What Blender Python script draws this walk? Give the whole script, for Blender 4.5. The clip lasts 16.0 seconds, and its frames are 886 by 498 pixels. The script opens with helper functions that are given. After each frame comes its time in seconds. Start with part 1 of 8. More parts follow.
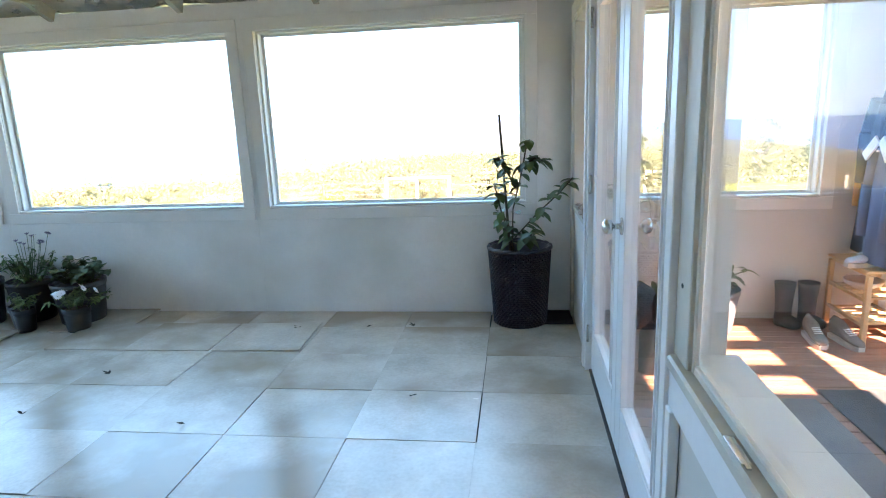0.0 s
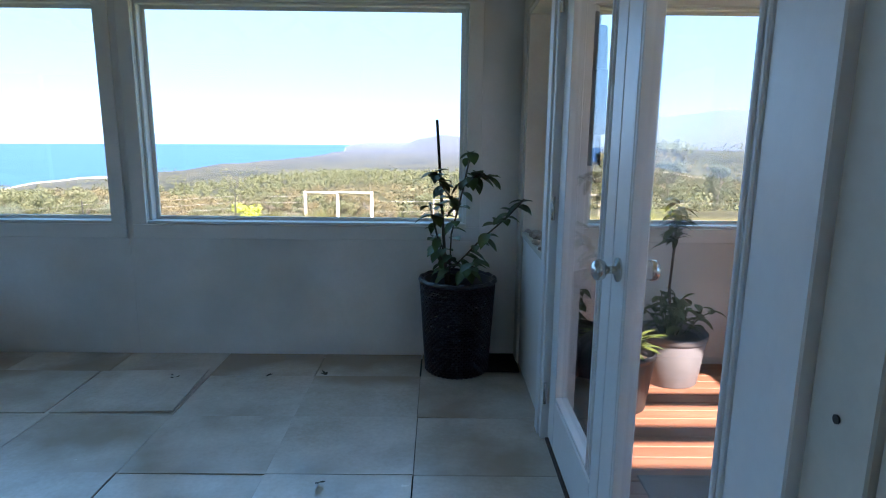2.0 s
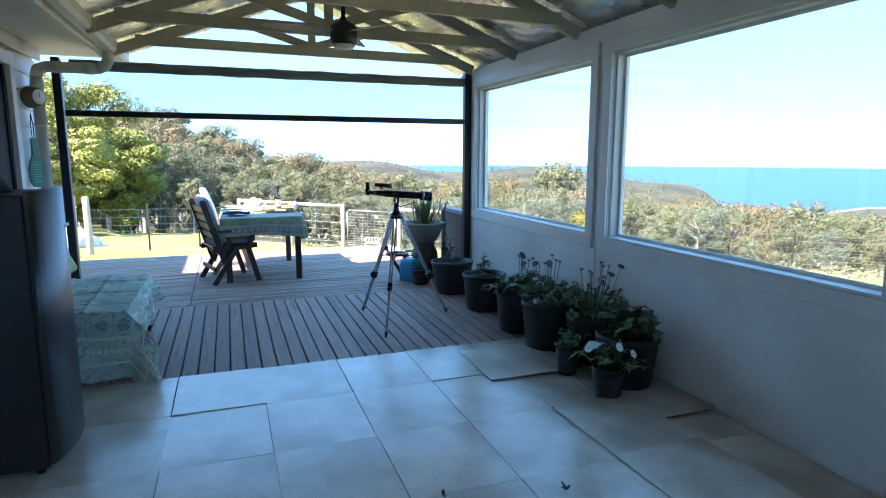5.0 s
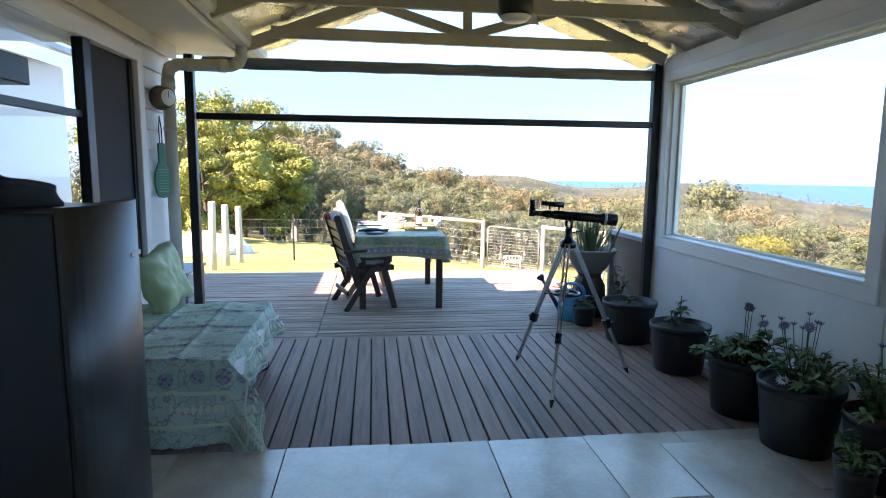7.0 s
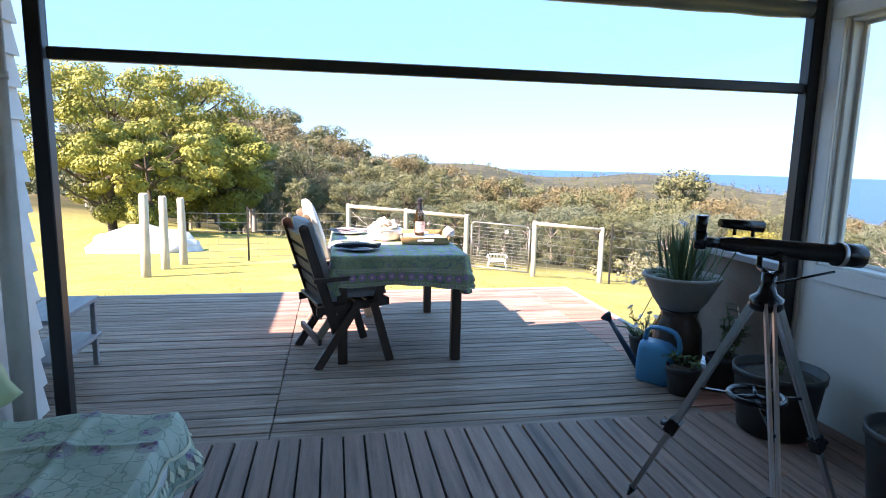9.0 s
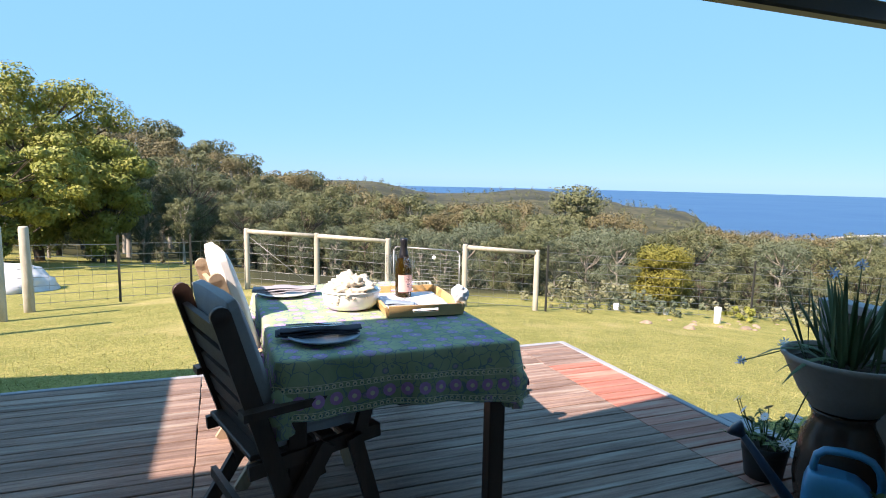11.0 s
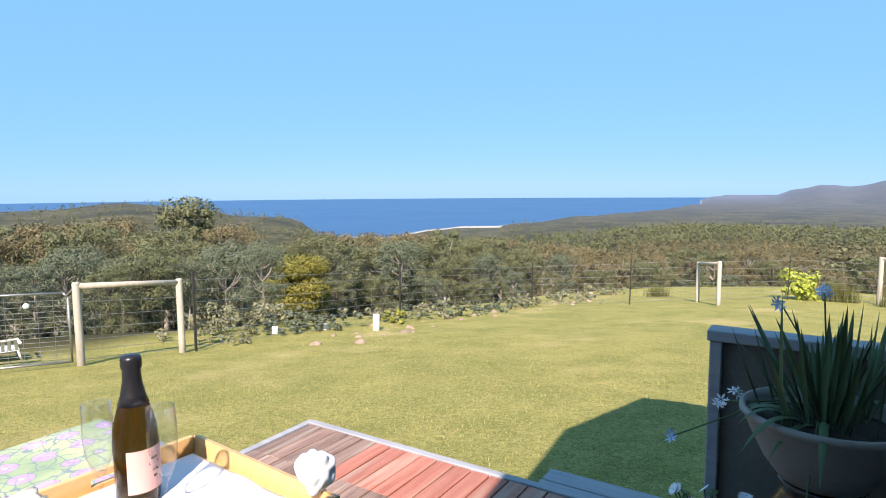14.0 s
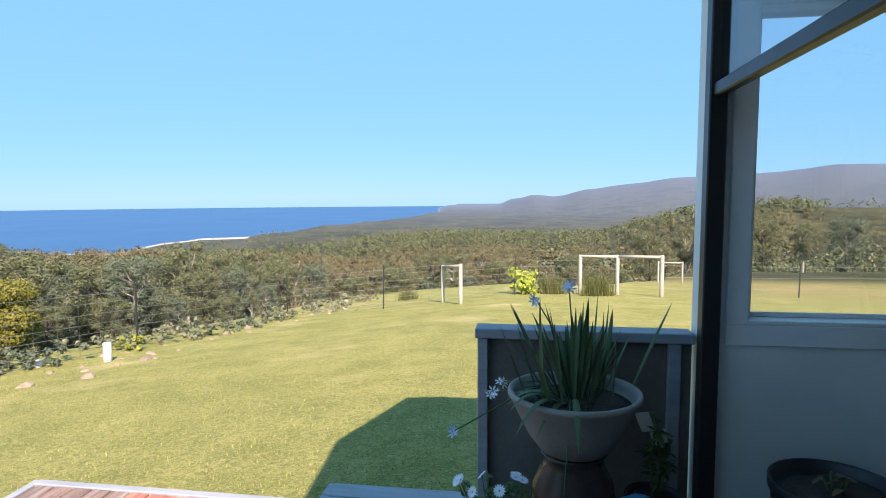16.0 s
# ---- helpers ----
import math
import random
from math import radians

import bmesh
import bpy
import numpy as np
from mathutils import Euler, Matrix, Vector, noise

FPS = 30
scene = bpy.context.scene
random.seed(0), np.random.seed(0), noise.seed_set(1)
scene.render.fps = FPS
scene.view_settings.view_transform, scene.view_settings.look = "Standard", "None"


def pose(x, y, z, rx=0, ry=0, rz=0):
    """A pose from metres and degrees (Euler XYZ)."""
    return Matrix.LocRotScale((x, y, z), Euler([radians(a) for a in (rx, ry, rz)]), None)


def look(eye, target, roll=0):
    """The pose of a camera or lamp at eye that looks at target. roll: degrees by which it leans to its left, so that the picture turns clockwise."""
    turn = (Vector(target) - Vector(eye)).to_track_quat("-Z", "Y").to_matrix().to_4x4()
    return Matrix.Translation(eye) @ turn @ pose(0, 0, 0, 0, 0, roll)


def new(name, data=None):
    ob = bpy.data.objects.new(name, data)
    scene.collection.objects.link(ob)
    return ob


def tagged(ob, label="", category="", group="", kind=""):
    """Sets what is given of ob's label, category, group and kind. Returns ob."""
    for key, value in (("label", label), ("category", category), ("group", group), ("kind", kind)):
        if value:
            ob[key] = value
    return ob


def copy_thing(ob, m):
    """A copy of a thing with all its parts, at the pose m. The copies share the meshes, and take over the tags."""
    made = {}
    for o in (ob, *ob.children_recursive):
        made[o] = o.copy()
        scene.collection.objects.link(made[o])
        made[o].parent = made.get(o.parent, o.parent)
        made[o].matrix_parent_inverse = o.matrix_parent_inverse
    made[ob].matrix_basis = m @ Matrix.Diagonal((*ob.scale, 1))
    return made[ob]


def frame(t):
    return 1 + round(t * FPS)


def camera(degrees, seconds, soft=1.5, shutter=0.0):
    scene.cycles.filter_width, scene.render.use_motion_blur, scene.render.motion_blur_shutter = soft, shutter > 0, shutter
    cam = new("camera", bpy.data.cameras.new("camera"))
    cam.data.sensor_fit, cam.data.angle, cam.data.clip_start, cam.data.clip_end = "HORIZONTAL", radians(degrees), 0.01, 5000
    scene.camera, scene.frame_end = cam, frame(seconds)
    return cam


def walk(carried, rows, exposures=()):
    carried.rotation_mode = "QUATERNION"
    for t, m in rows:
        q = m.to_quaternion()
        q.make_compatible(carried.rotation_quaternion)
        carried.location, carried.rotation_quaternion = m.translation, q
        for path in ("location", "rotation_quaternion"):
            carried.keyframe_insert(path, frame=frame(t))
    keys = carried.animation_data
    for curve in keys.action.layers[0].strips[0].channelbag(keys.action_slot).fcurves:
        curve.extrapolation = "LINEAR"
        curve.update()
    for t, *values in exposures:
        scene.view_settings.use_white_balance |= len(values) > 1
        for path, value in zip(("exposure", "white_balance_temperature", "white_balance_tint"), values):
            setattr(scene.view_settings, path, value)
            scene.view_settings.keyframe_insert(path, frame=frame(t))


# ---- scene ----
cam = camera(73.8, 16.0, soft=1.0)
PATH = [
    (0, (0.014, 0.089, 1.415), (-0.24, 2.026, 0.986), -2.3),
    (0.5, (-0.102, 0.217, 1.43), (-0.061, 2.17, 1.003), -1.9),
    (1, (-0.126, 0.38, 1.408), (0.022, 2.332, 0.995), -1.0),
    (1.5, (-0.066, 0.581, 1.415), (0.061, 2.535, 1.009), -0.1),
    (2, (-0.087, 0.802, 1.346), (-0.074, 2.766, 0.969), 0.6),
    (2.5, (-0.121, 1.103, 1.405), (-0.335, 3.056, 1.031), 1.3),
    (3, (-0.157, 1.355, 1.384), (-0.704, 3.246, 1.03), 1.3),
    (3.5, (-0.234, 1.587, 1.376), (-1.202, 3.304, 1.042), 1.0),
    (4, (-0.364, 1.743, 1.369), (-1.749, 3.148, 1.046), 0.6),
    (4.5, (-0.437, 1.787, 1.39), (-2.124, 2.811, 1.066), 0.3),
    (5, (-0.457, 1.839, 1.387), (-2.314, 2.511, 1.074), 0.1),
    (5.2, (-0.474, 1.855, 1.381), (-2.365, 2.425, 1.069), 0.1),
    (7.3, (-1.868, 1.915, 1.343), (-3.837, 2.138, 1.079), 0.5),
    (7.5, (-2.055, 1.925, 1.333), (-4.026, 2.142, 1.07), 0.4),
    (8, (-2.533, 1.955, 1.31), (-4.504, 2.177, 1.055), 0.4),
    (8.2, (-2.761, 1.922, 1.336), (-4.728, 2.167, 1.072), 0.4),
    (10.3, (-4.735, 1.587, 1.328), (-6.631, 2.156, 1.043), 1.9),
    (10.5, (-4.937, 1.575, 1.313), (-6.822, 2.183, 1.039), 1.6),
    (11, (-5.376, 1.57, 1.319), (-7.232, 2.275, 1.076), 1.1),
    (11.5, (-5.9, 1.587, 1.291), (-7.7, 2.433, 1.081), 0.3),
    (12, (-6.24, 1.649, 1.302), (-7.957, 2.655, 1.101), 0.7),
    (12.5, (-6.512, 1.666, 1.32), (-8.106, 2.857, 1.116), 0.2),
    (13, (-6.765, 1.685, 1.332), (-8.204, 3.058, 1.123), -0.1),
    (13.5, (-6.928, 1.765, 1.318), (-8.188, 3.304, 1.109), -0.2),
    (14, (-7.028, 1.8, 1.331), (-8.097, 3.478, 1.127), -0.4),
    (14.5, (-7.095, 1.811, 1.344), (-7.981, 3.593, 1.141), -0.7),
    (15, (-7.139, 1.799, 1.34), (-7.837, 3.663, 1.143), -0.6),
    (15.5, (-7.141, 1.793, 1.338), (-7.647, 3.719, 1.153), -0.5),
    (16, (-7.141, 1.79, 1.337), (-7.437, 3.76, 1.159), -0.3),
]
walk(cam, [(t, look(eye, target, roll)) for t, eye, target, roll in PATH],
     [(0.0, 3.95, 8000, 33), (0.4, 3.6, 7900, 33), (1.0, 3.05, 7400, 32), (1.5, 2.6, 7000, 31), (2.0, 2.47, 6900, 31), (2.7, 2.47, 6800, 31), (3.5, 2.45, 6300, 30), (4.3, 2.48, 5950, 30), (5.0, 2.55, 6450, 29), (5.2, 2.55, 6500, 29),
      (7.5, 2.58, 7900, 38), (8.3, 2.45, 7700, 38), (10.3, 1.48, 7600, 28), (12.0, 1.05, 7200, 23), (15.0, 1.02, 7150, 25), (16.0, 1.13, 7150, 25)])

# ---- world and sun ----
SUN_TO = Vector((0.304, -0.657, 0.69)).normalized()
world = bpy.data.worlds.new("sky")
scene.world = world
world.use_nodes = True
wn = world.node_tree.nodes
sky = wn.new("ShaderNodeTexSky")
sky.sky_type, sky.sun_disc = "NISHITA", False
sky.sun_elevation, sky.sun_rotation = math.asin(SUN_TO.z), math.atan2(SUN_TO.x, SUN_TO.y)
sky.altitude, sky.air_density, sky.dust_density, sky.ozone_density = 1200, 1.0, 0.0, 5.0
wn["Background"].inputs[1].default_value = 0.09
clear = wn.new("ShaderNodeMixRGB")
clear.inputs[0].default_value, clear.inputs[2].default_value = 0.86, (1.15, 3.55, 6.2, 1)
world.node_tree.links.new(sky.outputs[0], clear.inputs[1])
world.node_tree.links.new(clear.outputs[0], wn["Background"].inputs[0])
sun_data = bpy.data.lights.new("sun", "SUN")
sun_data.energy, sun_data.angle, sun_data.color = 5.0, radians(0.53), (1.0, 0.95, 0.87)
sun = new("sun", sun_data)
sun.matrix_world = look(SUN_TO * 50, (0, 0, 0))


# ---- materials ----
def surf(name, c1, c2, scale=3.0, rough=0.6, bump=0.1, fine=60.0, metal=0.0, stretch=(1, 1, 1), vary=0.0, c3=None, spots=0.62, contrast=0.25, spec=0.5, island=False, jump=1.0):
    """Two colours mixed by coarse and fine noise, with fine relief; c3 adds shaped stains."""
    m = bpy.data.materials.new(name)
    m.use_nodes = True
    n, l = m.node_tree.nodes, m.node_tree.links
    b = n["Principled BSDF"]
    tc, mp = n.new("ShaderNodeTexCoord"), n.new("ShaderNodeMapping")
    mp.inputs["Scale"].default_value = stretch
    l.new(tc.outputs["Object"], mp.inputs[0])
    if vary or island:
        inf = n.new("ShaderNodeObjectInfo") if not island else n.new("ShaderNodeNewGeometry")
        off = n.new("ShaderNodeVectorMath")
        off.operation = "MULTIPLY_ADD"
        com = n.new("ShaderNodeCombineXYZ")
        rnd = inf.outputs["Random"] if not island else inf.outputs["Random Per Island"]
        for k in range(3):
            l.new(rnd, com.inputs[k])
        off.inputs[1].default_value = (37 * jump, 53 * jump, 71 * jump)
        l.new(com.outputs[0], off.inputs[0])
        l.new(mp.outputs[0], off.inputs[2])
        src = off.outputs[0]
    else:
        src = mp.outputs[0]
    a, f = n.new("ShaderNodeTexNoise"), n.new("ShaderNodeTexNoise")
    a.inputs["Scale"].default_value, a.inputs["Detail"].default_value, a.inputs["Roughness"].default_value = scale, 6, 0.62
    f.inputs["Scale"].default_value, f.inputs["Detail"].default_value = fine, 3
    l.new(src, a.inputs["Vector"]), l.new(src, f.inputs["Vector"])
    add = n.new("ShaderNodeMath")
    add.operation = "MULTIPLY_ADD"
    add.inputs[1].default_value = 0.35
    l.new(f.outputs["Fac"], add.inputs[0]), l.new(a.outputs["Fac"], add.inputs[2])
    ramp = n.new("ShaderNodeMapRange")
    ramp.inputs["From Min"].default_value, ramp.inputs["From Max"].default_value = 0.67 - contrast, 0.67 + contrast
    l.new(add.outputs[0], ramp.inputs["Value"])
    mix = n.new("ShaderNodeMixRGB")
    mix.inputs[1].default_value, mix.inputs[2].default_value = (*c1, 1), (*c2, 1)
    l.new(ramp.outputs[0], mix.inputs[0])
    out = mix.outputs[0]
    if c3:
        st = n.new("ShaderNodeTexNoise")
        st.inputs["Scale"].default_value, st.inputs["Detail"].default_value = scale * 0.45, 8
        l.new(src, st.inputs["Vector"])
        sr = n.new("ShaderNodeMapRange")
        sr.inputs["From Min"].default_value, sr.inputs["From Max"].default_value = spots - 0.1, spots + 0.08
        l.new(st.outputs["Fac"], sr.inputs["Value"])
        m3 = n.new("ShaderNodeMixRGB")
        m3.inputs[2].default_value = (*c3, 1)
        l.new(sr.outputs[0], m3.inputs[0]), l.new(out, m3.inputs[1])
        out = m3.outputs[0]
    if vary:
        hs = n.new("ShaderNodeHueSaturation")
        mr = n.new("ShaderNodeMapRange")
        mr.inputs["To Min"].default_value, mr.inputs["To Max"].default_value = 1 - vary, 1 + vary
        l.new(rnd, mr.inputs["Value"])
        l.new(mr.outputs[0], hs.inputs["Value"]), l.new(out, hs.inputs["Color"])
        out = hs.outputs[0]
    l.new(out, b.inputs["Base Color"])
    rr = n.new("ShaderNodeMapRange")
    rr.inputs["To Min"].default_value, rr.inputs["To Max"].default_value = max(0.03, rough - 0.08), min(1, rough + 0.08)
    l.new(a.outputs["Fac"], rr.inputs["Value"]), l.new(rr.outputs[0], b.inputs["Roughness"])
    b.inputs["Metallic"].default_value = metal
    b.inputs["Specular IOR Level"].default_value = spec
    if bump:
        bp = n.new("ShaderNodeBump")
        bp.inputs["Strength"].default_value, bp.inputs["Distance"].default_value = min(1, bump), 0.01
        l.new(add.outputs[0], bp.inputs["Height"]), l.new(bp.outputs[0], b.inputs["Normal"])
    return m


def plain(name, c, rough=0.5, metal=0.0):
    return surf(name, [v * 0.9 for v in c], [min(1, v * 1.08) for v in c], 9, rough, 0.04, 120, metal)


def glass_mat(name, tint=(1, 1, 1)):
    m = bpy.data.materials.new(name)
    m.use_nodes = True
    n, l = m.node_tree.nodes, m.node_tree.links
    n.remove(n["Principled BSDF"])
    tr, gl, mx, fr = n.new("ShaderNodeBsdfTransparent"), n.new("ShaderNodeBsdfGlossy"), n.new("ShaderNodeMixShader"), n.new("ShaderNodeLayerWeight")
    pw, ma = n.new("ShaderNodeMath"), n.new("ShaderNodeMath")
    pw.operation, ma.operation = "POWER", "MULTIPLY_ADD"
    pw.inputs[1].default_value, ma.inputs[1].default_value, ma.inputs[2].default_value = 5, 0.9, 0.035
    fr.inputs["Blend"].default_value = 0.5
    tr.inputs[0].default_value = (*tint, 1)
    gl.inputs["Roughness"].default_value = 0.0
    l.new(fr.outputs["Facing"], pw.inputs[0]), l.new(pw.outputs[0], ma.inputs[0])
    l.new(ma.outputs[0], mx.inputs[0]), l.new(tr.outputs[0], mx.inputs[1]), l.new(gl.outputs[0], mx.inputs[2])
    l.new(mx.outputs[0], n["Material Output"].inputs[0])
    return m


M_WALL = surf("painted_cement_sheet", (0.76, 0.76, 0.74), (0.86, 0.855, 0.84), 1.6, 0.5, 0.06, 45, c3=(0.62, 0.615, 0.58), spots=0.58)
M_TRIM = surf("white_trim_paint", (0.72, 0.72, 0.69), (0.80, 0.79, 0.76), 4, 0.4, 0.05, 50)
M_DOOR = surf("door_gloss_paint", (0.74, 0.75, 0.76), (0.82, 0.83, 0.83), 3, 0.35, 0.04, 40)
M_CREAM = surf("cream_weathered_paint", (0.55, 0.53, 0.46), (0.66, 0.63, 0.55), 5, 0.5, 0.08, 50, c3=(0.46, 0.43, 0.36), spots=0.66)
M_TIMBER = surf("sawn_truss_pine", (0.36, 0.32, 0.24), (0.50, 0.45, 0.35), 4, 0.75, 0.2, 40, stretch=(1, 1, 1), vary=0.12)
M_FOIL = surf("reflective_foil", (0.55, 0.56, 0.57), (0.8, 0.8, 0.8), 5, 0.28, 1.0, 14, metal=0.9)
M_BOARD = surf("underlay_sheet", (0.53, 0.455, 0.38), (0.72, 0.655, 0.58), 3.2, 0.24, 0.06, 55, vary=0.02, c3=(0.42, 0.335, 0.255), spots=0.545, contrast=0.2, spec=0.9)
M_DECK = surf("grey_hardwood_decking", (0.165, 0.085, 0.066), (0.36, 0.215, 0.175), 2.5, 0.55, 0.5, 60, stretch=(1, 14, 1), vary=0.22, contrast=0.25, c3=(0.09, 0.055, 0.045), spots=0.66, spec=0.35)
M_DECK2 = surf("weathered_deck_boards", (0.125, 0.070, 0.053), (0.35, 0.24, 0.19), 2.5, 0.65, 0.6, 60, stretch=(14, 1, 1), vary=0.2, contrast=0.22, c3=(0.40, 0.33, 0.275), spots=0.64, spec=0.3)
M_DECKRED = surf("red_stained_boards", (0.30, 0.085, 0.055), (0.50, 0.22, 0.16), 2.0, 0.65, 0.45, 60, stretch=(14, 1, 1), vary=0.2, contrast=0.22, c3=(0.42, 0.30, 0.23), spots=0.66, spec=0.3)
# near-black colour stands in for unlit space, below decks and indoors
M_VOID = plain("near_black_void_fill", (0.03, 0.026, 0.022), 0.9)
M_BLACK = plain("black_powder_coat", (0.012, 0.013, 0.015), 0.4)
M_PLAST = surf("black_nursery_plastic", (0.012, 0.013, 0.014), (0.03, 0.031, 0.033), 6, 0.45, 0.06, 80, c3=(0.06, 0.055, 0.05), spots=0.68)
M_SOIL = surf("potting_soil", (0.02, 0.014, 0.01), (0.07, 0.05, 0.035), 14, 0.95, 1.0, 60)
M_DARKWOOD = surf("dark_stained_hardwood", (0.035, 0.018, 0.013), (0.085, 0.045, 0.032), 4, 0.45, 0.15, 60, stretch=(6, 6, 1), vary=0.1)
M_STEEL = plain("brushed_steel", (0.62, 0.61, 0.59), 0.25, 1.0)
M_ALU = plain("tripod_aluminium", (0.55, 0.56, 0.58), 0.35, 1.0)
M_CLAD = surf("white_weatherboard_paint", (0.70, 0.70, 0.68), (0.79, 0.79, 0.77), 3, 0.45, 0.05, 40)
M_GLASS = glass_mat("window_glass", (0.98, 0.99, 0.99))
M_ROOF = surf("corrugated_roof_steel", (0.32, 0.33, 0.33), (0.40, 0.41, 0.41), 2, 0.4, 0.05, 40, metal=0.4)


# ---- mesh tools ----
def cuboid(bm, lo, hi):
    x0, y0, z0 = lo
    x1, y1, z1 = hi
    v = [bm.verts.new(p) for p in ((x0, y0, z0), (x1, y0, z0), (x1, y1, z0), (x0, y1, z0), (x0, y0, z1), (x1, y0, z1), (x1, y1, z1), (x0, y1, z1))]
    for f in ((3, 2, 1, 0), (4, 5, 6, 7), (0, 1, 5, 4), (1, 2, 6, 5), (2, 3, 7, 6), (3, 0, 4, 7)):
        bm.faces.new([v[i] for i in f])
    return v


def block(lo, hi, bevel=0.004, segments=1):
    bm = bmesh.new()
    cuboid(bm, lo, hi)
    if bevel:
        bmesh.ops.bevel(bm, geom=bm.edges[:], offset=bevel, segments=segments, affect="EDGES", profile=0.5)
    return bm


def tube(bm, p0, p1, r0, r1=None, n=10, caps=True):
    """A round bar between two points."""
    r1 = r0 if r1 is None else r1
    p0, p1 = Vector(p0), Vector(p1)
    q = (p1 - p0).to_track_quat("Z", "Y").to_matrix()
    rings = []
    for p, r in ((p0, r0), (p1, r1)):
        rings.append([bm.verts.new(p + q @ Vector((r * math.cos(a), r * math.sin(a), 0))) for a in (2 * math.pi * i / n for i in range(n))])
    for i in range(n):
        f = bm.faces.new((rings[0][i], rings[0][(i + 1) % n], rings[1][(i + 1) % n], rings[1][i]))
        f.smooth = True
    if caps:
        bm.faces.new(rings[0][::-1]), bm.faces.new(rings[1])


def bar(bm, p0, p1, w, h, up=(0, 0, 1)):
    """A rectangular bar between two points, w across and h along up."""
    p0, p1, up = Vector(p0), Vector(p1), Vector(up)
    d = (p1 - p0).normalized()
    side = d.cross(up).normalized()
    u = side.cross(d).normalized()
    ring = []
    for p in (p0, p1):
        ring.append([bm.verts.new(p + side * sx * w / 2 + u * sy * h / 2) for sx, sy in ((-1, -1), (1, -1), (1, 1), (-1, 1))])
    for i in range(4):
        bm.faces.new((ring[0][i], ring[0][(i + 1) % 4], ring[1][(i + 1) % 4], ring[1][i]))
    bm.faces.new(ring[0][::-1]), bm.faces.new(ring[1])


def lathe(bm, profile, n=28, at=(0, 0, 0), wobble=0.0):
    """A turned shape from (radius, height) pairs."""
    rings = []
    for r, z in profile:
        rings.append([bm.verts.new((at[0] + r * math.cos(a) * (1 + wobble * math.sin(3 * a)), at[1] + r * math.sin(a), at[2] + z)) for a in (2 * math.pi * i / n for i in range(n))])
    for a, b in zip(rings, rings[1:]):
        for i in range(n):
            f = bm.faces.new((a[i], a[(i + 1) % n], b[(i + 1) % n], b[i]))
            f.smooth = True
    if profile[0][0] > 1e-4:
        bm.faces.new(rings[0][::-1])
    if profile[-1][0] > 1e-4:
        bm.faces.new(rings[-1])


def path_tube(bm, pts, r, n=6):
    for a, b in zip(pts, pts[1:]):
        tube(bm, a, b, r, r, n)


def grid_solid(bm, xs, ys, zs, filled):
    """A solid made of grid cells, with faces only where a filled cell meets an empty one."""
    cache = {}

    def v(i, j, k):
        if (i, j, k) not in cache:
            cache[i, j, k] = bm.verts.new((xs[i], ys[j], zs[k]))
        return cache[i, j, k]

    nx, ny, nz = len(xs) - 1, len(ys) - 1, len(zs) - 1

    def full(i, j, k):
        return 0 <= i < nx and 0 <= j < ny and 0 <= k < nz and filled((xs[i] + xs[i + 1]) / 2, (ys[j] + ys[j + 1]) / 2, (zs[k] + zs[k + 1]) / 2)

    for i in range(nx):
        for j in range(ny):
            for k in range(nz):
                if not full(i, j, k):
                    continue
                for d, q in (((-1, 0, 0), ((0, 0, 0), (0, 0, 1), (0, 1, 1), (0, 1, 0))), ((1, 0, 0), ((1, 0, 0), (1, 1, 0), (1, 1, 1), (1, 0, 1))),
                             ((0, -1, 0), ((0, 0, 0), (1, 0, 0), (1, 0, 1), (0, 0, 1))), ((0, 1, 0), ((0, 1, 0), (0, 1, 1), (1, 1, 1), (1, 1, 0))),
                             ((0, 0, -1), ((0, 0, 0), (0, 1, 0), (1, 1, 0), (1, 0, 0))), ((0, 0, 1), ((0, 0, 1), (1, 0, 1), (1, 1, 1), (0, 1, 1)))):
                    if not full(i + d[0], j + d[1], k + d[2]):
                        bm.faces.new([v(i + a, j + b, k + c) for a, b, c in q])


def mesh_of(name, bm, material):
    me = bpy.data.meshes.new(name)
    bmesh.ops.recalc_face_normals(bm, faces=bm.faces[:]) if len(bm.faces) < 30000 else None
    bm.to_mesh(me)
    bm.free()
    me.materials.append(material)
    return me


def solid(name, bm, material, label="", category="", group="", kind="", at=None):
    ob = new(name, mesh_of(name, bm, material))
    if at is not None:
        ob.matrix_basis = at
    return tagged(ob, label, category, group, kind)


def thing(name, label, category, at=(0, 0, 0), turn=0.0, group="", kind=""):
    ob = new(name)
    ob.matrix_basis = pose(*at, 0, 0, turn)
    return tagged(ob, label, category, group, kind)


def part(name, bm, material, parent, label=""):
    ob = new(name, mesh_of(name, bm, material))
    ob.parent = parent
    return tagged(ob, label)


def wall_with(name, axis, lo, hi, openings, material, label):
    """A wall from lo to hi with openings (a0, a1, z0, z1) cut right through it along its length."""
    bm = bmesh.new()
    cut = [(a, b) for o in openings for a, b in ((o[0], o[2]), (o[1], o[3]))]
    la = 0 if axis == "x" else 1
    along = sorted({round(v, 4) for v in [lo[la], hi[la], *[c[0] for c in cut]]})
    zs = sorted({round(v, 4) for v in [lo[2], hi[2], *[c[1] for c in cut]]})
    across = [lo[1 - la], hi[1 - la]]
    xs, ys = (along, across) if axis == "x" else (across, along)

    def filled(x, y, z):
        a = x if axis == "x" else y
        return not any(o[0] < a < o[1] and o[2] < z < o[3] for o in openings)

    grid_solid(bm, xs, ys, zs, filled)
    return solid(name, bm, material, label, "wall", kind="structure")


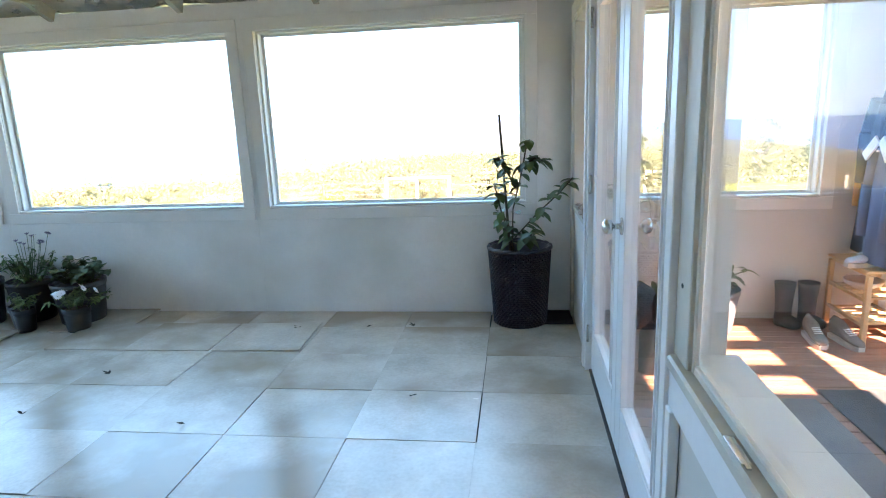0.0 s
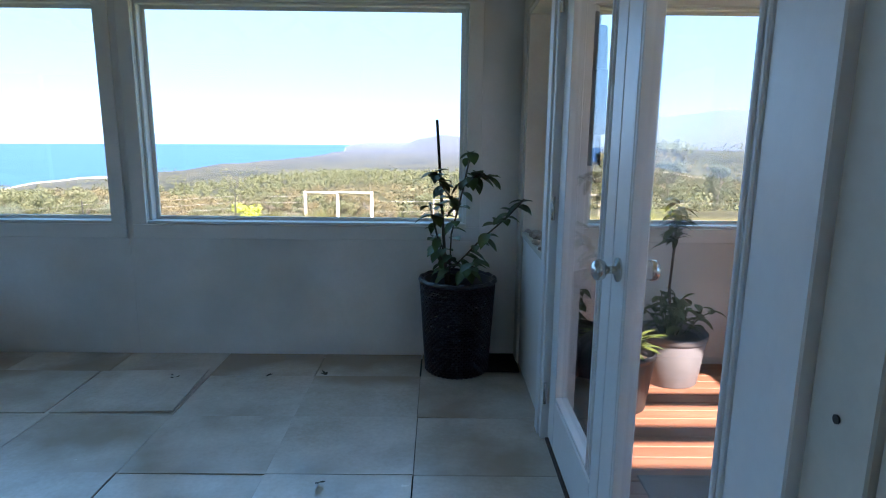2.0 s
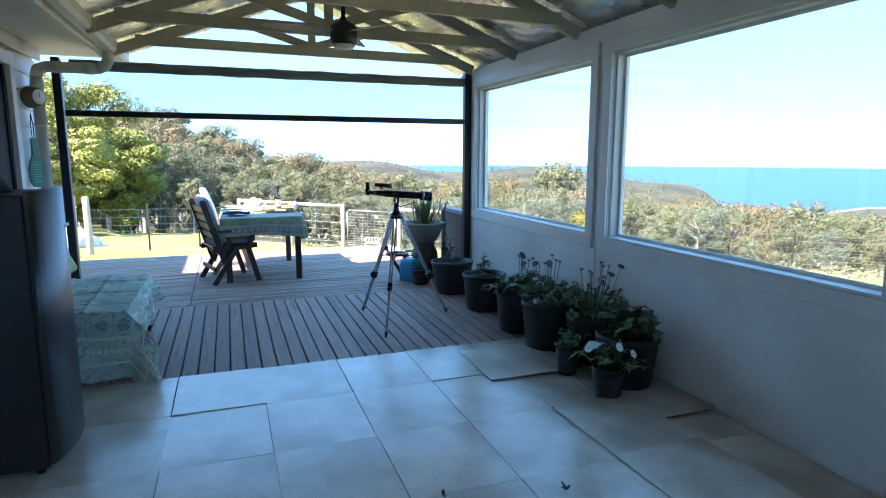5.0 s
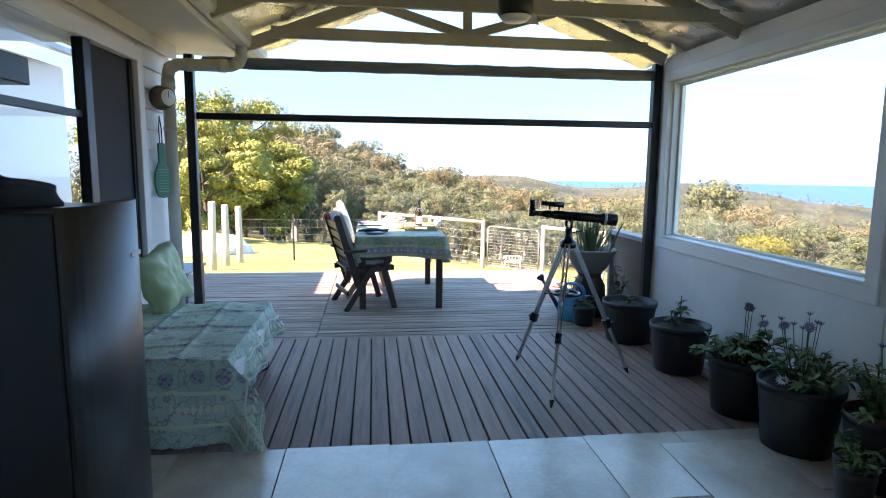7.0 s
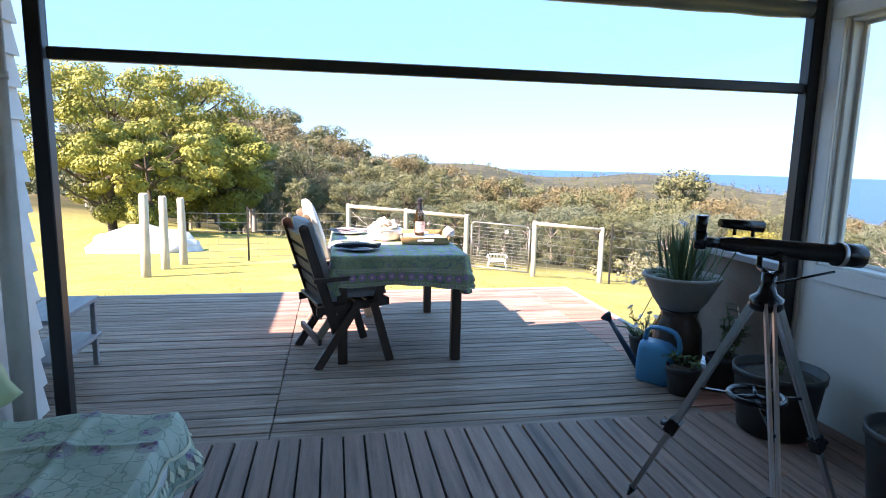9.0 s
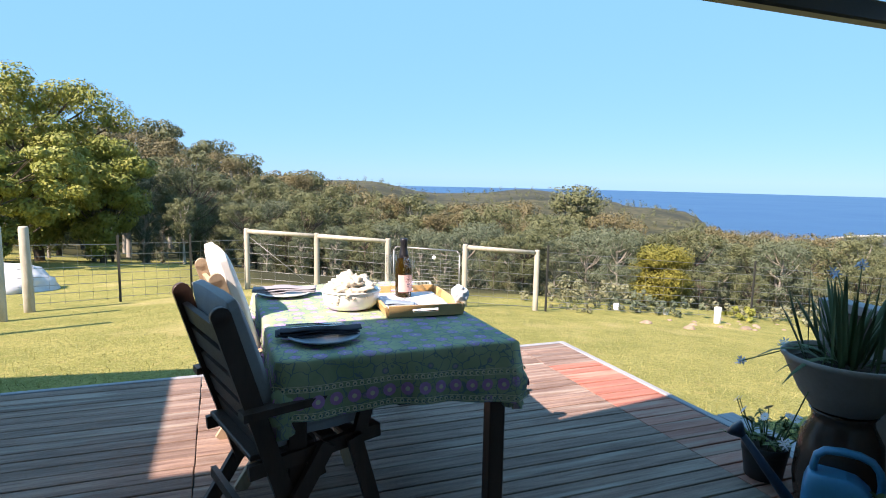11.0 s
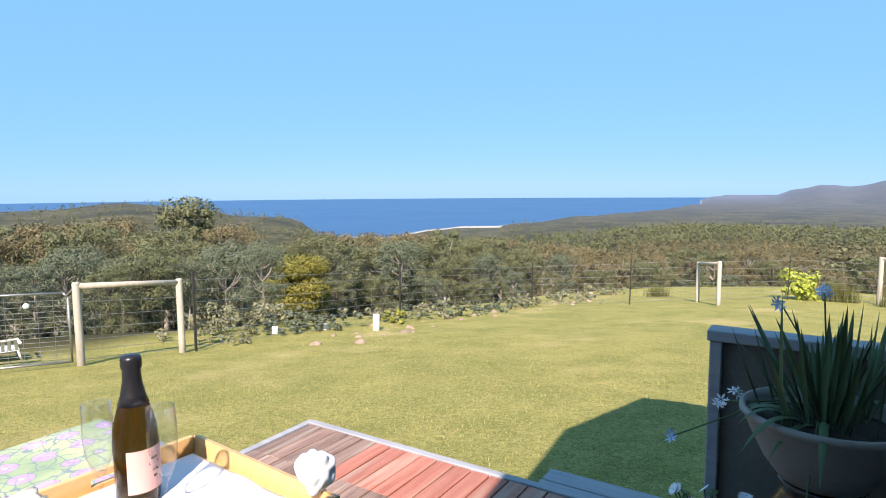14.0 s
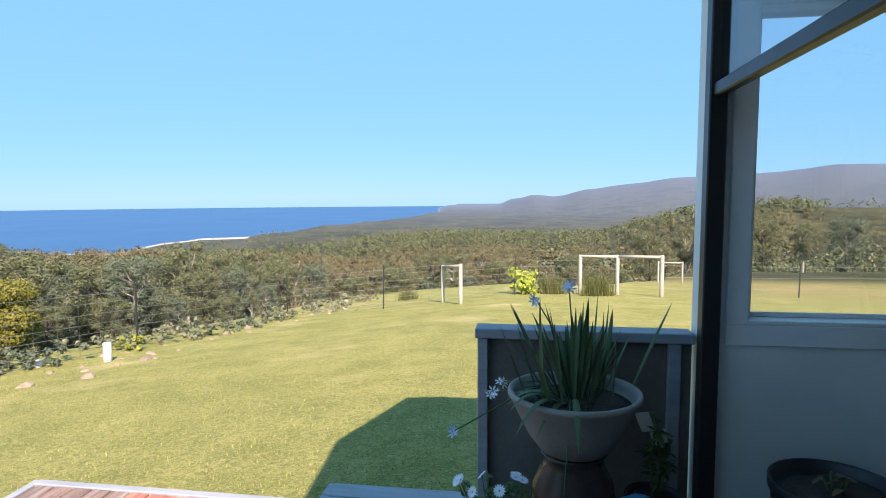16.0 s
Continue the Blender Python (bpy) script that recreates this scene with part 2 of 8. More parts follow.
# ---- setting: the veranda ----
WALL_Y, WALL_T, SIDE_X, POST_X, EDGE_X = 4.32, 0.13, 0.40, -6.43, -4.34
SILL, HEAD = 0.81, 2.08
WINDOWS = [(-6.27, -4.18), (-3.94, -2.045), (-1.835, 0.07), (0.80, 2.02)]
wall_with("wall_north", "x", (-6.38, WALL_Y, -0.35), (3.2, WALL_Y + WALL_T, 2.28), [(a, b, SILL, HEAD) for a, b in WINDOWS], M_WALL, "grey-white painted cement sheet wall with wide windows")


def window_unit(name, x0, x1):
    w = thing(name, "wide fixed window in a flat white timber frame", "window", (x0, WALL_Y, SILL), kind="structure")
    wd, ht, t = x1 - x0, HEAD - SILL, 0.085
    for nm, lo, hi in (("architrave", (-t, -0.02, ht), (wd + t, -0.002, ht + t)), ("architrave", (-t, -0.02, -t), (wd + t, -0.002, 0)),
                       ("architrave", (-t, -0.02, 0), (0, -0.002, ht)), ("architrave", (wd, -0.02, 0), (wd + t, -0.002, ht))):
        part(nm, block(lo, hi, 0.003), M_TRIM, w)
    g = 0.018
    for nm, lo, hi in (("window_frame", (0, 0.02, ht - g), (wd, 0.12, ht - 0.001)), ("window_sill", (0, -0.012, 0.001), (wd, 0.12, g)),
                       ("window_frame", (0.001, 0.02, g), (g, 0.12, ht - g)), ("window_frame", (wd - g, 0.02, g), (wd - 0.001, 0.12, ht - g))):
        part(nm, block(lo, hi, 0.003), M_TRIM, w)
    for nm, lo, hi in (("glazing_bead", (g, 0.075, ht - g - 0.02), (wd - g, 0.088, ht - g)), ("glazing_bead", (g, 0.075, g), (wd - g, 0.088, g + 0.02)),
                       ("glazing_bead", (g, 0.075, g + 0.02), (g + 0.022, 0.088, ht - g - 0.02)), ("glazing_bead", (wd - g - 0.022, 0.075, g + 0.02), (wd - g, 0.088, ht - g - 0.02))):
        part(nm, block(lo, hi, 0.002), M_TRIM, w)
    p = part("pane", block((g, 0.089, g), (wd - g, 0.093, ht - g), 0), M_GLASS, w, "clear glass pane")
    p.visible_shadow = False


for i, (a, b) in enumerate(WINDOWS):
    window_unit("window_%d" % (i + 1), a, b)

# sheet joints on the wall below the windows
for x in (-4.08, -1.97):
    solid("trim", block((x - 0.02, WALL_Y - 0.004, 0.0), (x + 0.02, WALL_Y - 0.0005, 0.72), 0.001), M_WALL, "thin painted cover strip over a sheet joint", "trim", kind="structure")

# side wall with the double doors, a small window and a large fixed window
JAMB0, JAMB1 = 1.555, 3.318
wall_with("wall_east", "y", (SIDE_X, -2.6, -0.35), (SIDE_X + 0.12, WALL_Y, 2.9), [(3.47, 4.17, 0.78, 2.02), (JAMB0, JAMB1, -0.02, 2.12), (-0.6, 1.53, 0.80, 2.3)], M_WALL, "white painted partition wall between veranda and porch")


def frame_y(parent, y0, y1, z0, z1, x0, x1, t, material, name="jamb", sill=True):
    """A rectangular lining in a wall that runs along y (local coordinates of parent)."""
    part(name, block((x0, y0, z0), (x1, y0 + t, z1), 0.003), material, parent)
    part(name, block((x0, y1 - t, z0), (x1, y1, z1), 0.003), material, parent)
    part("head", block((x0, y0 + t, z1 - t), (x1, y1 - t, z1), 0.003), material, parent)
    if sill:
        part("sill", block((x0, y0 + t, z0), (x1, y1 - t, z0 + t), 0.003), material, parent)


# small window beside the doors, with a sill on which shells lie
w = thing("window_5", "narrow window in cream frame beside the doors", "window", (SIDE_X, 0, 0), kind="structure")
frame_y(w, 3.47, 4.17, 0.78, 2.02, -0.012, 0.118, 0.03, M_CREAM)
part("architrave", block((-0.02, 3.44, 2.02), (-0.002, 4.30, 2.11), 0.003), M_CREAM, w)
part("architrave", block((-0.02, 4.17, 0.0), (-0.002, 4.30, 2.02), 0.003), M_CREAM, w)
part("pane", block((0.10, 3.50, 0.81), (0.104, 4.14, 1.99), 0), M_GLASS, w, "clear glass pane").visible_shadow = False

# double doors
dr = thing("door_1", "closed white glazed double doors with chrome knobs", "door", (SIDE_X, 0, 0), kind="structure")
frame_y(dr, JAMB0, JAMB1, -0.015, 2.12, -0.02, 0.125, 0.045, M_DOOR, sill=False)
part("architrave", block((-0.03, JAMB0 - 0.05, 0.0), (-0.002, JAMB0 + 0.005, 2.2), 0.003), M_DOOR, dr)
part("architrave", block((-0.03, JAMB1 - 0.005, 0.0), (-0.002, JAMB1 + 0.065, 2.2), 0.003), M_DOOR, dr)
part("threshold", block((0.0, JAMB0 + 0.045, -0.016), (0.125, JAMB1 - 0.045, 0.006), 0.003), M_DARKWOOD, dr)


def door_leaf(y0, y1, sa, sb, x0=0.012, x1=0.05):
    z0, z1, rail, top = 0.012, 2.07, 0.22, 0.12
    stile = part("door_leaf", block((x0, y0, z0), (x1, y0 + sa, z1), 0.004), M_DOOR, dr)
    part("stile", block((x0, y1 - sb, z0), (x1, y1, z1), 0.004), M_DOOR, stile)
    part("bottom_rail", block((x0, y0 + sa, z0), (x1, y1 - sb, z0 + rail), 0.004), M_DOOR, stile)
    part("top_rail", block((x0, y0 + sa, z1 - top), (x1, y1 - sb, z1), 0.004), M_DOOR, stile)
    for k, d in ((0.0, 0.014), (0.0135, 0.008), (0.027, 0.003)):
        a, b, c, e = y0 + sa + k, y1 - sb - k, z0 + rail + k, z1 - top - k
        for lo, hi in (((x0 + d - 0.010, a, c), (x1 - d + 0.010, a + 0.013, e)), ((x0 + d - 0.010, b - 0.013, c), (x1 - d + 0.010, b, e)),
                       ((x0 + d - 0.010, a + 0.013, c), (x1 - d + 0.010, b - 0.013, c + 0.013)), ((x0 + d - 0.010, a + 0.013, e - 0.013), (x1 - d + 0.010, b - 0.013, e))):
            part("glazing_bead", block(lo, hi, 0.003), M_DOOR, stile)
    g = part("pane", block(((x0 + x1) / 2 - 0.002, y0 + sa, z0 + rail), ((x0 + x1) / 2 + 0.002, y1 - sb, z1 - top), 0), M_GLASS, stile, "clear glass pane")
    g.visible_shadow = False
    return stile


MEET = 2.46
leaf_a = door_leaf(MEET + 0.002, JAMB1 - 0.048, 0.095, 0.115)
leaf_b = door_leaf(JAMB0 + 0.048, MEET - 0.002, 0.125, 0.115)
for sx in (-1, 1):
    bm = bmesh.new()
    cx = 0.012 if sx < 0 else 0.05
    prof = [(0.034, 0.0), (0.034, 0.006), (0.012, 0.010), (0.011, 0.034), (0.024, 0.040), (0.030, 0.052), (0.028, 0.066), (0.016, 0.074), (0.0, 0.076)]
    lathe(bm, prof, 20)
    bmesh.ops.transform(bm, matrix=Matrix.Translation((cx, MEET - 0.062, 0.985)) @ Matrix.Rotation(math.pi / 2 * sx, 4, "Y"), verts=bm.verts[:])
    part("door_knob", bm, M_STEEL, leaf_b, "chrome round door knob")
for z in (0.22, 1.05, 1.88):
    bm = bmesh.new()
    tube(bm, (-0.008, JAMB1 - 0.046, z - 0.05), (-0.008, JAMB1 - 0.046, z + 0.05), 0.008, n=8)
    part("hinge", bm, M_STEEL, dr)

# large fixed window by the start, with a broad sill
w = thing("window_6", "large fixed window with a broad cream sill", "window", (SIDE_X, 0, 0), kind="structure")
part("jamb", block((-0.012, 1.392, 0.835), (0.012, 1.504, 2.3), 0.003), M_CREAM, w)
part("jamb_packer", block((0.001, 1.505, 0.837), (0.0115, 1.529, 2.3), 0.001), M_CREAM, w)
part("mullion", block((-0.002, 1.372, 0.835), (0.0115, 1.3915, 2.3), 0.003), M_CREAM, w)
part("sill", block((-0.03, -0.6, 0.80), (0.14, 1.498, 0.835), 0.006), M_CREAM, w)
part("sill_apron", block((-0.022, -0.6, 0.70), (-0.002, 1.498, 0.798), 0.003), M_DOOR, w)
part("glazing_bead", block((-0.002, -0.6, 0.836), (0.0115, 1.371, 0.858), 0.003), M_CREAM, w)
part("pane", block((0.0135, -0.6, 0.836), (0.0175, 1.498, 2.3), 0), M_GLASS, w, "clear glass pane").visible_shadow = False
for z in (1.02, 1.72):
    bm = bmesh.new()
    tube(bm, (-0.0125, 1.45, z), (-0.0145, 1.45, z), 0.006, n=8)
    part("screw", bm, M_BLACK, w)
bm = block((-0.024, 1.02, 0.8352), (-0.006, 1.11, 0.838), 0.001)
cuboid(bm, (-0.02, 1.005, 0.8352), (-0.012, 1.03, 0.8385))
part("latch_plate", bm, M_STEEL, w, "zinc latch plate")
part("panel_strip", block((-0.028, 1.455, 0.0), (-0.002, 1.498, 0.70), 0.003), M_DOOR, w)

# roof of the veranda: sheets, foil, trusses
RIDGE_Y, RIDGE_Z, EAVE_Z, RAKE_X = 2.65, 2.98, 2.31, -7.05
bm = bmesh.new()
for ya, za, yb, zb in ((RIDGE_Y, RIDGE_Z, 4.62, EAVE_Z - 0.06), (RIDGE_Y, RIDGE_Z, 0.85, EAVE_Z)):
    n = 90
    prev = None
    for i in range(n + 1):
        x = RAKE_X + (0.56 - RAKE_X) * i / n
        dz = 0.012 * math.cos(i * math.pi)
        cur = (bm.verts.new((x, ya, za + 0.05 + dz)), bm.verts.new((x, yb, zb + 0.05 + dz)))
        if prev:
            bm.faces.new((prev[0], cur[0], cur[1], prev[1]))
        prev = cur
roof = solid("roof", bm, M_ROOF, "corrugated steel gable roof over the veranda", "roof", kind="structure")
roof.modifiers.new("thick", "SOLIDIFY").thickness = 0.004
bm = bmesh.new()
rnd = random.Random(5)
for ya, za, yb, zb in ((RIDGE_Y - 0.0, RIDGE_Z, 4.40, EAVE_Z), (RIDGE_Y, RIDGE_Z, 0.85, EAVE_Z - 0.01)):
    nx, ny = 150, 30
    rows = []
    for i in range(nx + 1):
        x = RAKE_X + 0.05 + (0.4 - RAKE_X) * i / nx
        rows.append([bm.verts.new((x, ya + (yb - ya) * j / ny, za + (zb - za) * j / ny + 0.012 * noise.noise((x * 7, j * 0.9, 1.3)) - 0.02 * abs(math.sin(math.pi * (x - POST_X) / 1.01)))) for j in range(ny + 1)])
    for i in range(nx):
        for j in range(ny):
            bm.faces.new((rows[i][j], rows[i + 1][j], rows[i + 1][j + 1], rows[i][j + 1]))
solid("ceiling", bm, M_FOIL, "crinkled silver foil lining under the roof", "ceiling", kind="structure")


def truss(x):
    t = thing("roof_truss", "pale sawn pine roof truss spanning the veranda", "truss", (x, 0, 0), group="veranda roof trusses")
    up = (1, 0, 0)
    bm = bmesh.new()
    bar(bm, (0, 4.30, 2.265), (0, RIDGE_Y, 2.905), 0.09, 0.04, up)
    part("top_chord", bm, M_TIMBER, t)
    bm = bmesh.new()
    bar(bm, (0, 0.95, 2.265), (0, RIDGE_Y, 2.905), 0.09, 0.04, up)
    part("top_chord", bm, M_TIMBER, t)
    bm = bmesh.new()
    bar(bm, (0.041, 1.15, 2.365), (0.041, 4.12, 2.345), 0.085, 0.04, up)
    part("bottom_chord", bm, M_TIMBER, t)
    for ya, za, yb, zb in ((RIDGE_Y, 2.38, RIDGE_Y, 2.88), (RIDGE_Y - 0.04, 2.41, 1.95, 2.60), (RIDGE_Y + 0.04, 2.41, 3.35, 2.60)):
        bm = bmesh.new()
        bar(bm, (0.002, ya, za), (0.002, yb, zb), 0.07, 0.034, up)
        part("web", bm, M_TIMBER, t)
    return t


t0 = truss(POST_X + 0.06)
for k in range(1, 7):
    copy_thing(t0, pose(POST_X + 0.06 + 1.005 * k, 0, 0))
for y, z in ((4.42, 2.30), (3.6, 2.69), (1.7, 2.69)):
    solid("trim", block((RAKE_X + 0.1, y - 0.02, z - 0.06), (0.38, y + 0.02, z - 0.02), 0.003), M_TIMBER, "pine roof batten along the slope", "trim", kind="structure")
wall_with("wall_gable", "y", (SIDE_X + 0.002, 0.3, 2.901), (SIDE_X + 0.10, 4.32, 3.05), [], M_WALL, "painted infill above the partition")

# open end: posts, rolled blind, clear sheet
fr = thing("blind", "clear roll-up outdoor blind, partly lowered, black bars", "blind", (POST_X, 0, 0))
part("post", block((-0.035, 4.235, -0.03), (0.035, 4.305, 2.24), 0.005), M_BLACK, fr, "black steel post")
part("post", block((-0.035, 0.485, -0.03), (0.035, 0.55, 2.2), 0.005), M_BLACK, fr, "black steel post")
bm = bmesh.new()
n = 24
rings = []
for i in range(n + 1):
    y, r = 0.62 + (4.23 - 0.62) * i / n, 0.045 + 0.002 * math.sin(i * 2.3)
    z = 2.145 + 0.002 * math.sin(i * 1.9)
    rings.append([bm.verts.new((r * math.cos(6.283 * k / 14), y, z + r * math.sin(6.283 * k / 14))) for k in range(14)])
for ra, rb in zip(rings, rings[1:]):
    for k in range(14):
        bm.faces.new((ra[k], ra[(k + 1) % 14], rb[(k + 1) % 14], rb[k])).smooth = True
bm.faces.new(rings[0]), bm.faces.new(rings[-1])
part("roll", bm, surf("rolled_clear_pvc", (0.10, 0.115, 0.12), (0.24, 0.265, 0.275), 4, 0.2, 0.2, 30, stretch=(1, 0.2, 1)), fr, "grey rolled clear plastic")
part("bottom_bar", block((-0.022, 0.556, 1.715), (0.022, 4.232, 1.768), 0.006), M_BLACK, fr, "black bottom bar")
M_PVC = glass_mat("clear_pvc_sheet", (0.90, 0.92, 0.93))
part("sheet", block((-0.001, 0.556, 1.768), (0.001, 4.232, 2.12), 0), M_PVC, fr, "clear plastic sheet").visible_shadow = False
solid("corner_board", block((-6.462, 4.312, -0.3), (-6.384, 4.405, 2.24), 0.003), M_TRIM, "white corner board at the end of the window wall", "trim", kind="structure")

# house wall: weatherboards, window with dark screen
HOUSE_Y = 0.30
wall_with("wall_south", "x", (-6.72, HOUSE_Y - 0.14, -0.35), (-1.1, HOUSE_Y - 0.02, 2.9), [(-5.92, -3.9, 0.72, 2.06)], M_WALL, "house wall behind the cladding")
bm = bmesh.new()
pitch = 0.145
for k in range(15):
    z = 0.02 + k * pitch
    for xa, xb in ((-6.72, -6.02), (-3.8, -1.1)) if 0.62 < z + pitch and z < 2.06 else ((-6.72, -1.1),):
        v = [bm.verts.new(p) for p in ((xa, HOUSE_Y - 0.018, z), (xb, HOUSE_Y - 0.018, z), (xb, HOUSE_Y + 0.018, z), (xa, HOUSE_Y + 0.018, z),
                                       (xa, HOUSE_Y - 0.018, z + pitch), (xb, HOUSE_Y - 0.018, z + pitch), (xb, HOUSE_Y - 0.008, z + pitch), (xa, HOUSE_Y - 0.008, z + pitch))]
        for f in ((3, 2, 1, 0), (4, 5, 6, 7), (0, 1, 5, 4), (1, 2, 6, 5), (2, 3, 7, 6), (3, 0, 4, 7)):
            bm.faces.new([v[i] for i in f])
solid("trim", bm, M_CLAD, "white painted overlapping weatherboards", "cladding", kind="structure")
hw = thing("window_7", "house window with a dark insect screen", "window", (0, HOUSE_Y, 0), kind="structure")
for nm, lo, hi in (("architrave", (-6.02, -0.01, 0.62), (-5.92, 0.03, 2.16)), ("architrave", (-3.9, -0.01, 0.62), (-3.8, 0.03, 2.16)),
                   ("architrave", (-5.92, -0.01, 2.06), (-3.9, 0.03, 2.16)), ("window_sill", (-5.92, -0.12, 0.66), (-3.9, 0.06, 0.72))):
    part(nm, block(lo, hi, 0.004), M_TRIM, hw)
for lo, hi in (((-5.92, -0.05, 0.72), (-5.88, -0.01, 2.06)), ((-5.28, -0.05, 0.72), (-5.19, 0.012, 2.06)), ((-3.94, -0.05, 0.72), (-3.9, -0.01, 2.06)), ((-5.19, -0.05, 1.62), (-3.94, -0.012, 1.66))):
    part("window_frame", block(lo, hi, 0.003), M_BLACK, hw)
part("insect_screen", block((-5.88, -0.03, 0.721), (-5.28, -0.026, 2.059), 0), plain("insect_mesh", (0.025, 0.026, 0.028), 0.8), hw, "dark grey insect screen")
part("pane", block((-5.19, -0.03, 0.721), (-3.94, -0.026, 2.059), 0), M_GLASS, hw, "dark reflecting glass")
# one dark wall in place of an unlit room; its darkness is colour
wall_with("wall_room", "x", (-6.0, -1.2, 0.0), (-3.6, -1.1, 2.4), [], M_VOID, "near-black wall standing in for the unlit room behind the window")

# eave of the house: soffit, fascia, gutter and downpipe
solid("eave", block((-7.05, HOUSE_Y - 0.8, 2.30), (SIDE_X, 0.86, 2.335), 0.003), M_CREAM, "cream eave lining along the house wall", "eave", kind="structure")
solid("fascia", block((-7.05, 0.862, 2.22), (SIDE_X - 0.002, 0.89, 2.36), 0.004), M_CREAM, "cream timber fascia board", "fascia", kind="structure")
solid("cornice", block((-6.74, HOUSE_Y + 0.013, 2.20), (-1.1, HOUSE_Y + 0.035, 2.299), 0.004), M_CREAM, "cream trim under the eave", "trim", kind="structure")
pipe = thing("downpipe", "cream round downpipe with two elbows on the house corner", "downpipe", (0, 0, 0))
for pts in (((-6.35, 0.385, -0.02), (-6.35, 0.385, 2.03), (-6.35, 0.40, 2.085), (-6.35, 0.46, 2.11), (-6.35, 0.84, 2.11), (-6.35, 0.90, 2.135), (-6.35, 0.925, 2.19), (-6.35, 0.925, 2.33)),):
    bm = bmesh.new()
    path_tube(bm, pts, 0.045, 14)
    for p in pts[1:-1]:
        bmesh.ops.create_icosphere(bm, subdivisions=2, radius=0.0455, matrix=Matrix.Translation(p))
    part("pipe", bm, M_CREAM, pipe)
for a, b in (((-6.35, 0.385, 1.93), (-6.35, 0.385, 2.0)), ((-6.35, 0.52, 2.11), (-6.35, 0.58, 2.11)), ((-6.35, 0.75, 2.11), (-6.35, 0.81, 2.11)), ((-6.35, 0.385, 1.62), (-6.35, 0.385, 1.65))):
    bm = bmesh.new()
    tube(bm, a, b, 0.05, n=14)
    part("collar", bm, M_CREAM, pipe)
bm = bmesh.new()
prof = [(0.89, 2.36), (0.89, 2.27), (0.91, 2.25), (0.98, 2.25), (1.0, 2.28), (1.0, 2.36), (0.995, 2.36), (0.99, 2.28), (0.91, 2.26), (0.9, 2.36)]
ra = [bm.verts.new((-7.05, y, z)) for y, z in prof]
rb = [bm.verts.new((SIDE_X - 0.01, y, z)) for y, z in prof]
for i in range(len(prof)):
    bm.faces.new((ra[i], rb[i], rb[(i + 1) % len(prof)], ra[(i + 1) % len(prof)]))
solid("gutter", bm, M_CREAM, "cream metal gutter along the eave", "gutter", kind="structure")

# house body behind, whose roof shades the deck
wall_with("wall_house", "x", (-9.3, -1.9, -0.6), (0.5, -1.75, 2.5), [], M_CLAD, "white weatherboard house wall set back")
wall_with("wall_house_end", "y", (-9.3, -6.0, -0.6), (-9.15, -1.9, 2.5), [], M_CLAD, "white weatherboard end wall")
bm = bmesh.new()
v = [bm.verts.new(p) for p in ((-9.62, -1.2, 2.5), (0.5, -1.2, 2.5), (0.5, -6.0, 4.0), (-9.62, -6.0, 4.0), (-9.62, -1.2, 2.55), (0.5, -1.2, 2.55), (0.5, -6.0, 4.05), (-9.62, -6.0, 4.05))]
for f in ((3, 2, 1, 0), (4, 5, 6, 7), (0, 1, 5, 4), (1, 2, 6, 5), (2, 3, 7, 6), (3, 0, 4, 7)):
    bm.faces.new([v[i] for i in f])
cuboid(bm, (-7.05, -1.2, 2.37), (SIDE_X + 0.12, 0.95, 2.42))
solid("roof_house", bm, M_ROOF, "steel roof of the house", "roof", kind="structure")
wall_with("wall_back", "x", (SIDE_X - 1.5, -2.6, -0.35), (4.0, -2.45, 2.4), [], M_WALL, "plain painted wall behind the start")
wall_with("wall_back_side", "y", (-1.1, -2.45, -0.35), (-1.0, HOUSE_Y - 0.14, 2.4), [], M_WALL, "plain painted return wall")

# under the decks: near-black slabs, the shade between boards put into their colour
solid("floor", block((-6.31, -2.4, -0.3), (SIDE_X, WALL_Y, -0.035), 0), M_VOID, "near-black slab coloured as the shade under the decking", "floor", kind="structure")
solid("floor_outer", block((-9.40, -1.6, -0.35), (-6.312, 4.2, -0.06), 0), M_VOID, "near-black slab coloured as the shade under the outer deck", "floor", kind="structure")

# ---- terrain, sea ----
LAWN_C = Vector((-8.0, 5.0))


def table(v, rows):
    if v <= rows[0][0]:
        return rows[0][1]
    for (a, p), (b, q) in zip(rows, rows[1:]):
        if v <= b:
            k = (v - a) / (b - a)
            k = k * k * (3 - 2 * k)
            return p + (q - p) * k
    return rows[-1][1]


# by bearing from the lawn (degrees clockwise from +y): reach of the lawn, steepness below it, far ridge heights
REACH = [(-180, 14), (-125, 12), (-106, 12), (-80, 10.8), (-60, 9.2), (-45, 10.5), (-35, 14), (-20, 19), (-8, 22), (8, 21), (25, 60), (60, 90), (120, 90), (180, 14)]
STEEP = [(-180, 0.1), (-120, 0.05), (-100, 0.10), (-70, 0.22), (-45, 0.24), (-10, 0.22), (10, 0.20), (25, 0.16), (60, 0.10), (180, 0.1)]
RIDGE = [(-180, -10), (-110, -2), (-90, -10), (-80, -10), (-77, -12), (-70, -28), (-66, -27), (-61.5, -21), (-55, -30), (-50, -37), (-47, -40), (-43, -62), (-39, -75), (-34, -79), (180, -79)]
PEAK = [(-180, -80), (-9, -80), (-3.5, -68), (-1.6, -24), (0.3, 8), (2, -1), (5.4, 40), (10, 72), (13, 100), (15, 102), (20, 116), (26, 150), (34, 120), (42, 130), (60, 110), (90, 60), (140, 0), (180, -40)]
COAST = [(-180, 900), (-60, 1500), (-48, 1250), (-43, 1040), (-38, 1040), (-33, 1240), (-30.5, 1330), (-27, 1340), (-24, 1400), (-19, 1650), (-15, 1850), (-12, 2100), (-9, 2700), (-7, 6000), (180, 6000)]
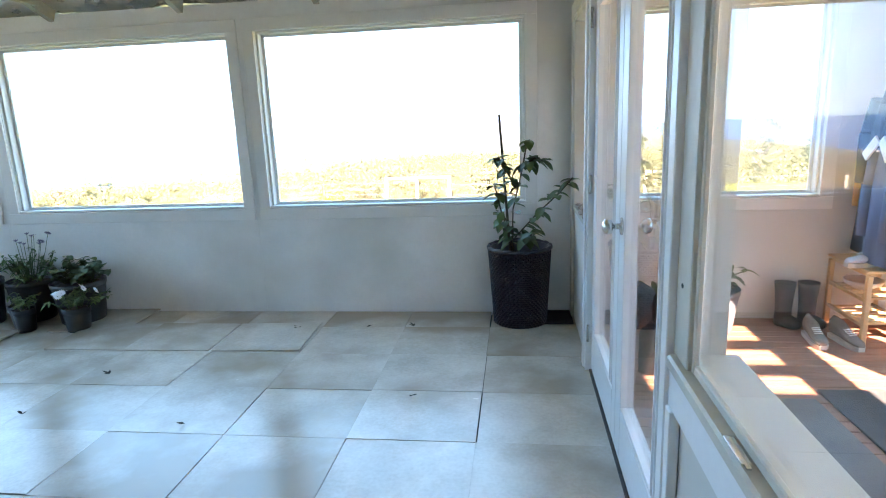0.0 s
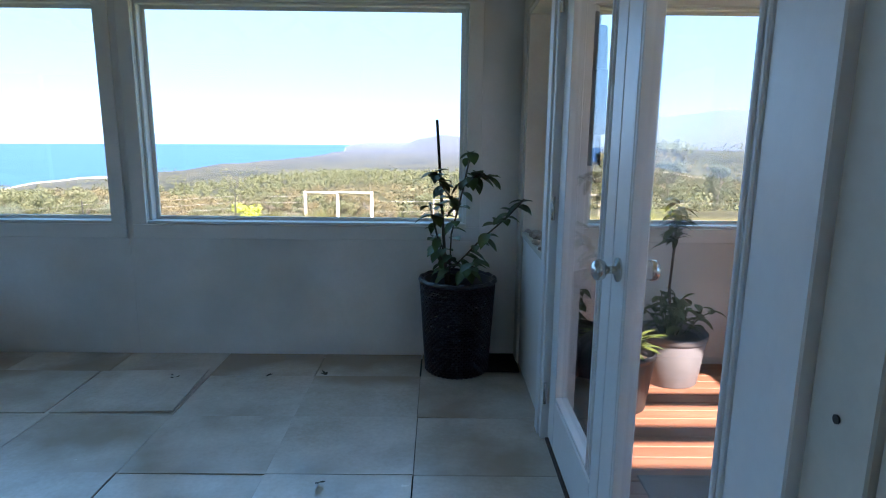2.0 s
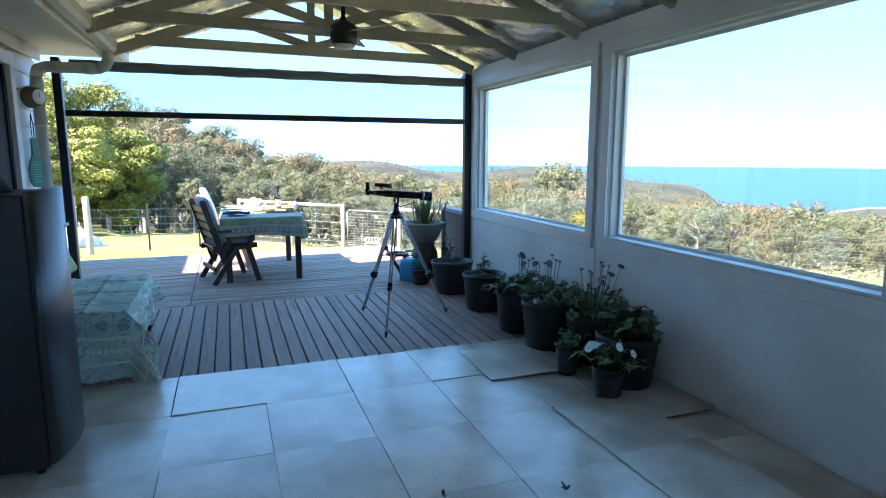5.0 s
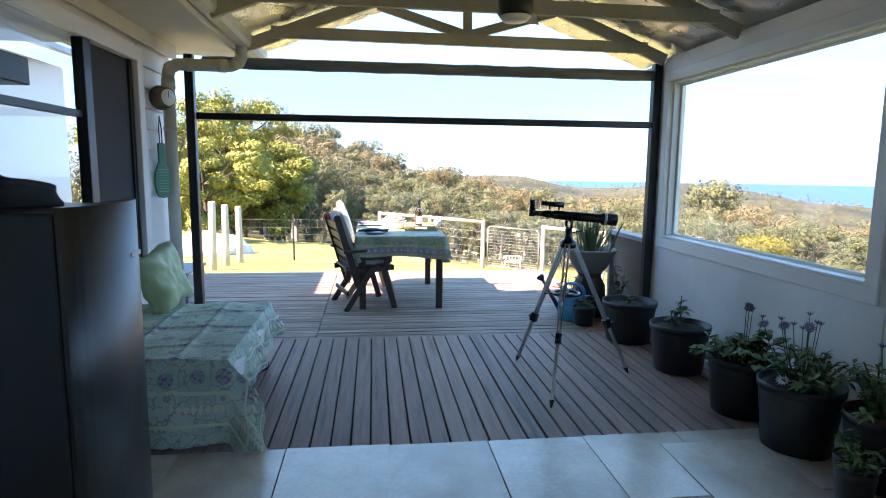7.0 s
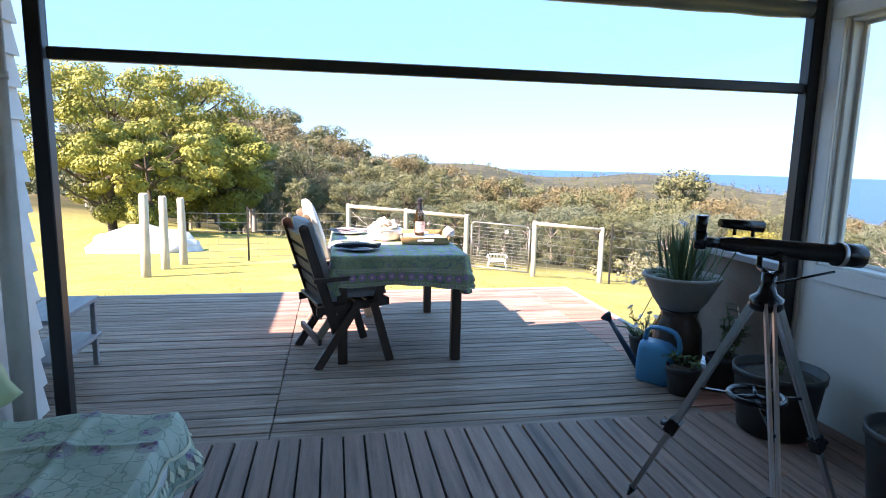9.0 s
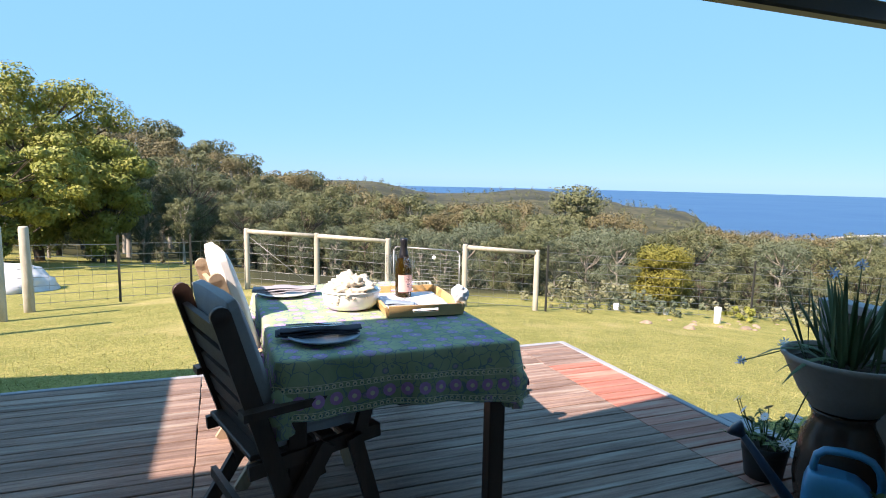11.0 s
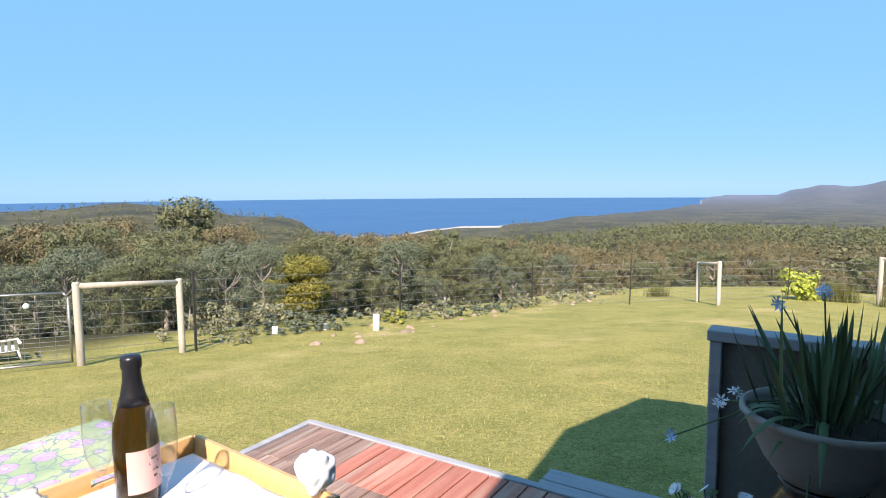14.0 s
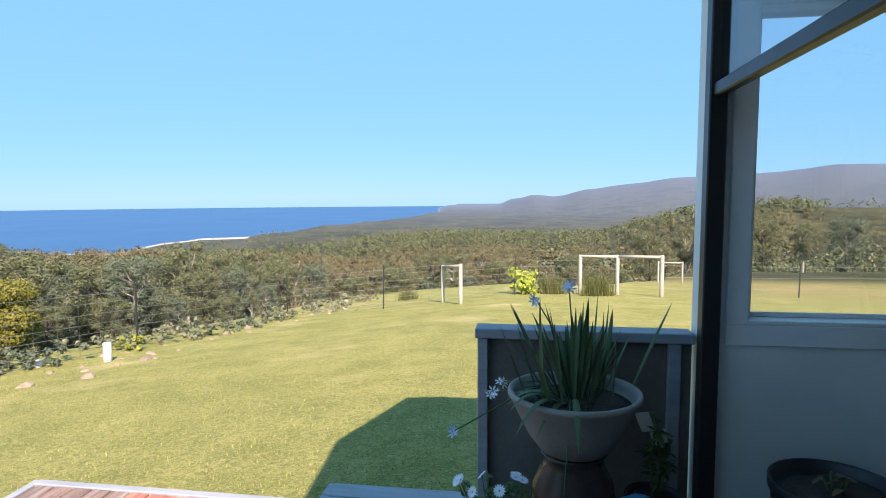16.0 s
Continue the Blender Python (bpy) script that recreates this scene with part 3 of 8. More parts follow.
MIDHILL = [(-26, -60), (-20, -54), (-15, -44), (-11, -40), (3, -41), (6, -39), (8, -34), (10, -26), (14.5, -15), (20, -8), (60, -5), (100, -20), (140, -60)]


def lawn_z(x, y):
    return -0.45 - 0.1 * max(-1.5, min(9, -x - 9.5)) - 0.1 * (max(y, 2.5) - 4.0)


def height(x, y):
    d = Vector((x, y)) - LAWN_C
    r = d.length
    b = math.degrees(math.atan2(d.x, d.y))
    edge = table(b, REACH)
    k = max(0.0, r - edge)
    base = lawn_z(*(LAWN_C + d * min(1.0, edge / max(r, 1e-3))))
    drop = table(b, STEEP)
    z = base - drop * k * min(1.0, k / 6.0)
    rough = 1.0 if k > 4 else k / 4
    z += rough * (0.35 * noise.noise((x * 0.12, y * 0.12, 0)) + min(6.0, k * 0.05) * noise.noise((x * 0.012, y * 0.012, 4.0)))
    floor_z = -58 + 12 * noise.noise((x * 0.004, y * 0.004, 2.0))
    z = max(z, floor_z) if k > 40 else z
    far = table(r, [(300, 0), (850, 1)])
    ridge = table(b, RIDGE) + 6 * noise.noise((x * 0.006, y * 0.006, 7.0))
    land = ridge
    if b > -46:
        land = max(ridge, table(r, [(300, -58), (1200, -75)]) + 3 * noise.noise((x * 0.005, y * 0.005, 9.0)))
        if b > -12:
            up = table(r, [(1500, 0), (3600, 1)])
            land = land * (1 - up) + (table(b, PEAK) + 5 * noise.noise((b * 0.5, 0, 3.0)) + 9 * noise.noise((x * 0.003, y * 0.003, 5))) * up
    z = z * (1 - far) + land * far
    if b > -26:
        z = max(z, -60 + (table(b, MIDHILL) + 60) * math.exp(-((r - 560) / 230) ** 2) + 3 * noise.noise((x * 0.01, y * 0.01, 1.0)))
    z = -81 + (z + 81) * max(0.0, min(1.0, (table(b, COAST) - r) / 350))
    if r > table(b, COAST):
        z = min(z, -81.5)
    return z


def build_ground():
    radii = [0.0]
    step = 0.5
    while radii[-1] < 4600:
        radii.append(radii[-1] + step)
        step *= 1.05 if radii[-1] < 60 else 1.065
    n = 360
    verts, faces = [], []
    for r in radii:
        for i in range(n):
            a = 2 * math.pi * i / n
            x, y = LAWN_C.x + r * math.sin(a), LAWN_C.y + r * math.cos(a)
            verts.append((x, y, height(x, y)))
    for j in range(len(radii) - 1):
        for i in range(n):
            a, b = j * n + i, j * n + (i + 1) % n
            faces.append((a, b, b + n, a + n))
    me = bpy.data.meshes.new("ground")
    me.from_pydata(verts, [], faces)
    me.polygons.foreach_set("use_smooth", [True] * len(me.polygons))
    return me


def ground_material():
    m = bpy.data.materials.new("lawn_and_forest_floor")
    m.use_nodes = True
    n, l = m.node_tree.nodes, m.node_tree.links
    b = n["Principled BSDF"]
    geo, sep = n.new("ShaderNodeNewGeometry"), n.new("ShaderNodeSeparateXYZ")
    l.new(geo.outputs["Position"], sep.inputs[0])

    def tex(scale, detail=5, rough=0.6):
        t = n.new("ShaderNodeTexNoise")
        t.inputs["Scale"].default_value, t.inputs["Detail"].default_value, t.inputs["Roughness"].default_value = scale, detail, rough
        l.new(geo.outputs["Position"], t.inputs["Vector"])
        return t.outputs["Fac"]

    def mixc(f, c1, c2):
        x = n.new("ShaderNodeMixRGB")
        l.new(f, x.inputs[0])
        for k, c in ((1, c1), (2, c2)):
            if isinstance(c, tuple):
                x.inputs[k].default_value = (*c, 1)
            else:
                l.new(c, x.inputs[k])
        return x.outputs[0]

    def rng(v, lo, hi):
        r = n.new("ShaderNodeMapRange")
        r.inputs["From Min"].default_value, r.inputs["From Max"].default_value = lo, hi
        l.new(v, r.inputs["Value"])
        return r.outputs[0]

    grass = mixc(rng(tex(1.3, 7, 0.62), 0.38, 0.62), (0.205, 0.21, 0.055), (0.35, 0.315, 0.10))
    grass = mixc(rng(tex(18, 5, 0.75), 0.42, 0.64), grass, (0.155, 0.155, 0.042))
    grass = mixc(rng(tex(5.5, 5, 0.7), 0.56, 0.70), grass, (0.34, 0.27, 0.10))
    grass = mixc(rng(tex(0.45, 4), 0.58, 0.74), grass, (0.44, 0.35, 0.16))
    grass = mixc(rng(tex(46, 4, 0.8), 0.50, 0.68), grass, (0.42, 0.38, 0.16))
    grass = mixc(rng(tex(70, 3, 0.8), 0.54, 0.70), grass, (0.085, 0.095, 0.028))
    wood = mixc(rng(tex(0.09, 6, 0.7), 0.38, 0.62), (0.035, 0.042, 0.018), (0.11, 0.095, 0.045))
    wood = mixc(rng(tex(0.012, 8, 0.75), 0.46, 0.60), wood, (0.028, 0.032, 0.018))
    dry = mixc(rng(tex(0.5, 6), 0.35, 0.65), (0.30, 0.22, 0.09), (0.20, 0.20, 0.07))
    # distance from the lawn's middle
    sub = n.new("ShaderNodeVectorMath")
    sub.operation = "DISTANCE"
    sub.inputs[1].default_value = (LAWN_C.x, LAWN_C.y, -1)
    l.new(geo.outputs["Position"], sub.inputs[0])
    far = rng(sub.outputs["Value"], 32, 60)
    near = mixc(rng(sep.outputs["X"], -3.0, 4.0), grass, mixc(rng(sep.outputs["Y"], 15, 27), grass, dry))
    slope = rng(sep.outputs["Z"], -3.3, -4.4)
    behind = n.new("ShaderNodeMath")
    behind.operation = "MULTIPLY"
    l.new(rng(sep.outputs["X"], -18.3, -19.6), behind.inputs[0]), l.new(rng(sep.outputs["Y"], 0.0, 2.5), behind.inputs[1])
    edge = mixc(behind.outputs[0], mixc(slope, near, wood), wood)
    sand = rng(sep.outputs["Z"], -78.9, -79.3)
    # far woods drift to blue-grey with distance: haze put into the base colour
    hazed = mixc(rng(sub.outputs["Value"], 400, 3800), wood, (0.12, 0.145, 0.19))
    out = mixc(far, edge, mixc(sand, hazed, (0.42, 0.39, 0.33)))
    l.new(out, b.inputs["Base Color"])
    b.inputs["Roughness"].default_value, b.inputs["Specular IOR Level"].default_value = 0.95, 0.1
    bp = n.new("ShaderNodeBump")
    bp.inputs["Strength"].default_value, bp.inputs["Distance"].default_value = 0.7, 0.03
    l.new(tex(35, 5, 0.7), bp.inputs["Height"]), l.new(bp.outputs[0], b.inputs["Normal"])
    return m


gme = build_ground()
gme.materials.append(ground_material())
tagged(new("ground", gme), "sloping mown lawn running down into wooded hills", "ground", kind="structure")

M_SEA = surf("deep_blue_sea", (0.010, 0.05, 0.145), (0.018, 0.075, 0.19), 0.004, 0.35, 0.15, 0.08)
bm = bmesh.new()
ring = [bm.verts.new((LAWN_C.x + 4900 * math.cos(2 * math.pi * i / 96), LAWN_C.y + 4900 * math.sin(2 * math.pi * i / 96), -80)) for i in range(96)]
bm.faces.new(ring)
solid("water", bm, M_SEA, "calm blue ocean out to the horizon", "sea", kind="structure")

# ---- trees and fence ----
M_BARK = surf("pale_gum_bark", (0.22, 0.19, 0.15), (0.42, 0.38, 0.32), 3, 0.85, 0.3, 30, stretch=(1, 1, 0.3))
M_BARKD = surf("dark_wattle_bark", (0.05, 0.04, 0.03), (0.11, 0.085, 0.06), 4, 0.9, 0.3, 30)


def leaf_mat(name, c1, c2, scale=0.35):
    return surf(name, c1, c2, scale, 0.55, 0, 2.5, contrast=0.3, island=True, vary=0.13, spec=0.3, jump=0.02)


M_GUM = leaf_mat("gum_leaves", (0.058, 0.076, 0.034), (0.160, 0.165, 0.074))
M_GUMB = leaf_mat("bronze_gum_leaves", (0.080, 0.080, 0.038), (0.205, 0.165, 0.080))
M_TEA = leaf_mat("grey_green_leaves", (0.055, 0.078, 0.045), (0.150, 0.170, 0.102))
M_ACA = leaf_mat("olive_acacia_leaves", (0.13, 0.165, 0.03), (0.30, 0.29, 0.06))
M_WAT = leaf_mat("yellow_green_leaves", (0.12, 0.125, 0.02), (0.22, 0.19, 0.032))
M_DEAD = leaf_mat("dry_grey_twigs", (0.16, 0.14, 0.11), (0.26, 0.23, 0.19))


def leaf_cloud(rng, clumps, per, size, flat=0.7):
    """Three-cornered leaves gathered in clumps (centre, radius); returns vertices and faces."""
    verts, faces = [], []
    for c, rad in clumps:
        n = max(4, int(per * rng.uniform(0.75, 1.25)))
        d = rng.normal(size=(n, 3))
        d /= np.linalg.norm(d, axis=1)[:, None]
        p = np.array(c) + d * (rad * rng.uniform(0.45, 1.0, size=(n, 1)) ** 0.5) * np.array((1, 1, flat))
        nrm = d + rng.normal(size=(n, 3)) * 0.38 + np.array((0, 0, 0.3))
        u = np.cross(nrm, rng.normal(size=(n, 3)))
        u /= np.linalg.norm(u, axis=1)[:, None] + 1e-6
        v = np.cross(nrm, u)
        v /= np.linalg.norm(v, axis=1)[:, None] + 1e-6
        s = size * rng.uniform(0.6, 1.3, size=(n, 1))
        k = len(verts)
        q = np.stack([p - u * s, p + u * s * 0.5 + v * s * 0.55, p + u * s * 0.5 - v * s * 0.55], axis=1).reshape(-1, 3)
        verts.extend(q.tolist())
        faces.extend([(k + 3 * i, k + 3 * i + 1, k + 3 * i + 2) for i in range(n)])
    return verts, faces


def cloud_mesh(name, vf, material):
    me = bpy.data.meshes.new(name)
    me.from_pydata(vf[0], [], vf[1])
    me.materials.append(material)
    return me


def make_tree(seed, h, spread, base, clumps, per, size, leaf, bark, label, name="tree", rad=(0.10, 0.2), lean=0.05, top=0.0, trunk_r=0.022):
    """A tapered trunk with limbs that end in leaf clumps. base: where the crown starts, as a part of the height."""
    rng = np.random.default_rng(seed)
    t = thing(name, label, name, group="")
    bm = bmesh.new()
    pts = [Vector((0, 0, -0.6))]
    for i in range(1, 7):
        f = i / 6
        pts.append(Vector((lean * h * math.sin(f * 2.4 + seed) * f, lean * h * math.cos(f * 1.7 + seed * 2) * f, h * 0.86 * f)))
    for i in range(6):
        tube(bm, pts[i], pts[i + 1], h * trunk_r * (1 - i / 6.6), h * trunk_r * (1 - (i + 1) / 6.6), 7, False)
    cl = []
    for k in range(clumps):
        f = rng.uniform(0, 1) ** 0.8
        z = base + (0.97 - base) * f
        prof = math.sin(math.pi * min(1.0, (0.16 + 0.84 * (1 - f)) ** (0.75 if top == 0 else 0.5))) if top == 0 else (0.35 + 0.65 * f) * (1 - max(0, f - 0.8) * 2.5)
        a = rng.uniform(0, 2 * math.pi)
        rr = spread * max(0.12, prof) * rng.uniform(0.35, 1.0)
        c = Vector((rr * math.cos(a), rr * math.sin(a), z * h))
        root = pts[min(5, max(1, int((z - 0.12) * 6.5)))]
        mid = root.lerp(c, 0.5) + Vector((0, 0, -0.04 * h))
        if k % 2 == 0:
            tube(bm, root, mid, h * 0.008, h * 0.006, 5, False)
            tube(bm, mid, c, h * 0.006, h * 0.002, 4, False)
        cl.append((c, h * rng.uniform(*rad)))
    part("trunk", bm, bark, t)
    crown = new("crown", cloud_mesh("crown", leaf_cloud(rng, cl, per, size), leaf))
    crown.parent = t
    return t


def hide_proto(t):
    t.matrix_basis = pose(-14, -45, -8)


PROTO = [
    make_tree(1, 10, 2.7, 0.34, 40, 230, 0.10, M_GUM, M_BARK, "tall gum tree with an olive crown on the hillside", top=1, rad=(0.055, 0.10)),
    make_tree(2, 10, 2.4, 0.26, 42, 230, 0.10, M_GUMB, M_BARK, "gum tree with a bronze-brown crown on the hillside", top=1, rad=(0.055, 0.10)),
    make_tree(3, 8, 2.3, 0.05, 62, 200, 0.085, M_TEA, M_BARK, "grey-green bushy tree on the hillside", rad=(0.06, 0.11)),
    make_tree(4, 8, 2.5, 0.08, 58, 200, 0.085, M_GUM, M_BARKD, "broad olive-green native tree below the fence", rad=(0.06, 0.11)),
    make_tree(5, 11, 2.2, 0.46, 30, 210, 0.10, M_GUMB, M_BARK, "open-crowned gum tree with bare lower limbs", top=1, rad=(0.05, 0.09), lean=0.09),
]
EYE_REF = Vector((-7.0, 2.0, 1.34))
TOPS = [(-112, 4.4), (-98, 4.3), (-93, 2.9), (-88, 1.3), (-84.4, 0.3), (-80, -0.9), (-75, -2.2), (-70, -2.8), (-64, -2.2), (-58, -2.8), (-53, -3.4), (-47, -4.7), (-42, -4.2), (-37, -4.7), (-31, -3.8), (-27, -5.0), (-22, -5.3), (-16, -5.6), (8, -5.6)]
rnd = random.Random(11)


def plant(proto, bearing, r, elev, low=3.0, high=17.0):
    a = radians(bearing)
    x, y = EYE_REF.x + r * math.sin(a), EYE_REF.y + r * math.cos(a)
    g = height(x, y)
    h = EYE_REF.z + r * math.tan(radians(elev)) - g
    if h < 1.2:
        return None
    h = max(low, min(high, h))
    s = h / proto["full"]
    w = s * rnd.uniform(0.9, 1.2)
    c = copy_thing(proto, pose(x, y, g, 0, 0, rnd.uniform(0, 360)))
    c.scale = (w, w, s)
    return c


for t, full in zip(PROTO, (10, 10, 8, 8, 11)):
    t["full"] = float(full)
    hide_proto(t)
for ring, (r, step, dip) in enumerate(((23, 4.4, 5.0), (29, 4.0, 3.0), (36, 3.4, 1.6), (46, 3.0, 0.6), (58, 2.6, 0.0), (74, 2.2, 0.2))):
    b = -112.0
    while b < 9:
        rr = r * rnd.uniform(0.93, 1.08) * (1.0 if b < -30 else 1.0 + 0.35 * min(1, (b + 30) / 25))
        e = table(b, TOPS) - dip - (rnd.uniform(-0.6, 2.2) if ring < 3 else rnd.uniform(-0.55, 1.3))
        if ring > 2 and rnd.random() < 0.13:
            e += rnd.uniform(0.5, 1.1)
        kind = rnd.choice((2, 3, 2, 3, 0)) if ring < 3 else rnd.choice((0, 1, 1, 0, 3, 4))
        if not (ring == 0 and (b < -96 or b > -36)):
            plant(PROTO[kind], b, rr, e, 2.0 if ring < 3 else 4.0)
        b += step * rnd.uniform(0.75, 1.3)
# scrub that fills the foot of the woods
b = -100.0
while b < -34:
    plant(PROTO[rnd.choice((2, 3))], b, rnd.uniform(26, 33), rnd.uniform(-4.6, -2.8) + (1.2 if b < -80 else -1.5), 1.5, 4.5)
    b += rnd.uniform(1.3, 2.4)
# thicket close behind the rail fence and the gate
b = -87.0
while b < -50:
    plant(PROTO[rnd.choice((2, 3, 2))], b, rnd.uniform(15.5, 19.0), rnd.uniform(-6.6, -4.4), 1.5, 4.0)
    b += rnd.uniform(2.2, 3.6)
# the tall one that breaks the skyline
sk = make_tree(9, 11, 2.0, 0.55, 24, 190, 0.12, M_GUM, M_BARK, "lone tall gum tree standing over the canopy", top=1, rad=(0.05, 0.09))
sk["full"] = 11.0
hide_proto(sk)
for b, r, e in ((-56.2, 60, -0.4), (-90.8, 62, 3.1), (-88.2, 60, 1.9), (-95.5, 58, 4.8), (-82.6, 64, 0.5)):
    plant(sk, b, r, e)
# big acacias at the edge of the lawn and a round yellow-green wattle
for seed, (b, r, h, w) in enumerate(((-105.5, 27, 7.0, 3.4), (-112, 25, 6.7, 4.0), (-101, 25.5, 5.0, 2.2), (-109, 21.5, 4.2, 2.8))):
    a = radians(b)
    x, y = EYE_REF.x + r * math.sin(a), EYE_REF.y + r * math.cos(a)
    t = make_tree(20 + seed, h, w, 0.10, 95, 420, 0.07, M_ACA, M_BARKD, "large dense olive-green acacia beside the lawn", rad=(0.07, 0.12), trunk_r=0.03)
    t.matrix_basis = pose(x, y, height(x, y))
wt = make_tree(31, 3.4, 1.0, 0.02, 120, 420, 0.05, M_WAT, M_BARKD, "small round yellow-green wattle tree below the fence", rad=(0.10, 0.17))
a = radians(-46.9)
x, y = EYE_REF.x + 22.0 * math.sin(a), EYE_REF.y + 22.0 * math.cos(a)
wt.matrix_basis = pose(x, y, EYE_REF.z + 22.0 * math.tan(radians(-6.6)) - 3.4)
# trees round the paddock to the right
for b, r, e in ((11, 70, -3.3), (14, 75, -2.8), (17, 72, -2.6), (20, 80, -2.2), (23, 78, -2.4), (26, 84, -1.9), (30, 82, -2.2), (34, 86, -1.6), (38, 80, -2.0), (43, 85, -1.5), (48, 80, -1.6), (54, 82, -1.4), (60, 84, -1.2)):
    plant(PROTO[rnd.choice((2, 3, 0))], b, r, e, 3.0, 9.0)

# the woods farther down, as one mass
rng = np.random.default_rng(77)
clumps = []
for k in range(5200):
    b = rng.uniform(-118, 60)
    r = 85 * (1100 / 85) ** (rng.uniform(0, 1) ** 1.15)
    a = math.radians(b)
    x, y = EYE_REF.x + r * math.sin(a), EYE_REF.y + r * math.cos(a)
    z = height(x, y)
    if z < -79 or (b > 9 and r < 130):
        continue
    s = rng.uniform(2.2, 4.6)
    clumps.append(((x, y, z + s * 1.1), s, r))
for k in range(5200):
    b, r = rng.uniform(-46, 24), rng.uniform(90, 720)
    a = math.radians(b)
    x, y = EYE_REF.x + r * math.sin(a), EYE_REF.y + r * math.cos(a)
    z = height(x, y)
    if z < -79 or (b > 9 and r < 130):
        continue
    s = rng.uniform(1.6, 3.4)
    clumps.append(((x, y, z + s * 1.4), s, r))
for nm, lo, hi, per, sz, mt in (("woodland", 0, 220, 150, 0.36, M_GUM), ("woodland_far", 220, 480, 80, 0.55, M_GUMB), ("woodland_distant", 480, 5000, 34, 0.95, M_GUM)):
    ob = new(nm, cloud_mesh(nm, leaf_cloud(rng, [(c, s) for c, s, r in clumps if lo <= r < hi], per, sz, 1.35), mt))
    tagged(ob, "dense eucalypt woodland covering the slopes", "woods", kind="stuff")

M_POST = surf("weathered_pine_post", (0.30, 0.27, 0.21), (0.50, 0.46, 0.38), 3, 0.85, 0.3, 40, stretch=(5, 5, 1), vary=0.12)
M_WIRE = plain("galvanised_wire", (0.32, 0.32, 0.31), 0.45, 0.8)
M_STAR = plain("steel_picket", (0.05, 0.05, 0.045), 0.7, 0.5)
FENCE = "boundary fence pieces"


def ground_at(x, y):
    return Vector((x, y, height(x, y)))


def posts_and_rail(pts, h, name="rail_fence", label="weathered round-post fence panel with top rail", r=0.06):
    g = thing(name, label, "fence", ground_at(*pts[0]), group=FENCE)
    o = ground_at(*pts[0])
    loc = [ground_at(*p) - o for p in pts]
    for p in loc:
        bm = bmesh.new()
        lathe(bm, [(r * 1.05, -0.5), (r, 0.3), (r * 0.94, h - 0.02), (r * 0.8, h + 0.01)], 10, p)
        part("post", bm, M_POST, g)
    for p, q in zip(loc, loc[1:]):
        bm = bmesh.new()
        tube(bm, p + Vector((0, 0, h - 0.05)), q + Vector((0, 0, h - 0.05)), r * 0.8, r * 0.75, 10)
        part("rail", bm, M_POST, g)
    return g, loc


def wires(parent, p, q, heights, uprights=0.0, top=1.1):
    bm = bmesh.new()
    for z in heights:
        tube(bm, p + Vector((0, 0, z)), q + Vector((0, 0, z - 0.02)), 0.0045, n=4, caps=False)
        if not uprights:
            part("wire", bm, M_WIRE, parent)
            bm = bmesh.new()
    if not uprights:
        bm.free()
        return
    if uprights:
        n = int((q - p).length / uprights)
        for i in range(1, n):
            c = p.lerp(q, i / n)
            tube(bm, c + Vector((0, 0, 0.05)), c + Vector((0, 0, top)), 0.0025, n=3, caps=False)
    tagged(part("wire_mesh", bm, M_WIRE, parent), kind="stuff")


H6 = (0.1, 0.25, 0.42, 0.6, 0.8, 1.02)
g, loc = posts_and_rail([(-18.75, 2.1), (-18.1, 3.5), (-17.45, 4.9)], 1.32)
wires(g, loc[0], loc[1], H6, 0.3), wires(g, loc[1], loc[2], H6, 0.3)
bm = bmesh.new()
tube(bm, loc[0] + Vector((0, 0, 1.2)), loc[1] + Vector((0, 0, 0.08)), 0.006, n=4)
part("brace_wire", bm, M_WIRE, g)
g2, loc2 = posts_and_rail([(-16.72, 6.38), (-16.45, 7.95)], 1.32)
wires(g2, loc2[0], loc2[1], H6, 0.3)
# mesh gate between the two
gt = thing("gate", "galvanised tube gate with wire mesh, closed", "gate", ground_at(-17.4, 5.02), group=FENCE)
ga, gb = Vector((0, 0, 0)), ground_at(-16.78, 6.28) - ground_at(-17.4, 5.02)
bm = bmesh.new()
up = Vector((0, 0, 1))
d = (gb - ga).normalized()
path_tube(bm, [ga + up * 0.08, ga + up * 1.1, ga + up * 1.17 + d * 0.06, gb + up * 1.17 - d * 0.06, gb + up * 1.1, gb + up * 0.08, ga + up * 0.08], 0.018, 8)
part("gate_frame", bm, M_WIRE, gt)
bm = bmesh.new()
for i in range(1, 15):
    z = 0.08 + 1.07 * (i / 15) ** 1.25
    tube(bm, ga + up * z, gb + up * z, 0.004, n=4, caps=False)
for i in range(1, 7):
    c = ga.lerp(gb, i / 7)
    tube(bm, c + up * 0.08, c + up * 1.16, 0.003, n=4, caps=False)
part("mesh", bm, M_WIRE, gt)
bm = bmesh.new()
bmesh.ops.create_uvsphere(bm, u_segments=10, v_segments=6, radius=0.045, matrix=Matrix.Translation(ga.lerp(gb, 0.62) + up * 1.0 + Vector((0.03, -0.015, 0))))
part("tag", bm, plain("white_tag", (0.8, 0.8, 0.78), 0.5), gt)
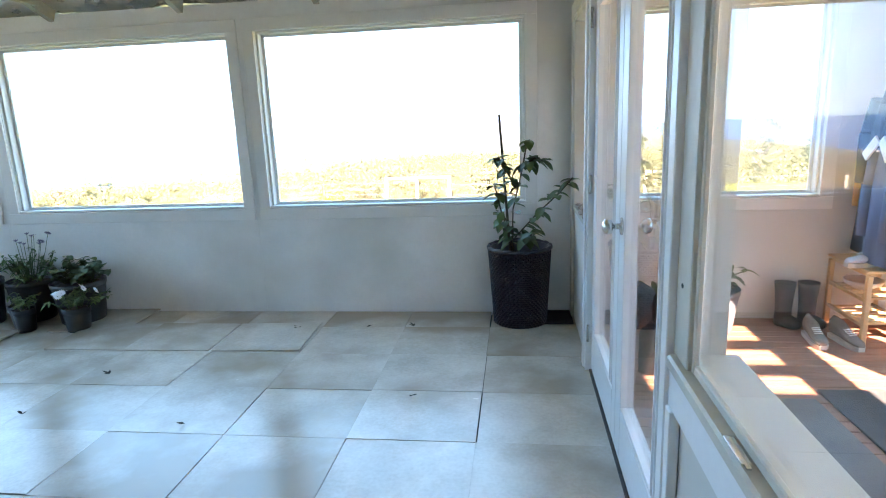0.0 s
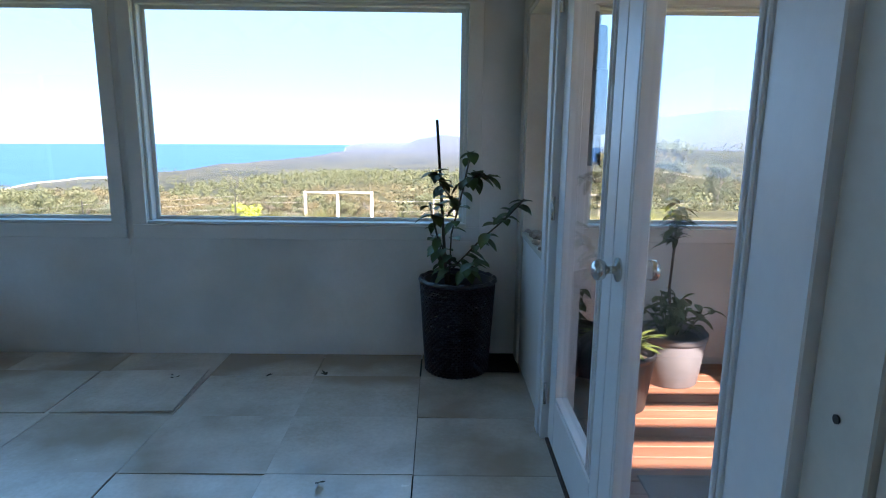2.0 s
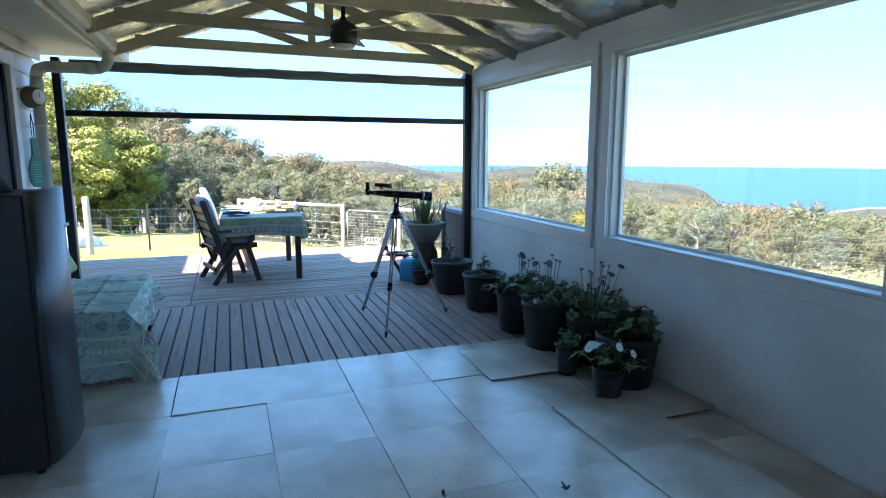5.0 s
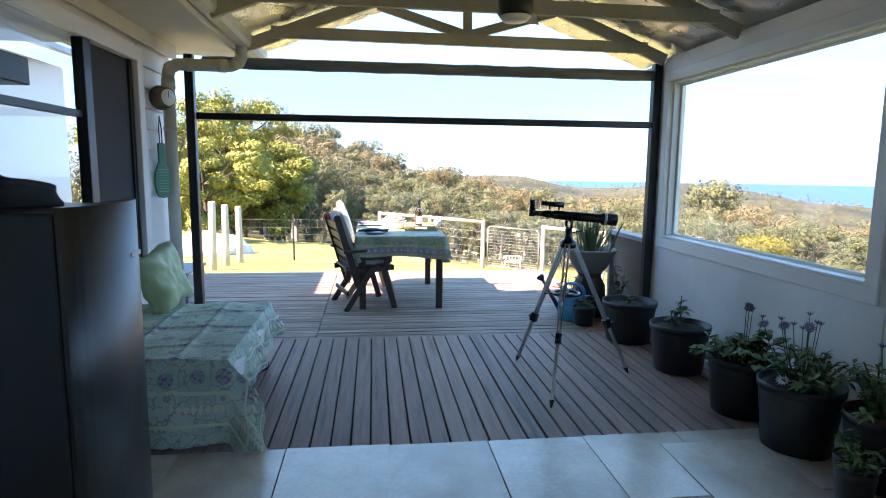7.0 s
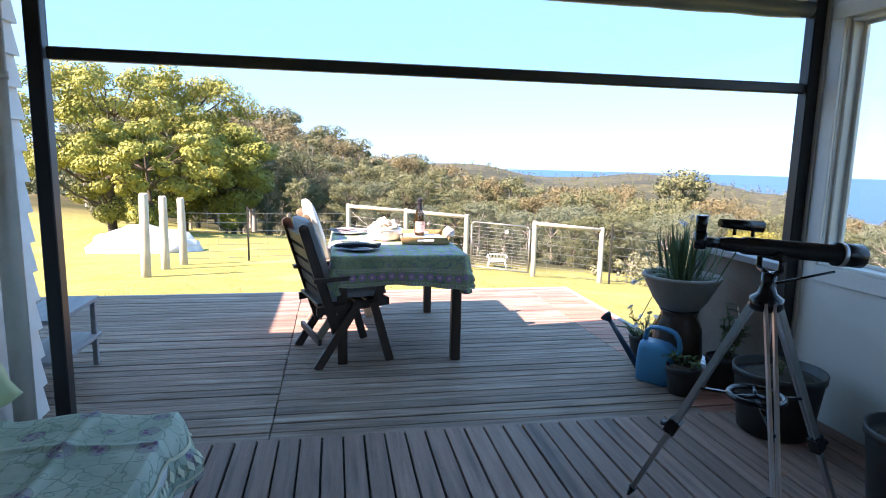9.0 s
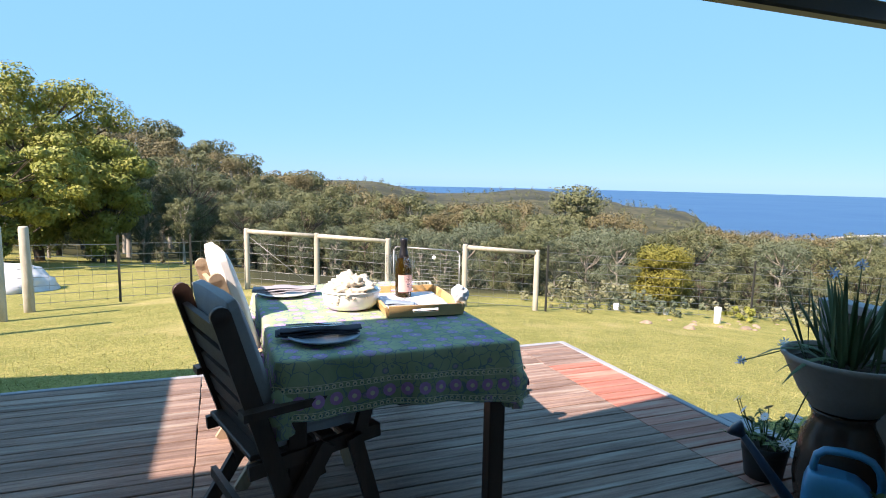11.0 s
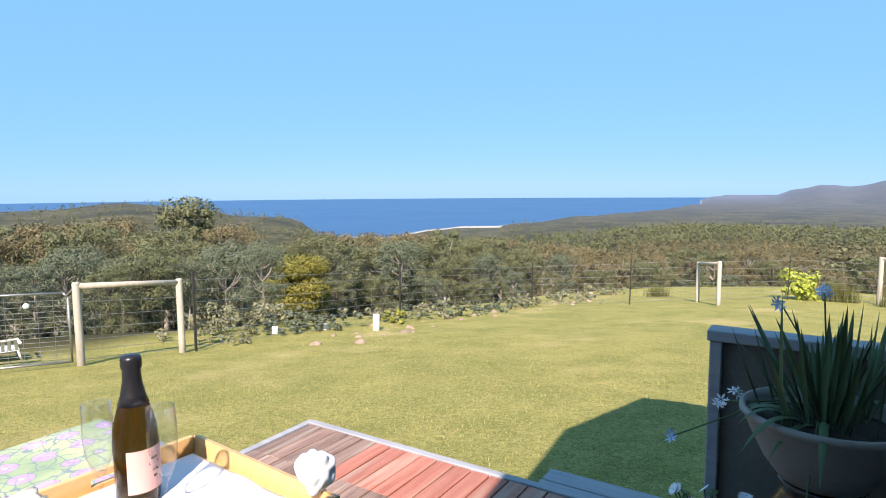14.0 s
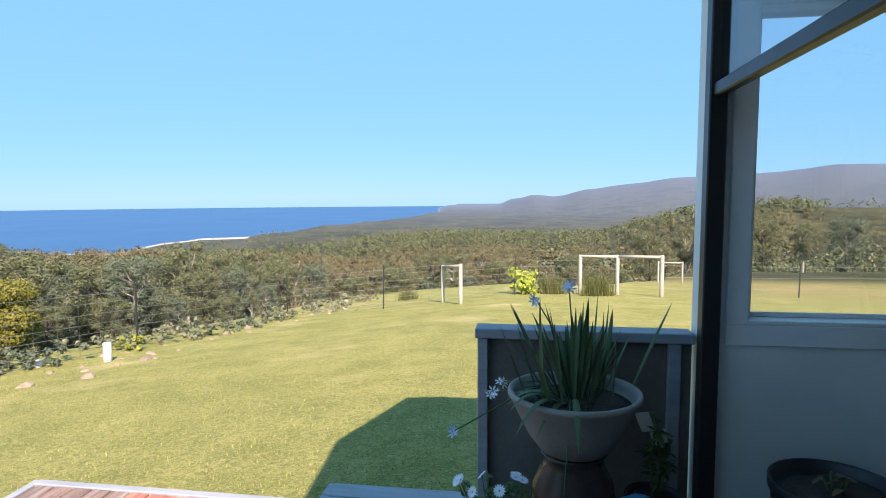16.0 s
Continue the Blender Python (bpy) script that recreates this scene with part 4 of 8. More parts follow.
# wire run along the top of the slope
RUN = [(-16.35, 8.15), (-15.7, 13.4), (-14.9, 19.6), (-11.87, 20.2), (-10.1, 21.4)]
wf = thing("wire_fence", "wire mesh fence on dark steel pickets above the slope", "fence", ground_at(*RUN[0]), group=FENCE)
o = ground_at(*RUN[0])
prev = None
for i, p in enumerate(RUN):
    q = ground_at(*p) - o
    if i < 4:
        bm = bmesh.new()
        bar(bm, q + Vector((0, 0, -0.3)), q + Vector((0.02, 0, 1.45)), 0.04, 0.03, (1, 0, 0))
        part("picket", bm, M_STAR, wf)
    if prev is not None:
        wires(wf, prev, q, (0.1, 0.22, 0.36, 0.52, 0.7, 0.9, 1.12, 1.3), 0.45, 1.12)
    prev = q
posts_and_rail([(-10.1, 21.4), (-9.3, 19.8)], 1.25, "brace_posts", "pair of weathered brace posts with a short rail")
g3, l3 = posts_and_rail([(-5.35, 23.9), (-4.05, 23.7), (-2.65, 23.0)], 1.45, "brace_posts", "weathered post and rail corner frame", 0.07)
wf = thing("wire_fence", "wire mesh fence between the brace posts", "fence", ground_at(-10.1, 21.4), group=FENCE)
o = ground_at(-10.1, 21.4)
q = ground_at(-7.72, 22.8) - o
bm = bmesh.new()
bar(bm, q + Vector((0, 0, -0.3)), q + Vector((0.02, 0, 1.4)), 0.04, 0.03, (1, 0, 0))
part("picket", bm, M_STAR, wf)
wires(wf, Vector((0, 0, 0)), q, H6 + (1.25,), 0.45), wires(wf, q, ground_at(-5.35, 23.9) - o, H6 + (1.25,), 0.45)
posts_and_rail([(-0.43, 34.4), (0.75, 34.2)], 1.15, "brace_posts", "low weathered post and rail in the grass", 0.045)
wf = thing("wire_fence", "paddock wire fence on thin pickets", "fence", ground_at(-2.65, 23.0), group=FENCE)
o = ground_at(-2.65, 23.0)
prev = Vector((0, 0, 0))
for p in ((2.2, 24.0), (8.0, 25.5), (15.0, 27.0)):
    q = ground_at(*p) - o
    bm = bmesh.new()
    bar(bm, q + Vector((0, 0, -0.3)), q + Vector((0.02, 0, 1.2)), 0.04, 0.03, (1, 0, 0))
    part("picket", bm, M_STAR, wf)
    wires(wf, prev, q, (0.3, 0.7, 1.1))
    prev = q
# bare posts at the other end of the lawn
for k, (x, y) in enumerate(((-14.0, -1.36), (-15.5, -1.45), (-16.6, -1.38))):
    gz = height(x, y)
    bm = bmesh.new()
    lathe(bm, [(0.085, -0.4), (0.08, 0.5), (0.074, 1.38), (0.06, 1.41)], 12)
    solid("fence_post", bm, M_POST, "weathered round timber post standing alone in the lawn", "post", FENCE, at=pose(x, y, gz, 0.8 * k - 1, 0, 0))
wf = thing("wire_fence", "wire mesh fence behind the lawn posts", "fence", ground_at(-16.9, -1.6), group=FENCE)
o = ground_at(-16.9, -1.6)
prev = Vector((0, 0, 0))
for p in ((-17.6, -0.2), (-18.2, 1.0), (-18.75, 2.1)):
    q = ground_at(*p) - o
    if p[0] > -18.7:
        bm = bmesh.new()
        bar(bm, q + Vector((0, 0, -0.3)), q + Vector((0.02, 0, 1.25)), 0.04, 0.03, (1, 0, 0))
        part("picket", bm, M_STAR, wf)
    wires(wf, prev, q, (0.1, 0.25, 0.4, 0.55, 0.7, 0.9, 1.1), 0.2)
    prev = q

# white sheeting over a heap, behind the wire
M_TARP = surf("white_plastic_sheet", (0.40, 0.41, 0.43), (0.62, 0.62, 0.62), 2, 0.5, 0.5, 9)
bm = bmesh.new()
bmesh.ops.create_icosphere(bm, subdivisions=4, radius=1.0)
for v in bm.verts:
    k = 1 + 0.16 * noise.noise(v.co * 2.3) + 0.07 * noise.noise(v.co * 6)
    v.co = Vector((v.co.x * 1.0 * k, v.co.y * 1.45 * k, max(-0.05, v.co.z * 0.68 * k)))
for f in bm.faces:
    f.smooth = True
solid("tarpaulin_mound", bm, M_TARP, "mound covered with crumpled white plastic sheeting", "mound", at=Matrix.Translation(ground_at(-20.6, -3.3)))
# white pipe caps and stones at the lawn's edge
for x, y, h, r in ((-15.2, 11.85, 0.36, 0.075), (-16.6, 10.2, 0.13, 0.065), (-16.2, 11.3, 0.11, 0.06)):
    bm = bmesh.new()
    lathe(bm, [(r, -0.2), (r, h), (r * 0.9, h + 0.01), (r * 0.9, h - 0.05)], 14)
    solid("pipe_stub", bm, plain("white_pvc", (0.8, 0.8, 0.8), 0.4), "white plastic pipe stub standing in the ground", "pipe", "white pipe stubs", at=Matrix.Translation(ground_at(x, y)))
M_ROCK = surf("sandstone_rubble", (0.20, 0.145, 0.10), (0.36, 0.27, 0.19), 3, 0.9, 0.5, 25, vary=0.2)
rnd = random.Random(8)
for k in range(46):
    f = rnd.uniform(0, 1)
    y = 9.5 + 15 * f
    x = -15.7 + 1.6 * f + rnd.uniform(-0.5, 1.0) + (rnd.uniform(0, 0.8) if f < 0.2 else 0)
    bm = bmesh.new()
    bmesh.ops.create_icosphere(bm, subdivisions=2, radius=rnd.choice((0.04, 0.05, 0.06, 0.08, 0.12)))
    for v in bm.verts:
        v.co *= 1 + 0.35 * noise.noise(v.co * 9 + Vector((k, 0, 0)))
        v.co.z *= 0.6
    solid("rock", bm, M_ROCK, "rough sandstone rock in the garden bed", "rock", "rocks along the lawn edge", at=Matrix.Translation(ground_at(x, y)))


def shrub(x, y, h, w, leaf, label, size=0.06, n=40, per=40, name="shrub"):
    rng = np.random.default_rng(int(abs(x * 97 + y * 31)))
    cl = [(np.array((rng.normal() * w * 0.4, rng.normal() * w * 0.4, h * rng.uniform(0.1, 0.85))), h * rng.uniform(0.12, 0.25)) for _ in range(n)]
    ob = new(name, cloud_mesh(name, leaf_cloud(rng, cl, per, size, 0.9), leaf))
    ob.location = ground_at(x, y)
    return tagged(ob, label, name, "shrubs along the fence")


def grass_clump(x, y, h, n, leaf, label, w=0.25):
    rng = np.random.default_rng(int(abs(x * 57 + y * 13)))
    vs, fs = [], []
    for i in range(n):
        a, l = rng.uniform(0, 6.283), h * rng.uniform(0.6, 1.0)
        bx, by = rng.normal(size=2) * w * 0.35
        dx, dy = math.cos(a) * l * rng.uniform(0.05, 0.4), math.sin(a) * l * rng.uniform(0.05, 0.4)
        px, py = -math.sin(a) * 0.008, math.cos(a) * 0.008
        k = len(vs)
        vs += [(bx - px, by - py, 0), (bx + px, by + py, 0), (bx + dx, by + dy, l)]
        fs.append((k, k + 1, k + 2))
    ob = new("grass_clump", cloud_mesh("grass_clump", (vs, fs), leaf))
    ob.location = ground_at(x, y)
    return tagged(ob, label, "grass", "shrubs along the fence")


M_TUSSOCK = leaf_mat("tussock_blades", (0.07, 0.085, 0.025), (0.16, 0.155, 0.05), 2.0)
for x, y, h in ((-6.55, 23.6, 0.75), (-4.6, 23.2, 0.85), (-5.0, 23.0, 0.8), (-11.9, 24.2, 0.5), (-6.2, 23.8, 0.6)):
    grass_clump(x, y, h, 420, M_TUSSOCK, "tall tussock of green grass by the fence", 0.5)
shrub(-7.4, 23.5, 1.0, 0.7, leaf_mat("lily_leaves", (0.22, 0.30, 0.03), (0.40, 0.42, 0.07)), "bright yellow-green flowering lily clump", 0.09, 34, 30)
M_HEATH = leaf_mat("silver_heath", (0.11, 0.12, 0.065), (0.27, 0.265, 0.15))
for k in range(17):
    f = k / 16
    shrub(-17.0 + 3.2 * f + rnd.uniform(-0.5, 0.5), 9 + 16 * f + rnd.uniform(-0.6, 0.6), rnd.uniform(0.22, 0.5), rnd.uniform(0.7, 1.2), rnd.choice((M_HEATH, M_HEATH, M_TEA)), "low pale heath shrub beyond the fence", 0.05, 18, 34)
for k in range(3):
    shrub(-17.6 + rnd.uniform(-1, 0.6), 7.4 + rnd.uniform(-4, 3), rnd.uniform(0.3, 0.7), 1.0, rnd.choice((M_HEATH, M_TEA)), "low pale heath shrub beyond the fence", 0.05, 18, 34)
shrub(-15.6, 13.1, 0.35, 0.35, M_ACA, "small green plant in the rubble", 0.06, 10, 24)

# mown grass near the deck, as blades
rng = np.random.default_rng(3)
n = 52000
px = rng.uniform(-16.4, -7.0, n)
py = rng.uniform(-1.5, 12.0, n)
keep = ~((px > -9.52) & (py < 4.36))
near = rng.uniform(0, 1, n) < np.clip(1.5 - np.hypot(px + 8.5, py - 4.5) / 9.0, 0.12, 1)
px, py = px[keep & near], py[keep & near]
vs, fs = [], []
for x, y in zip(px.tolist(), py.tolist()):
    z = lawn_z(x, y) - 0.004
    a, l = rng.uniform(0, 6.283), rng.uniform(0.012, 0.032)
    c, s = math.cos(a) * 0.004, math.sin(a) * 0.004
    k = len(vs)
    vs += [(x - s, y + c, z), (x + s, y - c, z), (x + c * 4 * rng.uniform(0, 1.6), y + s * 4 * rng.uniform(0, 1.6), z + l)]
    fs.append((k, k + 1, k + 2))
M_BLADE = leaf_mat("grass_blades", (0.20, 0.195, 0.06), (0.35, 0.31, 0.11), 2.0)
tagged(new("grass", cloud_mesh("grass", (vs, fs), M_BLADE)), "short mown grass of the lawn", "grass", kind="stuff")

# ---- things on the outer deck ----
DZ = -0.03


def cloth_material(name, ground1, ground2, flower, line, scale=7.0):
    """Block-printed cotton: flower heads, rings and curling lines on a mottled ground."""
    m = bpy.data.materials.new(name)
    m.use_nodes = True
    n, l = m.node_tree.nodes, m.node_tree.links
    b = n["Principled BSDF"]
    tc = n.new("ShaderNodeTexCoord")

    def mth(op, a, c=None, clampv=False):
        x = n.new("ShaderNodeMath")
        x.operation, x.use_clamp = op, clampv
        for k, v in ((0, a), (1, c)):
            if v is None:
                continue
            if isinstance(v, (int, float)):
                x.inputs[k].default_value = v
            else:
                l.new(v, x.inputs[k])
        return x.outputs[0]

    def band(v, lo, hi, soft=0.02):
        a = n.new("ShaderNodeMapRange")
        a.inputs["From Min"].default_value, a.inputs["From Max"].default_value = lo, lo + soft
        l.new(v, a.inputs["Value"])
        c = n.new("ShaderNodeMapRange")
        c.inputs["From Min"].default_value, c.inputs["From Max"].default_value = hi, hi + soft
        l.new(v, c.inputs["Value"])
        return mth("SUBTRACT", a.outputs[0], c.outputs[0])

    def over(f, under, c):
        x = n.new("ShaderNodeMixRGB")
        l.new(f, x.inputs[0]), l.new(under, x.inputs[1])
        x.inputs[2].default_value = (*c, 1)
        return x.outputs[0]

    ns = n.new("ShaderNodeTexNoise")
    ns.inputs["Scale"].default_value, ns.inputs["Detail"].default_value = 5, 5
    l.new(tc.outputs["Object"], ns.inputs["Vector"])
    mix = n.new("ShaderNodeMixRGB")
    mix.inputs[1].default_value, mix.inputs[2].default_value = (*ground1, 1), (*ground2, 1)
    mr = n.new("ShaderNodeMapRange")
    mr.inputs["From Min"].default_value, mr.inputs["From Max"].default_value = 0.38, 0.62
    l.new(ns.outputs["Fac"], mr.inputs["Value"]), l.new(mr.outputs[0], mix.inputs[0])
    col = mix.outputs[0]
    v1 = n.new("ShaderNodeTexVoronoi")
    v1.inputs["Scale"].default_value, v1.inputs["Randomness"].default_value = scale, 0.35
    v2 = n.new("ShaderNodeTexVoronoi")
    v2.inputs["Scale"].default_value, v2.inputs["Randomness"].default_value = scale * 2.1, 0.7
    v3 = n.new("ShaderNodeTexVoronoi")
    v3.inputs["Scale"].default_value = scale * 6
    wp = n.new("ShaderNodeVectorMath")
    wp.operation = "MULTIPLY_ADD"
    wp.inputs[1].default_value = (0.06, 0.06, 0.06)
    ns2 = n.new("ShaderNodeTexNoise")
    ns2.inputs["Scale"].default_value = 14
    l.new(tc.outputs["Object"], ns2.inputs["Vector"])
    l.new(ns2.outputs["Color"], wp.inputs[0]), l.new(tc.outputs["Object"], wp.inputs[2])
    l.new(tc.outputs["Object"], v1.inputs["Vector"]), l.new(wp.outputs[0], v2.inputs["Vector"]), l.new(tc.outputs["Object"], v3.inputs["Vector"])
    ve = n.new("ShaderNodeTexVoronoi")
    ve.feature = "DISTANCE_TO_EDGE"
    ve.inputs["Scale"].default_value, ve.inputs["Randomness"].default_value = scale * 1.6, 0.8
    l.new(wp.outputs[0], ve.inputs["Vector"])
    col = over(mth("MULTIPLY", band(ve.outputs["Distance"], -0.1, 0.022, 0.015), 0.75), col, line)
    col = over(mth("MULTIPLY", band(v2.outputs["Distance"], 0.20, 0.26, 0.02), 0.6), col, line)
    petals = band(v3.outputs["Distance"], -0.1, 0.34, 0.06)
    head = band(v1.outputs["Distance"], -0.1, 0.30, 0.05)
    col = over(mth("MULTIPLY", head, mth("ADD", mth("MULTIPLY", petals, 0.5), 0.42)), col, flower)
    col = over(mth("MULTIPLY", band(v1.outputs["Distance"], 0.31, 0.335, 0.02), 0.7), col, line)
    col = over(band(v1.outputs["Distance"], -0.1, 0.055, 0.02), col, (0.62, 0.58, 0.42))
    l.new(col, b.inputs["Base Color"])
    b.inputs["Roughness"].default_value, b.inputs["Specular IOR Level"].default_value = 0.8, 0.25
    bp = n.new("ShaderNodeBump")
    bp.inputs["Strength"].default_value, bp.inputs["Distance"].default_value = 0.25, 0.01
    l.new(ns.outputs["Fac"], bp.inputs["Height"]), l.new(bp.outputs[0], b.inputs["Normal"])
    return m


M_CLOTH = cloth_material("block_print_cotton", (0.24, 0.33, 0.20), (0.40, 0.46, 0.28), (0.50, 0.26, 0.66), (0.13, 0.19, 0.25), 12.5)
M_BAND = surf("printed_border", (0.58, 0.60, 0.44), (0.70, 0.70, 0.54), 20, 0.8, 0.1, 90)
M_DOT = surf("printed_border_spots", (0.08, 0.16, 0.13), (0.12, 0.20, 0.17), 20, 0.8, 0.1, 90)
M_FLOWER = surf("printed_flowers", (0.42, 0.20, 0.48), (0.56, 0.32, 0.60), 30, 0.8, 0.1, 90)


def draped_cloth(w, d, drop, seed, sag=0.35, res=0.022):
    """A cloth over a table w by d, its hem hanging drop; folds deepen towards the hem. Returns (bm, point on the hem skirt by (s, f))."""
    rng = random.Random(seed)
    ph = [rng.uniform(0, 6.28) for _ in range(4)]

    def skirt(s, f):
        """s: 0..1 round the rim, f: 0 at the rim, 1 at the hem."""
        per = 2 * (w + d)
        q = (s % 1.0) * per
        if q < w:
            p, nx = Vector((-w / 2 + q, -d / 2, 0)), Vector((0, -1, 0))
        elif q < w + d:
            p, nx = Vector((w / 2, -d / 2 + q - w, 0)), Vector((1, 0, 0))
        elif q < 2 * w + d:
            p, nx = Vector((w / 2 - (q - w - d), d / 2, 0)), Vector((0, 1, 0))
        else:
            p, nx = Vector((-w / 2, d / 2 - (q - 2 * w - d), 0)), Vector((-1, 0, 0))
        corner = min(abs(q - c) for c in (0, w, w + d, 2 * w + d, per))
        out = 0.012 + f * (0.012 * math.sin(q * 17 + ph[0]) + 0.009 * math.sin(q * 31 + ph[1])) + f * 0.03 * math.exp(-(corner / 0.06) ** 2)
        hang = drop * (1 + sag * 0.25 * math.sin(q * 2.1 + ph[2]) + 0.06 * math.sin(q * 9 + ph[3]))
        return p + nx * out - Vector((0, 0, 0.004 + f * hang))

    bm = bmesh.new()
    nx, ny = int(w / res), int(d / res)
    per = 2 * (w + d)
    n = int(per / res)
    rows = []
    for k in range(9):
        rows.append([bm.verts.new(skirt(i / n, k / 8)) for i in range(n)])
    for a, b in zip(rows, rows[1:]):
        for i in range(n):
            bm.faces.new((a[i], b[i], b[(i + 1) % n], a[(i + 1) % n])).smooth = True
    top = [[bm.verts.new((-w / 2 + w * i / nx, -d / 2 + d * j / ny, 0.004 + 0.0025 * noise.noise((i * 0.14, j * 0.14, seed)))) for j in range(ny + 1)] for i in range(nx + 1)]
    for i in range(nx):
        for j in range(ny):
            bm.faces.new((top[i][j], top[i + 1][j], top[i + 1][j + 1], top[i][j + 1])).smooth = True
    rim = []
    for i in range(nx):
        rim.append(top[i][0])
    for j in range(ny):
        rim.append(top[nx][j])
    for i in range(nx, 0, -1):
        rim.append(top[i][ny])
    for j in range(ny, 0, -1):
        rim.append(top[0][j])
    m = len(rim)
    for i in range(m):
        a, b = rim[i], rim[(i + 1) % m]
        ia, ib = int(i * n / m) % n, int((i + 1) * n / m) % n
        vs = [a, b]
        k = ib
        if ia == ib:
            bm.faces.new((a, rows[0][ia], b)).smooth = True
            continue
        bm.faces.new((a, rows[0][ia], rows[0][ib], b)).smooth = True
    return bm, skirt


# dining table
TX0, TX1, TY0, TY1, TZ = -8.68, -7.33, 1.74, 2.62, 0.70
tw, td = TX1 - TX0, TY1 - TY0
tb = thing("dining_table", "dark-stained timber outdoor dining table", "table", ((TX0 + TX1) / 2, (TY0 + TY1) / 2, DZ))
part("tabletop", block((-tw / 2, -td / 2, TZ - DZ - 0.03), (tw / 2, td / 2, TZ - DZ - 0.002), 0.006), M_DARKWOOD, tb)
for sx in (-1, 1):
    for sy in (-1, 1):
        bm = bmesh.new()
        x, y = sx * (tw / 2 - 0.05), sy * (td / 2 - 0.06)
        bar(bm, (x, y, 0), (x, y, TZ - DZ - 0.03), 0.065, 0.065, (1, 0, 0))
        bmesh.ops.bevel(bm, geom=bm.edges[:], offset=0.005, segments=1, affect="EDGES")
        part("leg", bm, M_DARKWOOD, tb)
for lo, hi in (((-tw / 2 + 0.09, -td / 2 + 0.04, 0.60), (tw / 2 - 0.09, -td / 2 + 0.065, 0.70)), ((-tw / 2 + 0.09, td / 2 - 0.065, 0.60), (tw / 2 - 0.09, td / 2 - 0.04, 0.70)),
               ((-tw / 2 + 0.03, -td / 2 + 0.1, 0.60), (-tw / 2 + 0.055, td / 2 - 0.1, 0.70)), ((tw / 2 - 0.055, -td / 2 + 0.1, 0.60), (tw / 2 - 0.03, td / 2 - 0.1, 0.70))):
    part("apron", block(lo, hi, 0.003), M_DARKWOOD, tb)
tc_ = thing("tablecloth", "green block-printed floral cotton cloth over the table", "tablecloth", ((TX0 + TX1) / 2, (TY0 + TY1) / 2, TZ))
bm, skirt = draped_cloth(tw, td, 0.20, 4)
part("cloth", bm, M_CLOTH, tc_)


def hem_strip(parent, skirt, f0, f1, material, name, n=420):
    bm = bmesh.new()
    prev = None
    for i in range(n + 1):
        a, b = skirt(i / n, f0), skirt(i / n, f1)
        ctr = Vector((a.x, a.y, 0)).normalized() * 0.0025
        cur = (bm.verts.new(a + ctr), bm.verts.new(b + ctr))
        if prev:
            bm.faces.new((prev[0], prev[1], cur[1], cur[0])).smooth = True
        prev = cur
    part(name, bm, material, parent)


def hem_spots(parent, skirt, f, r, step, per, material, name, lift=0.005, n=8):
    bm = bmesh.new()
    k = int(per / step)
    for i in range(k):
        s = (i + 0.5) / k
        c, e, d = skirt(s, f), skirt(s + 0.004, f), skirt(s, f + 0.08)
        u, v = (e - c).normalized(), (d - c).normalized()
        o = Vector((c.x, c.y, 0)).normalized() * lift
        vs = [bm.verts.new(c + o + u * r * math.cos(6.283 * j / n) + v * r * math.sin(6.283 * j / n)) for j in range(n)]
        bm.faces.new(vs)
    part(name, bm, material, parent)["kind"] = "stuff"


per = 2 * (tw + td)
for f in (0.40, 0.86):
    hem_strip(tc_, skirt, f, f + 0.012, M_BAND, "border_line")
    hem_strip(tc_, skirt, f + 0.10, f + 0.112, M_BAND, "border_line")
    hem_spots(tc_, skirt, f + 0.056, 0.0085, 0.024, per, M_BAND, "border_motif")
    hem_spots(tc_, skirt, f + 0.056, 0.004, 0.024, per, M_DOT, "border_motif", 0.008, 6)
hem_spots(tc_, skirt, 0.68, 0.024, 0.062, per, M_FLOWER, "border_flower", 0.005, 10)
hem_spots(tc_, skirt, 0.68, 0.009, 0.062, per, M_BAND, "border_flower", 0.008, 8)
# knotted corners
for x, y in ((tw / 2, -td / 2), (tw / 2, td / 2)):
    bm = bmesh.new()
    bmesh.ops.create_icosphere(bm, subdivisions=3, radius=0.042)
    for v in bm.verts:
        v.co *= 1 + 0.35 * noise.noise(v.co * 30)
        v.co.z *= 1.5
    for k in range(3):
        tube(bm, (0, 0, -0.01), (0.03 * math.cos(k * 2), 0.03 * math.sin(k * 2), -0.10), 0.012, 0.022, 7)
    for f in bm.faces:
        f.smooth = True
    bmesh.ops.translate(bm, verts=bm.verts[:], vec=(x + 0.005 * (1 if x > 0 else -1), y * 0.99, -0.155))
    part("knot", bm, M_CLOTH, tc_)


def cushion_mesh(w, h, t, seed, res=16, buttons=0):
    bm = bmesh.new()
    bmesh.ops.create_cube(bm, size=1.0)
    bmesh.ops.subdivide_edges(bm, edges=bm.edges[:], cuts=res, use_grid_fill=True)
    for v in bm.verts:
        x, y, z = v.co * 2
        fx, fy = (1 - abs(x) ** 4), (1 - abs(y) ** 4)
        puff = 0.35 + 0.65 * math.sqrt(max(0, fx * fy))
        nz = 0.10 * noise.noise((x * 2.2, y * 2.2, seed)) + 0.05 * noise.noise((x * 6, y * 6, seed))
        v.co = Vector((x * w / 2 * (1 - 0.04 * (1 - fy)), y * h / 2 * (1 - 0.04 * (1 - fx)), z * t / 2 * (puff + nz)))
    bmesh.ops.remove_doubles(bm, verts=bm.verts[:], dist=0.0005)
    for f in bm.faces:
        f.smooth = True
    return bm


